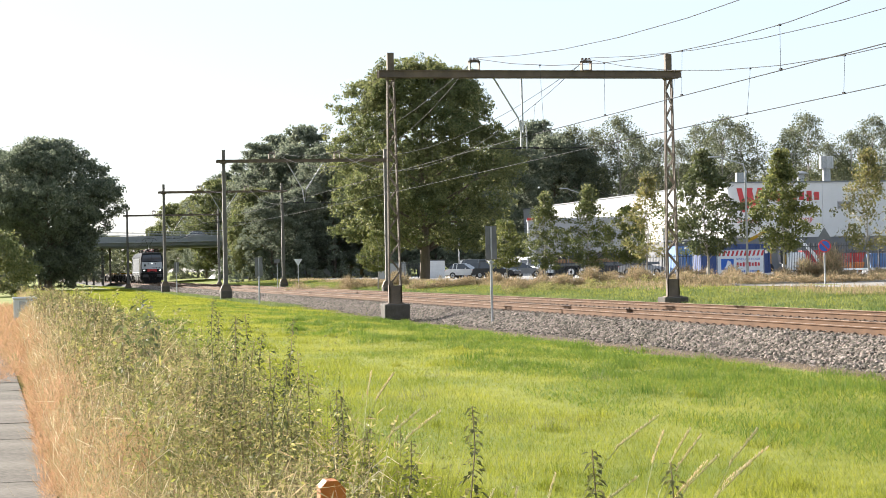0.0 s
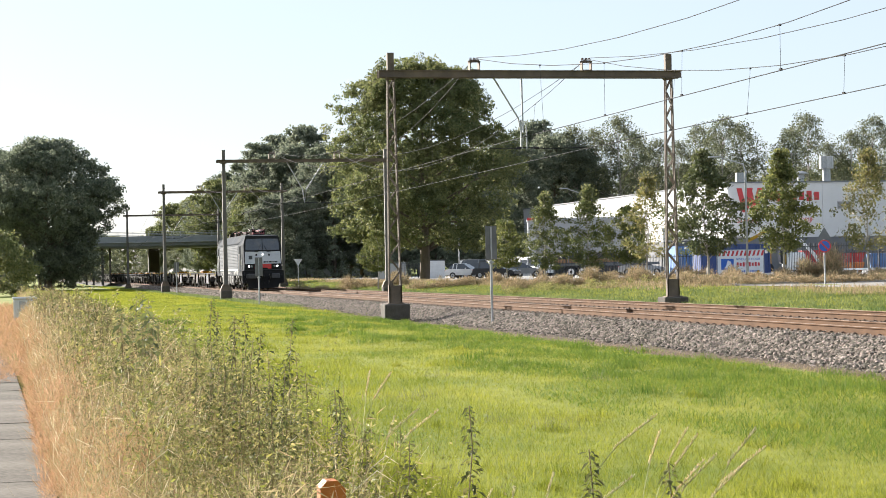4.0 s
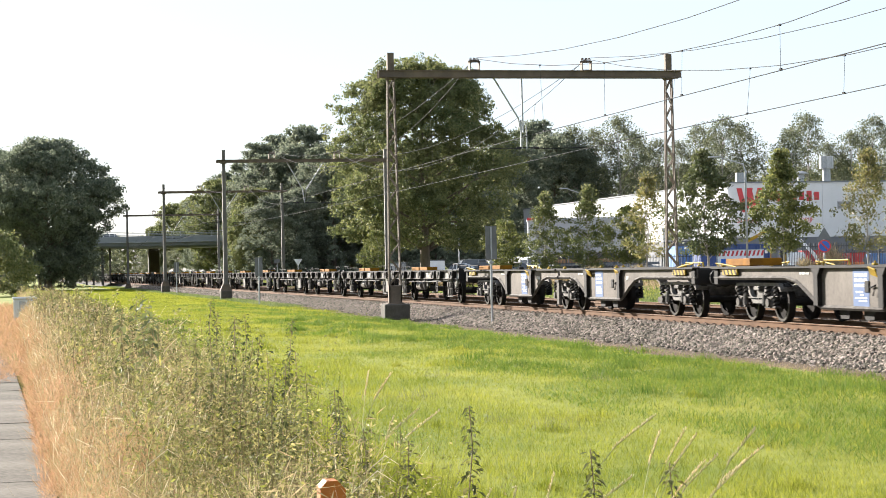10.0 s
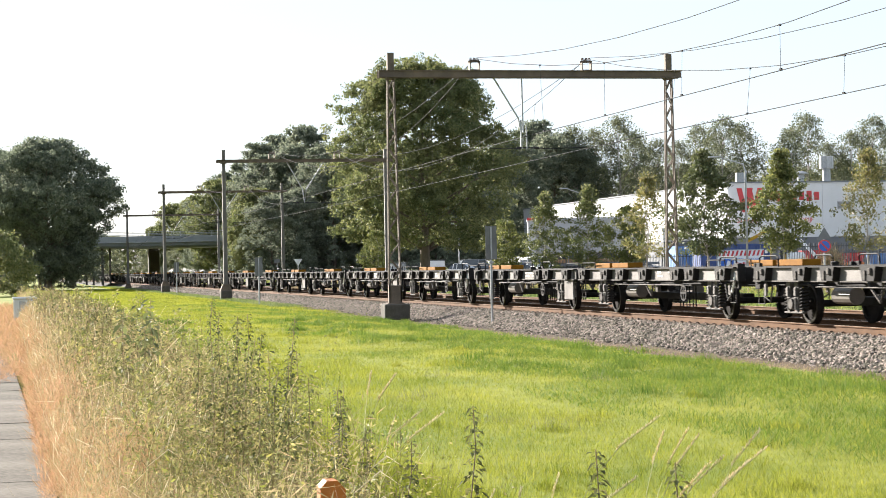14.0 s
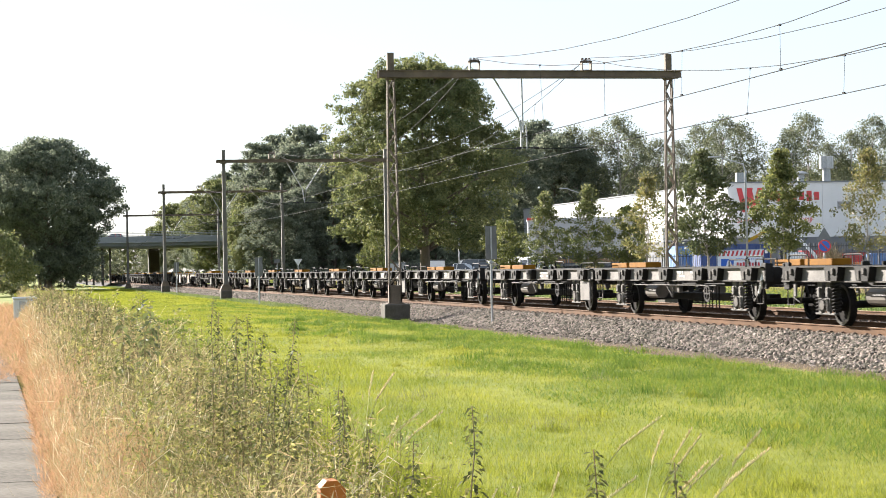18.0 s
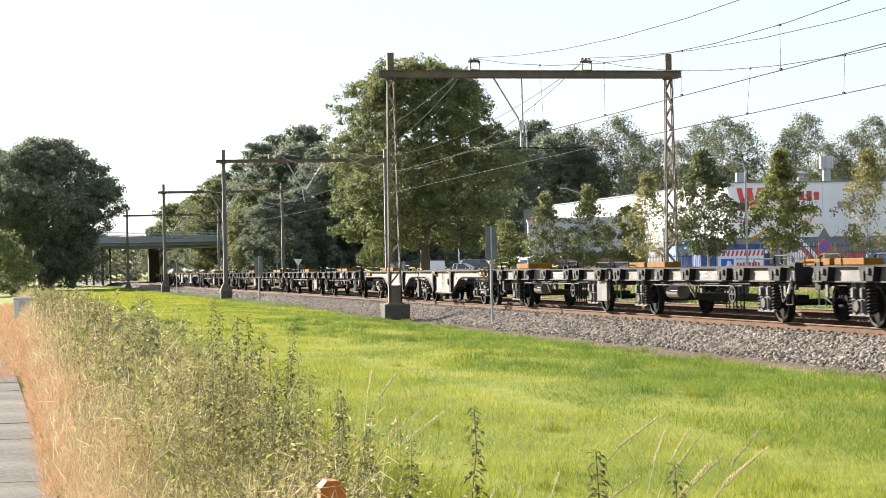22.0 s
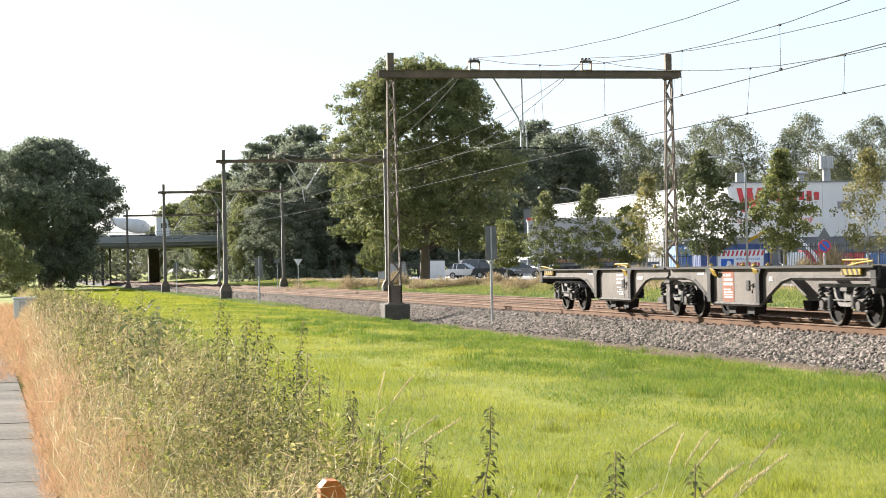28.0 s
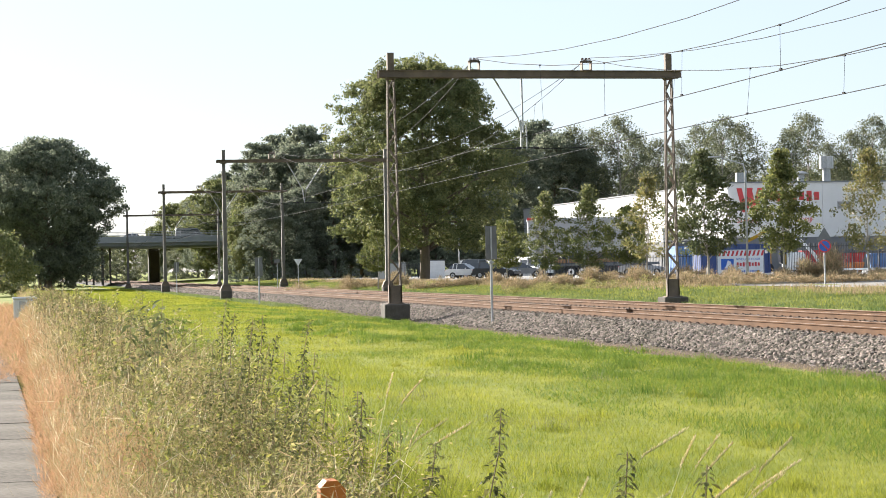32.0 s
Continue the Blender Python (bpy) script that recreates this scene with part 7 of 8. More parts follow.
def build_flat_pair():
    """Two short-coupled two-axle container flats, 27.6 m over both."""
    rs = np.random.RandomState(12)
    t = thing("flat_wagon_pair", "pair of dark two-axle container flats with pale side beams", "wagon", (TRACKS[0], 0, 0), group="freight wagons")
    for h in (0, 1):
        b0 = 0.0 if h == 0 else 13.85
        ax = (2.5, 11.6) if h == 0 else (16.1, 25.1)
        y0, y1 = (0.6, 13.6) if h == 0 else (14.05, 27.05)
        fr = Shape()
        for x in (-0.5, 0.5):
            fr.box((x, (y0 + y1) / 2, 0.98), (0.18, y1 - y0, 0.32), ch=0.015)
        for k in range(7):
            fr.box((0, y0 + 0.15 + (y1 - y0 - 0.3) * k / 6, 1.02), (2.4, 0.2, 0.22), ch=0.015)
        part("underframe", fr, M_BLACK, t)
        part("brake_beam", Shape().box((0.0, (y0 + y1) / 2, 0.52), (0.3, 8.0, 0.2), ch=0.02), M_BLACK, t)
        for q in (-1, 1):
            X = q * 1.3
            side = part("side_beam", Shape().box((X, (y0 + y1) / 2, 1.14), (0.05, y1 - y0, 0.3), ch=0.008), M_SILVER, t, "pale grey side beam")
            part("top_flange", Shape().box((X + q * 0.02, (y0 + y1) / 2, 1.305), (0.2, y1 - y0, 0.03)), M_BLACK, side)
            part("bottom_flange", Shape().box((X + q * 0.02, (y0 + y1) / 2, 0.985), (0.16, y1 - y0, 0.03)), M_DUSTY, side)
            for k, y in enumerate((y0 + 0.7, y0 + 2.9, y0 + 4.0, y0 + 6.6, y0 + 8.6, y0 + 10.1, y0 + 12.3)):
                part("corner_lock", Shape().prism([(y - 0.36, 1.3), (y + 0.36, 1.3), (y + 0.27, 1.0), (y - 0.27, 1.0)], "x", min(X, X + q * 0.2), max(X, X + q * 0.2)), M_BLACK, side, "black container lock box")
                part("lock_pin", Shape().box((X + q * 0.22, y - 0.14, 1.2), (0.06, 0.12, 0.14), ch=0.015).box((X + q * 0.21, y + 0.12, 1.12), (0.04, 0.1, 0.2), ch=0.01), M_DUSTY, side)
            m = Shape()
            marks(m, X + q * 0.03, y0 + 4.6, y0 + 5.9, 1.05, 1.25, 2, rs, 0.35)
            part("marking_bars", m, M_MARK, side)
            for a in ax:
                w = Shape()
                for k in (-1, 1):
                    w.prism([(a + k * 0.1, 0.98), (a + k * 0.34, 0.98), (a + k * 0.27, 0.28), (a + k * 0.15, 0.28)], "x", X * 0.93 - 0.03, X * 0.93 + 0.03)
                    w.box((X * 0.95, a + k * 0.22, 0.74), (0.1, 0.14, 0.22), ch=0.02).tube((X * 0.95, a + k * 0.2, 0.34), (X * 0.95, a + k * 0.2, 0.6), 0.05, n=8)
                w.box((X * 0.9, a, 0.27), (0.12, 1.0, 0.05), ch=0.015)
                part("axle_guard", w, M_IRON, t, "dusty axle guard")
                part("axle_box", Shape().box((X * 0.86, a, 0.47), (0.26, 0.32, 0.3), ch=0.05).ring((X * 0.86 + q * 0.14, a, 0.47), "x", 0.12, 0, 0.08, 10), M_DUSTY, t)
                for k in (-1, 1):
                    part("coil_spring", spring(Shape(), X * 0.87, a + k * 0.42, 0.32, 0.92, 0.1, 8), M_SPRING, t)
            part("air_tank", Shape().tube((q * 0.85, y0 + 8.5, 0.66), (q * 0.85, y0 + 9.4, 0.66), 0.19, n=14), M_TANK, t, "grey brake air tank")
            part("step_bar", Shape().tube((X, y0 + 3.2, 0.86), (X, y0 + 9.6, 0.86), 0.018, n=5), M_DUSTY, t)
            part("hanger", Shape().path([(X * 0.95, y0 + 6.4, 0.98), (X * 0.97, y0 + 6.5, 0.55), (X * 0.95, y0 + 7.2, 0.98)], 0.03, 5).box((X * 0.9, y0 + 6.2, 0.8), (0.1, 0.2, 0.3), ch=0.02), M_DUSTY, t)
            for y in (y0 + 0.3, y1 - 0.3):
                part("foot_step", Shape().path([(X, y - 0.18, 0.98), (X, y - 0.18, 0.45), (X, y + 0.18, 0.45), (X, y + 0.18, 0.98)], 0.02, 5), M_DUSTY, t)
            for y in (y0 + 5.0, y0 + 5.5, y0 + 6.0):
                part("catch_loop", Shape().path([(X * 0.4, y, 0.9), (X * 0.4, y, 0.25), (X * 0.4, y + 0.22, 0.25), (X * 0.4, y + 0.22, 0.9)], 0.02, 4), M_BLACK, t)
        for a in ax:
            wheelset(t, a)
        part("equipment_plate", Shape().box((-1.33, y0 + (11.0 if h == 0 else 4.9) - 4.2, 0.83), (0.06, 0.95, 0.95), ch=0.012), M_SILVER, t, "pale equipment cover plate") if h == 1 else None
        if h == 1:
            m = Shape()
            marks(m, -1.365, y0 + 0.45, y0 + 0.95, 0.85, 1.2, 4, rs, 0.1)
            part("plate_lettering", m, M_BLACK, t)
        part("hand_wheel", Shape().ring((-1.38, y0 + 3.6, 0.66), "x", 0.22, 0.17, 0.03, 16).box((-1.38, y0 + 3.6, 0.66), (0.03, 0.4, 0.04)).box((-1.38, y0 + 3.6, 0.66), (0.03, 0.04, 0.4)), M_BLACK, t)
        for y in (y0 - 0.1, y0 + 1.75):
            part("folding_stop", Shape().box((0.6, y + 0.8, 1.4), (0.5, 1.6, 0.16), ch=0.015), M_ORANGE, t, "ochre folding stop on the deck")
            part("stop_frame", Shape().path([(0.2, y + 2.9, 1.32), (0.2, y + 2.95, 1.5), (0.2, y + 4.3, 1.5), (0.2, y + 4.35, 1.32)], 0.02, 5), M_BLACK, t)
        for y, q in ((y0, -1), (y1, 1)):
            part("headstock", Shape().box((0, y - q * 0.12, 1.1), (2.64, 0.24, 0.42), ch=0.02), M_BLACK, t)
    part("short_coupler", Shape().box((0, 13.83, 1.0), (0.5, 0.5, 0.24), ch=0.03).tube((-0.9, 13.6, 1.05), (-0.9, 14.05, 1.05), 0.2, n=12).tube((0.9, 13.6, 1.05), (0.9, 14.05, 1.05), 0.2, n=12), M_BLACK, t)
    buffers(t, 0.5, -1)
    buffers(t, 27.15, 1)
    # end posts with handrails, shunting gear and hoses
    for y, q in ((0.55, 1), (27.1, -1)):
        for x in (-1.27, 1.27):
            part("end_post", Shape().box((x, y + q * 0.12, 1.1), (0.08, 0.3, 0.62), ch=0.015).box((x * 0.97, y, 1.18), (0.2, 0.1, 0.44), ch=0.015), M_BLACK, t, "black end post")
            part("handrail", Shape().path([(x, y + q * 0.2, 1.3), (x, y + q * 0.2, 1.52), (x, y + q * 0.3, 1.57), (x, y + q * 1.2, 1.57), (x, y + q * 1.3, 1.5), (x, y + q * 1.3, 1.3)], 0.022, 6), M_BLACK, t)
            part("hose_bracket", Shape().path([(x * 0.98, y + q * 0.5, 1.0), (x * 1.03, y + q * 0.52, 0.62), (x * 1.0, y + q * 0.8, 0.5), (x * 1.0, y + q * 0.95, 0.9)], 0.022, 5).box((x * 1.02, y + q * 0.6, 0.78), (0.05, 0.12, 0.3), ch=0.01), M_IRON, t)
        for x in (-0.35, 0.35):
            part("brake_hose", Shape().path([(x, y, 1.0), (x * 1.1, y - q * 0.25, 0.75), (x, y - q * 0.4, 0.5), (x * 0.8, y - q * 0.3, 0.8)], 0.03, 6), M_BLACK, t)
    for x in (-1.28, 1.28):
        part("end_lever", Shape().path([(x, 0.75, 1.25), (x * 1.06, 0.7, 0.95), (x * 1.06, 0.85, 0.7)], 0.035, 5), M_STRIPE, t)
    return t


ROLLING = []
SPEED = 28.07
loco = build_loco()
ROLLING.append((loco, 253.8))
GREY_LABEL = "grey articulated container wagon with blue panels, empty"
grey_a = build_container_wagon(GREY_LABEL, M_WAGON, M_BLUEPANEL, M_BLUEPANEL)
cream_a = build_container_wagon("cream articulated container wagon, stained, empty", M_CREAM, M_CREAM, M_CREAM)
last_a = build_container_wagon("grey articulated container wagon with a rust-red panel, empty", M_WAGON, M_RUSTPANEL, M_WAGON)
flat_b = build_flat_pair()
ROLLING.append((grey_a, 273.45))
for s0 in (299.95, 326.45, 794.75):
    ROLLING.append((copy_thing(grey_a, Matrix.Translation((TRACKS[0], s0, 0))), s0))
ROLLING.append((cream_a, 684.75))
ROLLING.append((last_a, 821.2))
ROLLING.append((flat_b, 353.0))
for k in range(1, 12):
    s0 = 353.0 + 27.64 * k
    ROLLING.append((copy_thing(flat_b, Matrix.Translation((TRACKS[0], s0, 0))), s0))
for s0 in (711.3, 738.95, 766.9):
    ROLLING.append((copy_thing(flat_b, Matrix.Translation((TRACKS[0], s0, 0))), s0))
# ---- vehicles on the bridge ----
ROAD_Z = 6.56


def build_lorry(label, cab_paint, box_paint, mark, mixer=False):
    """An articulated lorry, or a concrete mixer, heading to -y in its own axes."""
    t = thing("lorry", label, "lorry", group="lorries on the bridge")
    cab = part("cab", Shape().prism([(0, 0.5), (0, 2.0), (0.25, 3.3), (0.6, 3.75), (2.1, 3.85), (2.1, 0.5)], "x", -1.22, 1.22), cab_paint, t, "lorry cab")
    part("windscreen", Shape().add([(-1.1, -0.02, 2.05), (1.1, -0.02, 2.05), (1.08, 0.2, 3.0), (-1.08, 0.2, 3.0)], [(0, 1, 2, 3)]), M_GLASS, cab)
    for q in (-1, 1):
        part("side_window", Shape().box((q * 1.225, 0.9, 2.45), (0.02, 0.9, 0.75)), M_GLASS, cab)
        part("mirror", Shape().box((q * 1.4, 0.2, 2.5), (0.16, 0.1, 0.6), ch=0.03), M_BLACKP, cab)
    L = 16.0 if not mixer else 9.6
    part("chassis", Shape().box((0, L / 2 + 0.6, 0.95), (1.0, L - 1.4, 0.3)), M_BLACK, t)
    for y in ((0.9, 4.6, 11.6, 12.9, 14.2) if not mixer else (0.9, 2.8, 6.6, 8.0)):
        for q in (-1, 1):
            part("wheel", Shape().ring((q * 1.05, y, 0.5), "x", 0.5, 0.0, 0.34, 16), M_TYRE, t)
    if mixer:
        prof = [(3.0, 0.45, 2.2), (3.8, 1.0, 2.35), (5.2, 1.2, 2.5), (7.2, 1.0, 2.85), (9.0, 0.5, 3.3)]
        s = Shape()
        n = 16
        vs = []
        for y, r, z in prof:
            vs += [(r * math.cos(6.28318 * i / n), y, z + r * math.sin(6.28318 * i / n)) for i in range(n)]
        fs = []
        for k in range(len(prof) - 1):
            fs += [(k * n + i, k * n + (i + 1) % n, (k + 1) * n + (i + 1) % n, (k + 1) * n + i) for i in range(n)]
        part("drum", s.add(vs, fs), box_paint, t, "pale grey mixing drum", smooth=True)
        part("chute", Shape().path([(0, 9.0, 3.4), (0, 9.9, 2.6), (0, 10.2, 1.9)], 0.16, 6).box((0, 9.0, 3.6), (0.9, 0.8, 0.7), ch=0.08), M_WHITEP, t)
    else:
        box = part("trailer", Shape().box((0, 9.2, 2.55), (2.5, 13.5, 2.75), ch=0.03), box_paint, t, "pale box trailer")
        if mark:
            for q in (-1, 1):
                s = Shape()
                for k in range(9):
                    s.box((q * 1.262, 5.2 + k * 0.95, 3.0), (0.012, 0.62, 0.8))
                part("lettering_bars", s, mark, box)
        for k in range(5):
            part("side_guard", Shape().box((-1.2, 6.2 + 0.9 * k, 0.85), (0.04, 0.8, 0.4)), M_GALV, t)
    return t


TRAFFIC = []


def drives(ob, way, t_ref, x_ref, speed, slot):
    """way = 1: to the right in the near lane, -1: to the left in the far lane; at t_ref its front is at x_ref."""
    lane = 309.6 if way > 0 else 318.5
    lo, hi = t_ref - 4.2, t_ref + 4.2
    turn = Matrix.Rotation(radians(90 if way > 0 else -90), 4, "Z")
    rows = []
    steps = [0.0] + [t_ref + 0.7 * k for k in range(-6, 7)] + [32.0]
    for t in sorted(set(min(32.0, max(0.0, round(s, 2))) for s in steps)):
        q = min(hi, max(lo, t))
        x = x_ref + way * speed * (q - t_ref)
        if t < lo + 0.01:
            x -= way * slot
        if t > hi - 0.01:
            x += way * slot
        rows.append((t, Matrix.Translation((x, lane, ROAD_Z)) @ turn))
    TRAFFIC.append((ob, rows))


drives(build_lorry("white articulated lorry with a pale grey lettered trailer", M_WHITEP, M_TRAILER, M_PLINTH), -1, 1.5, 20.2, 17.9, 0)
drives(build_lorry("red lorry with a long pale grey trailer", M_REDP, M_TRAILER, M_RUSTPANEL), 1, 24.0, 20.9, 20.9, 0)
drives(build_lorry("white concrete mixer lorry with a grey drum", M_WHITEP, M_TRAILER, None, True), 1, 28.0, 25.5, 24.5, 8)


def build_box_van(label):
    """A white box van with dark lettering bars, heading to -y in its own axes."""
    t = thing("box_van", label, "van", group="lorries on the bridge")
    cab = part("cab", Shape().prism([(0, 0.45), (0, 1.05), (0.75, 1.25), (1.35, 2.25), (1.9, 2.35), (1.9, 0.45)], "x", -1.0, 1.0), M_WHITEP, t, "white van cab")
    part("windscreen", Shape().add([(-0.9, 0.76, 1.28), (0.9, 0.76, 1.28), (0.86, 1.33, 2.2), (-0.86, 1.33, 2.2)], [(0, 1, 2, 3)]), M_GLASS, cab)
    box = part("box_body", Shape().box((0, 4.2, 2.05), (2.15, 4.5, 2.5), ch=0.04), M_WHITEP, t, "white box body")
    part("spoiler", Shape().prism([(1.1, 2.3), (1.95, 3.25), (1.95, 2.3)], "x", -0.95, 0.95), M_WHITEP, t, "sloped roof spoiler")
    part("chassis", Shape().box((0, 3.2, 0.6), (1.2, 6.0, 0.25)), M_BLACK, t)
    for q in (-1, 1):
        part("side_window", Shape().box((q * 1.005, 1.35, 1.7), (0.02, 0.7, 0.55)), M_GLASS, cab)
        part("mirror", Shape().box((q * 1.15, 0.95, 1.75), (0.14, 0.1, 0.34), ch=0.03), M_BLACKP, cab)
        s = Shape()
        for k in range(6):
            s.box((q * 1.082, 2.6 + k * 0.58, 2.55), (0.012, 0.4, 0.55))
        part("lettering_bars", s, M_PLINTH, box)
        for y in (0.95, 4.9):
            part("wheel", Shape().ring((q * 0.88, y, 0.36), "x", 0.36, 0.0, 0.24, 16), M_TYRE, t)
    return t


drives(build_box_van("white box van with dark lettering bars"), 1, 11.6, 24.4, 27.0, 10)


def car_on_bridge(label, paint, way, t, x, v, slot, van=False):
    c = build_car("van" if van else "car", label, paint, 4.9 if van else 4.3, 2.0 if van else 1.46, van=van, group="traffic on the bridge")
    drives(c, way, t, x, v, slot)


car_on_bridge("grey car driving over the bridge", M_GREYP, 1, 0.0, 30.5, 17, 0)
car_on_bridge("silver car driving over the bridge", M_GALV, 1, 5.8, 25.0, 16, 10)
car_on_bridge("white car driving over the bridge", M_WHITEP, -1, 9.0, 31.0, 15, 0)
car_on_bridge("dark car driving over the bridge", M_BLACKP, -1, 12.0, 15.9, 23, 20)
car_on_bridge("white car driving over the bridge", M_WHITEP, -1, 12.2, 30.0, 24, 30)
car_on_bridge("red car driving over the bridge", M_REDP, -1, 17.0, 32.0, 15, 40)
car_on_bridge("dark grey car driving over the bridge", M_GREYP, 1, 28.6, 17.0, 24, 0)
car_on_bridge("white car driving over the bridge", M_WHITEP, 1, 29.6, 33.0, 22, 30)
car_on_bridge("silver car driving over the bridge", M_GALV, 1, 30.0, 25.5, 24, 18)
car_on_bridge("white van driving over the bridge", M_WHITEP, 1, 30.3, 26.0, 24.5, 6, True)
car_on_bridge("white car driving over the bridge", M_WHITEP, -1, 31.6, 26.0, 16, 0)
car_on_bridge("grey van driving over the bridge", M_GREYP, 1, 32.0, 29.0, 22, 0, True)
# ---- verge beside the path ----
def tangle(name, label, x0, x1, y0, y1, count, z1, length, width, material, seed, fall=1.7, up=0.5, top=None, clump=0.0, ph=0.0):
    """Short slivers lying every way in a layer z1 deep: dry grass, flecks of leaf and stem."""
    rs = np.random.RandomState(seed)
    x = rs.uniform(x0, x1, count)
    y = y0 + (y1 - y0) * rs.uniform(0, 1, count) ** fall
    if x1 > 1.5:
        ok = x < 0.75 + 0.085 * y + rs.normal(0, 0.12, count)
        x, y = x[ok], y[ok]
        count = len(x)
    if clump:
        w = np.sin(y * 1.15 + x * 3.1 + ph) + np.sin(y * 2.7 - x * 4.3 + 2 * ph) + 0.6 * np.sin(y * 0.43 + ph * 3) + 0.7 * np.sin(y * 5.9 + x * 9 + ph)
        ok = w + rs.uniform(-0.9, 0.9, count) > clump - 1
        x, y = x[ok], y[ok]
        count = len(x)
    tops = z1 * (0.62 + 0.22 * np.sin(y * 1.9 + x * 4) + 0.2 * np.sin(y * 0.7 - x * 3 + 1) + 0.12 * np.sin(y * 4.3))
    if top is not None:
        tops = tops * top(x)
    p = np.stack([x, y, ground_z(x, y) + tops * rs.uniform(0, 1, count) ** 0.7], -1)
    d = rs.normal(0, 1, (count, 3))
    d[:, 2] = np.abs(d[:, 2]) * up * 2
    d /= np.linalg.norm(d, axis=1)[:, None]
    b = np.cross(d, rs.normal(0, 1, (count, 3)))
    b /= np.linalg.norm(b, axis=1)[:, None]
    far = np.clip(y / 16, 0.5, 3.0)
    L = (length * rs.uniform(0.4, 1.4, count) * np.sqrt(far))[:, None]
    W = (width * rs.uniform(0.6, 1.4, count) * far)[:, None]
    v = np.stack([p - b * W * 0.4, p + d * L * 0.5 + b * W, p + d * L, p + d * L * 0.5 - b * W], 1).reshape(-1, 3)
    return tagged(new(name, quads_mesh(name, v, 4, material)), label, "grass", kind="stuff")


def shoulder(x):
    return np.clip((x - 0.1) / 0.4, 0.16, 1)


def mound(x):
    return np.clip((x - 0.3) / 0.5, 0.4, 1) * np.clip((2.75 - x) / 0.6, 0.35, 1)


tangle("rusty_verge_grass", "rust-brown dry grass along the path edge", 0.2, 0.95, 6, 95, 150000, 0.66, 0.1, 0.0016, M_TAN, 71, up=1.0, top=shoulder, clump=0.25, ph=1.3)
tangle("dry_verge_grass", "pale dry grass tangled in the verge", 0.3, 2.4, 6, 95, 140000, 0.95, 0.12, 0.0019, M_DRY, 72, up=0.9, top=shoulder, clump=0.5, ph=0.5)
tangle("far_rusty_grass", "rust-brown dry grass where the path bends away", -0.7, 0.3, 29, 95, 14000, 0.36, 0.14, 0.0017, M_TAN, 79, 1.2)
tangle("verge_foliage", "tangle of small grey-green weed leaves on the verge", 0.5, 2.4, 6.6, 95, 110000, 0.92, 0.05, 0.008, M_WEED, 76, top=mound, clump=0.9, ph=2.4)
tangle("light_verge_foliage", "yellow-green leaves and grass in the verge", 0.7, 2.7, 6.6, 70, 50000, 0.85, 0.085, 0.007, M_WEEDY, 77, top=mound, clump=1.1, ph=4.4)
tangle("tan_flecks", "tan withered leaves scattered through the weeds", 0.9, 2.4, 6.2, 60, 42000, 0.95, 0.06, 0.0045, M_DRY, 92, up=0.6, top=mound, clump=0.8, ph=5.5)
tangle("withered_stems", "brown withered stems among the weeds", 0.6, 2.1, 6, 70, 11000, 1.05, 0.26, 0.0019, M_STEM, 78, up=1.2, top=mound)
blades("tall_rusty_grass", "taller pale tufts in the dry verge grass", 0.27, 1.2, 6, 90, 9000, 0.7, M_DRY, 0.0016, 0.8, 75, 1.6, keep=lambda x, y, rs: np.sin(y * 1.7 + x * 5) + rs.uniform(-1, 1, len(x)) > 0.3)
blades("green_verge_grass", "rank green grass under the verge weeds", 1.2, 3.4, 5, 90, 42000, 0.4, M_BLADE, 0.003, 0.9, 73, 1.7)
blades("meadow_edge_grass", "longer green grass at the edge of the meadow", 2.0, 7.0, 9, 40, 30000, 0.17, M_BLADE, 0.004, 1.0, 74, 1.5)


tangle("path_edge_litter", "rusty dry litter creeping over the path edge", 0.24, 0.5, 6, 30, 12000, 0.2, 0.13, 0.0016, M_TAN, 88, up=0.5)
tangle("near_dry_clump", "curled pale dry leaves crowding round the marker post", 0.75, 1.75, 5.7, 8.2, 5200, 1.02, 0.13, 0.0042, M_DRY, 89, fall=1.0, up=0.4)
tangle("near_green_clump", "small green leaves crowding round the marker post", 0.75, 1.85, 5.7, 8.2, 5200, 0.98, 0.06, 0.011, M_WEED, 90, fall=1.0, up=0.4)
tangle("near_brown_clump", "brown withered leaves crowding round the marker post", 0.75, 1.75, 5.7, 8.6, 4200, 1.0, 0.09, 0.004, M_STEM, 91, fall=1.0, up=0.4)
tangle("pale_straw_stalks", "long bright straw stalks lying through the weeds", 0.3, 2.6, 6, 50, 3600, 0.95, 0.22, 0.0017, M_STRAW, 87, up=1.1, top=shoulder)


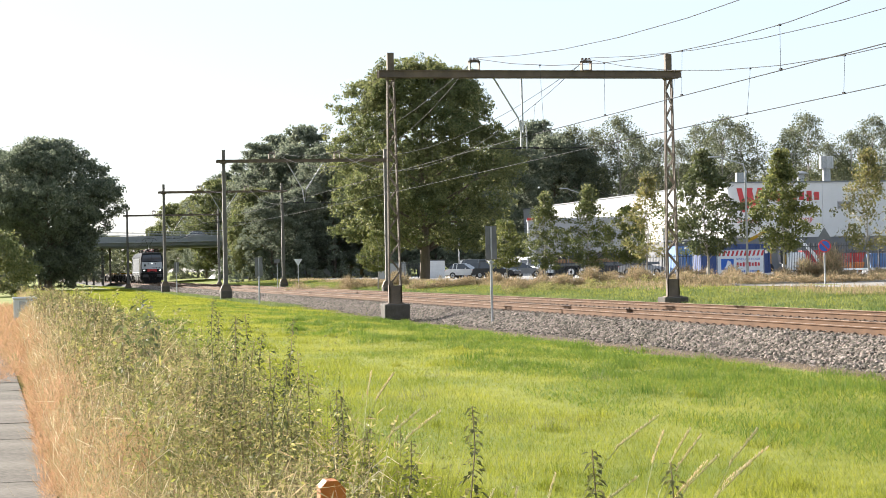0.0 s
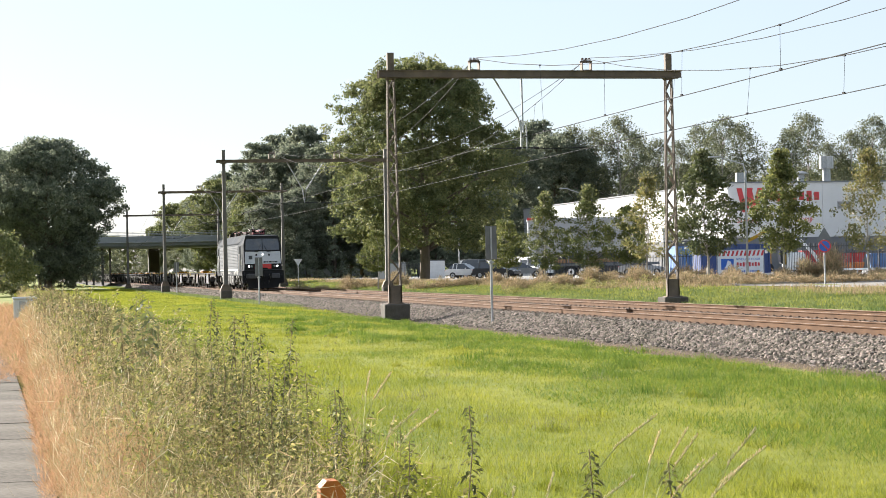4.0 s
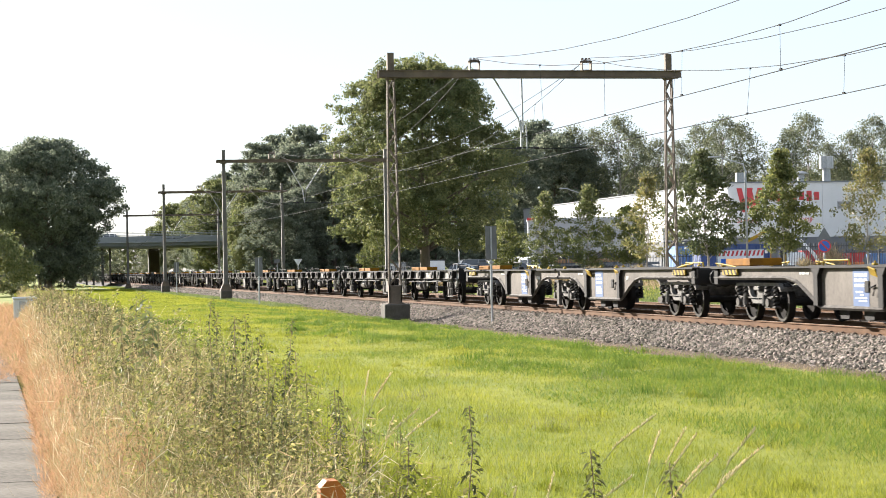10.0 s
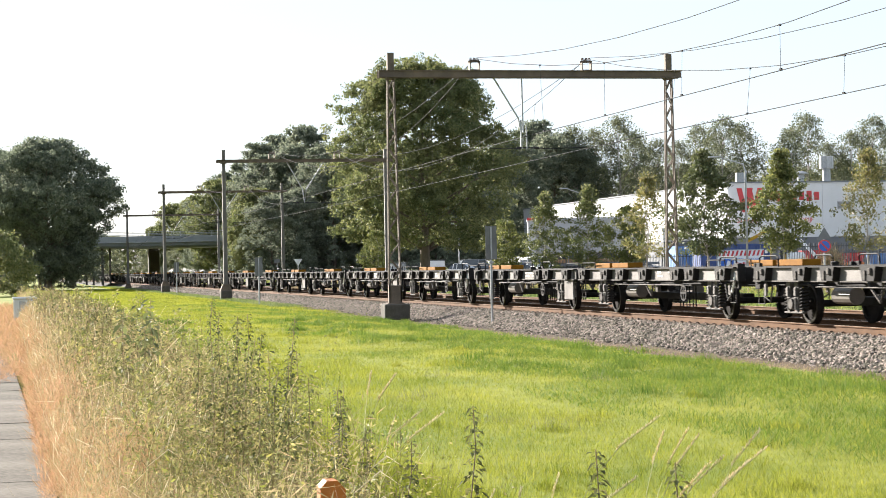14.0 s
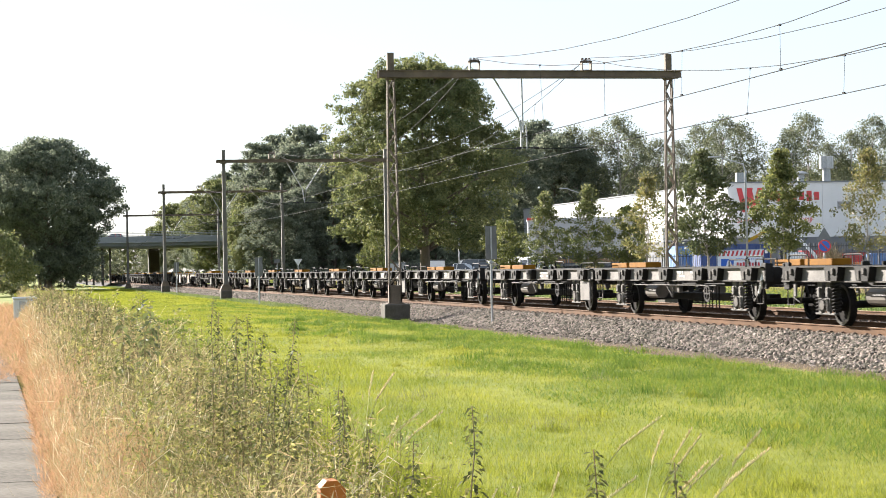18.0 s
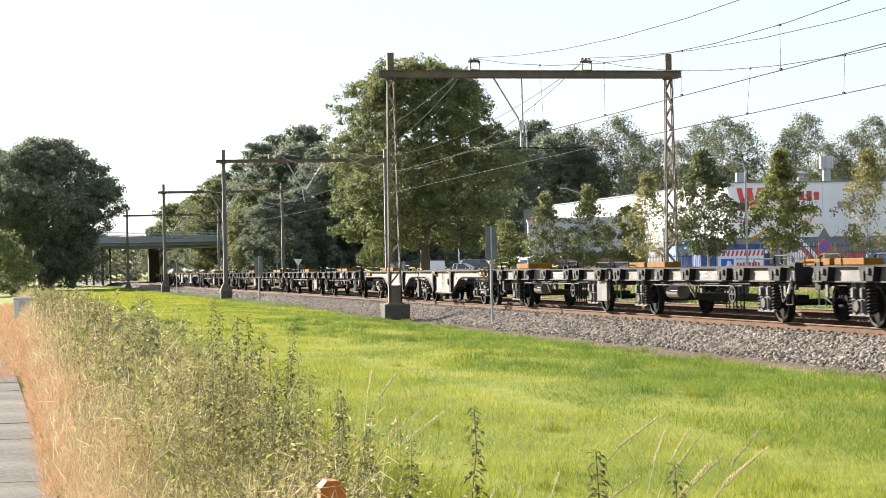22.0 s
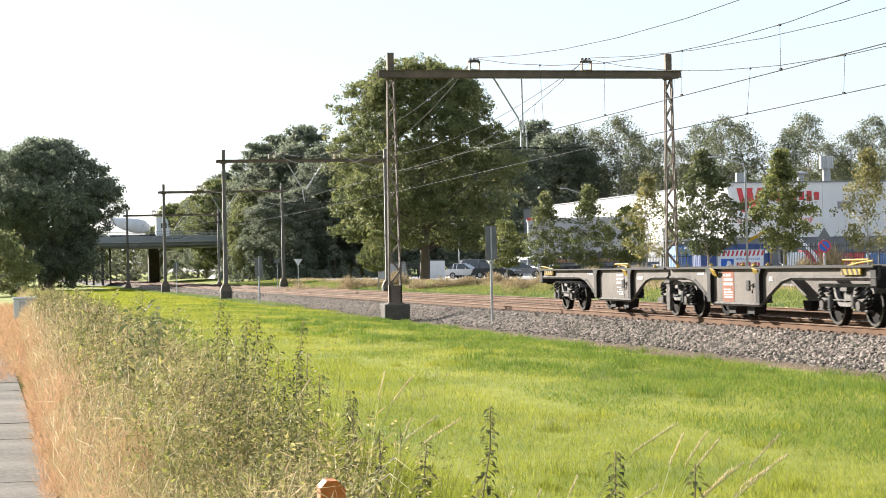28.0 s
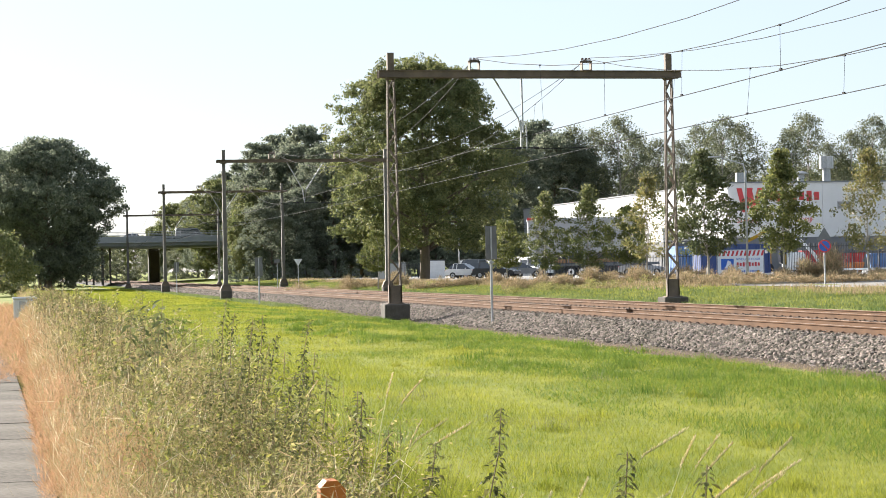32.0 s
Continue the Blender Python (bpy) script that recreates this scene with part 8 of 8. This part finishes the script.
def weeds(name, label, n, x0, x1, y0, y1, h0, h1, leaf, seed, material, per=34, fall=1.6, spread=0.13):
    """A thicket of upright weeds: stems in one mesh, their leaves in another."""
    rs = np.random.RandomState(seed)
    x = rs.uniform(x0, x1, n)
    y = y0 + (y1 - y0) * rs.uniform(0, 1, n) ** fall
    x = np.minimum(x, 0.7 + 0.085 * y + rs.normal(0, 0.15, n))
    g = ground_z(x, y)
    h = rs.uniform(h0, h1, n) * (0.75 + 0.3 * np.sin(y * 0.9 + x * 2.0))
    lx, ly = rs.normal(0, 0.14, n), rs.normal(0, 0.14, n)
    k = np.repeat(np.arange(n), per)
    t = rs.uniform(0.25, 1.0, n * per)
    sp = spread * (1.25 - t) * rs.uniform(0.3, 1.3, n * per)
    a = rs.uniform(0, 6.283, n * per)
    p = np.stack([x[k] + lx[k] * t * h[k] + np.cos(a) * sp, y[k] + ly[k] * t * h[k] + np.sin(a) * sp, g[k] + h[k] * t], -1)
    d = np.stack([np.cos(a), np.sin(a), rs.uniform(-0.5, 0.7, n * per)], -1)
    d /= np.linalg.norm(d, axis=1)[:, None]
    b = np.cross(d, rs.normal(0, 1, (n * per, 3)))
    b /= np.linalg.norm(b, axis=1)[:, None]
    L = (leaf * rs.uniform(0.5, 1.4, n * per) * np.clip(y[k] / 20, 0.5, 2.0))[:, None]
    v = np.stack([p, p + d * L * 0.5 + b * L * 0.22, p + d * L, p + d * L * 0.5 - b * L * 0.22], 1).reshape(-1, 3)
    tagged(new(name, quads_mesh(name, v, 4, material)), label, "weeds", kind="stuff")
    base = np.stack([x, y, g - 0.02], -1)
    top = np.stack([x + lx * h, y + ly * h, g + h], -1)
    w = 0.0016 * np.clip(y / 20, 0.8, 2.5)
    sx = np.stack([w, np.zeros(n), np.zeros(n)], -1)
    sy = np.stack([np.zeros(n), w, np.zeros(n)], -1)
    q = np.concatenate([np.stack([base - sx, base + sx, top + sx * 0.4, top - sx * 0.4], 1), np.stack([base - sy, base + sy, top + sy * 0.4, top - sy * 0.4], 1)]).reshape(-1, 3)
    tagged(new(name + "_stems", quads_mesh(name, q, 4, M_STEM)), "brown stems of the verge weeds", "weeds", kind="stuff")


weeds("verge_weeds", "thicket of grey-green weeds on the verge", 700, 0.8, 2.4, 6.5, 60, 0.7, 1.15, 0.034, 81, M_WEED, 60, 1.6, 0.17)
weeds("tall_weeds", "taller dull green weeds on the verge", 170, 1.0, 2.3, 9, 60, 1.05, 1.45, 0.036, 82, M_WEED, 80, 1.6, 0.1)
weeds("yellow_weeds", "yellow-green weeds on the verge", 160, 0.9, 2.6, 6.5, 40, 0.7, 1.1, 0.05, 85, M_WEEDY, 50, 1.6, 0.16)
weeds("brown_weeds", "withered brown weeds on the verge", 420, 0.6, 2.4, 6.5, 60, 0.6, 1.15, 0.026, 83, M_DRY, 46, 1.6, 0.1)
weeds("far_verge_weeds", "weeds along the path further on", 300, 0.6, 2.3, 50, 110, 0.7, 1.3, 0.05, 84, M_WEED)
SWAY = []
# sideways drift of the plants in the wind: seconds, share of the full lean
GUSTS = ((0.0, 0.08), (2.0, 0.03), (4.0, 0.0), (6.0, 0.0), (9.0, -0.04), (11.0, 0.04), (13.0, 0.12), (16.0, 0.08), (19.0, 0.14), (21.0, 0.1), (23.0, 0.17), (25.5, 0.3), (28.0, 0.66), (30.0, 0.8), (32.0, 1.0))


def hero(u, v, d):
    """A plant's tip by bearing and depth, and the foot under it."""
    l = (u - 784) / 3365 * d
    x, y = yard(l, d)
    z = 1.49 + (471.6 - 0.0215 * (u - 784) - v) / 3365 * d
    return x, y, z


def grass_stalk(u, v, d, lean, head=0.17, label="pale dry grass stalk with a drooping seed head"):
    x, y, z = hero(u, v, d)
    fx, fy = yard((u - 784) / 3365 * d - lean * 1.9, d)
    g = float(ground_z(fx, fy))
    t = thing("grass_stalk", label, "grass stalk", (fx, fy, g), 0, "tall grass stalks")
    rs = random.Random(u * 7 + v)
    H = z - g
    pts = []
    for k in range(9):
        s = k / 8
        pts.append(((x - fx) * s ** 3.4, (y - fy) * s ** 3.4, H * (s - 0.5 * max(0, s - 0.7) ** 2)))
    part("stem", Shape().path(pts, 0.0035, 5, 0.0016), M_STALK, t)
    sh = Shape()
    n = 64
    for k in range(n):
        s = 1 - (head / H) * k / n
        i = min(7, int(s * 8))
        p = Vector(pts[i]).lerp(Vector(pts[i + 1]), s * 8 - i)
        a = rs.uniform(0, 6.28)
        o = Vector((math.cos(a), math.sin(a), 1.7)) * 0.0075
        w = o.cross(Vector((0, 0, 1))).normalized() * 0.0022
        sh.add([p, p + o * 0.5 + w, p + o, p + o * 0.5 - w], [(0, 1, 2, 3)])
        w2 = Vector((0.0015, 0.0018, 0))
        sh.add([p, p + o * 0.5 + w2, p + o, p + o * 0.5 - w2], [(0, 1, 2, 3)])
    part("seed_head", sh, M_STRAW, t)
    lf = Shape()
    for k in range(2):
        s = 0.35 + 0.2 * k
        i = int(s * 8)
        p = Vector(pts[i])
        a = rs.uniform(-0.6, 0.6) + (0 if k else 3.1)
        q = p + Vector((math.cos(a) * 0.14, 0.02, 0.1))
        e = p + Vector((math.cos(a) * 0.26, 0.03, 0.02))
        w = Vector((0, 0.004, 0.003))
        lf.add([p - w, p + w, q + w, q - w, e], [(0, 1, 2, 3), (3, 2, 4)])
    part("blade", lf, M_STRAW, t)
    SWAY.append((t, (fx, fy, g), 0.14 / max(0.6, H)))
    return t


def weed_spire(u, v, d, label="upright dark weed with small leaves", leafmat=None, leaf=0.048, n=150, lean=0.03, wide=0.09, bare=0.3, stemmat=None):
    x, y, z = hero(u, v, d)
    fx, fy = yard((u - 784) / 3365 * d - lean, d)
    g = float(ground_z(fx, fy))
    H = z - g
    t = thing("weed_plant", label, "weed", (fx, fy, g), 0, "tall weeds")
    rs = random.Random(u * 3 + v)
    pts = [((x - fx) * (k / 6) ** 1.5 + 0.012 * math.sin(k * 1.9 + u), (y - fy) * (k / 6) ** 1.5, H * k / 6) for k in range(7)]
    part("stem", Shape().path(pts, 0.006, 5, 0.0025), stemmat or M_STEM, t)
    top = Shape()
    for k in range(n):
        s = bare + (1 - bare) * (k + rs.random()) / n
        i = min(5, int(s * 6))
        p = Vector(pts[i]).lerp(Vector(pts[i + 1]), min(1, s * 6 - i))
        a = k * 2.4 + rs.uniform(-0.4, 0.4)
        dr = Vector((math.cos(a), math.sin(a), rs.uniform(-0.5, 0.5))).normalized()
        st = p + dr * rs.uniform(0.0, wide) * (1.15 - s)
        L = leaf * rs.uniform(0.6, 1.3) * (1.2 - 0.55 * s)
        sd = dr.cross(Vector((0, 0, 1))).normalized() * L * 0.28
        dn = Vector((0, 0, -rs.uniform(0.1, 0.8) * L))
        top.add([st, st + dr * L * 0.5 + sd, st + dr * L + dn, st + dr * L * 0.5 - sd], [(0, 1, 2, 3)])
    part("leaves", top, leafmat or M_SPIRE, t)
    SWAY.append((t, (fx, fy, g), 0.13 / max(0.6, H)))


for u, v, d, lean in ((1152, 712, 7.4, 0.22), (1206, 735, 7.2, 0.1), (1225, 745, 7.0, 0.12), (1162, 742, 7.6, 0.06), (1240, 792, 6.6, 0.14), (1262, 782, 6.8, 0.16), (1330, 732, 6.7, 0.14), (1342, 765, 6.5, 0.2), (1312, 790, 6.4, 0.16), (1112, 822, 6.8, 0.18),
                      (690, 640, 9.0, 0.12), (772, 708, 8.4, 0.2), (735, 705, 8.6, 0.18), (648, 640, 10.0, 0.03), (690, 720, 8.8, 0.05), (310, 590, 17.0, 0.15), (330, 555, 19.0, 0.2), (905, 845, 7.4, 0.03), (972, 820, 7.4, 0.04), (860, 850, 7.6, 0.05), (300, 700, 12.0, 0.1), (520, 655, 12.0, 0.08)):
    grass_stalk(u, v, d, lean)
for u, v, d in ((828, 718, 8.2), (1042, 795, 7.0), (1180, 818, 6.6), (590, 690, 10.0), (596, 705, 9.8), (372, 528, 15.5), (384, 552, 15.0), (412, 560, 14.5), (432, 556, 14.2), (512, 564, 14.0), (455, 590, 14.0), (165, 530, 26.0), (188, 528, 26.0), (210, 545, 24.0), (500, 640, 12.5), (480, 655, 12.0), (714, 780, 8.4), (640, 760, 9.5), (232, 560, 22.0)):
    weed_spire(u, v, d)
for u, v, d in ((345, 600, 14.4), (395, 612, 13.6), (425, 640, 13.0), (442, 600, 13.6), (470, 622, 13.0), (520, 622, 12.6), (540, 660, 12.0), (415, 562, 14.2), (372, 640, 13.6), (505, 690, 11.6), (452, 700, 11.6), (130, 560, 22.0), (150, 552, 23.0), (178, 556, 22.5), (250, 580, 18.0)):
    weed_spire(u, v, d, "bushy dull green weed with many small leaves", M_WEED, 0.058, 150, 0.03, 0.16, 0.2)
for u, v, d in ((240, 533, 20.0), (215, 545, 20.5), (268, 560, 18.5), (255, 540, 19.5), (262, 528, 19.0)):
    weed_spire(u, v, d, "broad-leaved yellow-green weed with drooping leaves", M_LEAFY, 0.16, 26, 0.04, 0.03, 0.3)


def marker_post():
    x, y, z = hero(577, 849, 6.3)
    g = float(ground_z(x, y))
    t = thing("marker_post", "short orange marker post standing in the dry grass", "marker post", (x, y, g))
    H = z - g
    mo = mat("orange_marker_paint", (0.42, 0.13, 0.012), (0.3, 0.09, 0.01), 0.55, scale=8, fine=80, bump=0.1)
    part("post", Shape().box((0, 0, (H - 0.12) / 2 - 0.03), (0.075, 0.075, H - 0.06), ch=0.01), mo, t)
    part("cap", Shape().prism([(-0.042, H - 0.09), (0.042, H - 0.09), (0.042, H - 0.03), (0.016, H), (-0.02, H), (-0.042, H - 0.022)], "y", -0.04, 0.04), mo, t, "orange cap with sloped edges")


marker_post()


def cabinet():
    t = thing("relay_cabinet", "low pale concrete cable cabinet beside the path", "cabinet", (0.5, 61.6, -0.2))
    part("body", Shape().box((0, 0, 0.46), (0.7, 0.45, 0.96), ch=0.03), M_WHITE, t)
    part("lid", Shape().box((0, 0, 0.97), (0.76, 0.5, 0.08), ch=0.02), M_WHITE, t)
    part("panel", Shape().box((-0.08, -0.235, 0.6), (0.18, 0.02, 0.55), ch=0.008), M_GREYCLAD, t, "grey front panel")
    part("panel", Shape().box((0.14, -0.235, 0.6), (0.14, 0.02, 0.55), ch=0.008), M_PALE, t)


cabinet()


def motions():
    """The train rolls along the near track at a steady 28 m/s, traffic crosses the bridge, plants lean in the wind."""
    for ob, s0 in ROLLING:
        walk(ob, [(k * 4.0, Matrix.Translation((TRACKS[0], s0 - SPEED * k * 4.0, 0))) for k in range(9)])
    for ob, rows in TRAFFIC:
        walk(ob, rows)
    for k, (ob, foot, full) in enumerate(SWAY):
        axis = Vector((0.2233, 0.9748, 0))
        walk(ob, [(t, Matrix.Translation(foot) @ Matrix.Rotation(full * (s + 0.05 * math.sin(1.7 * t + k)), 4, axis)) for t, s in GUSTS])


motions()
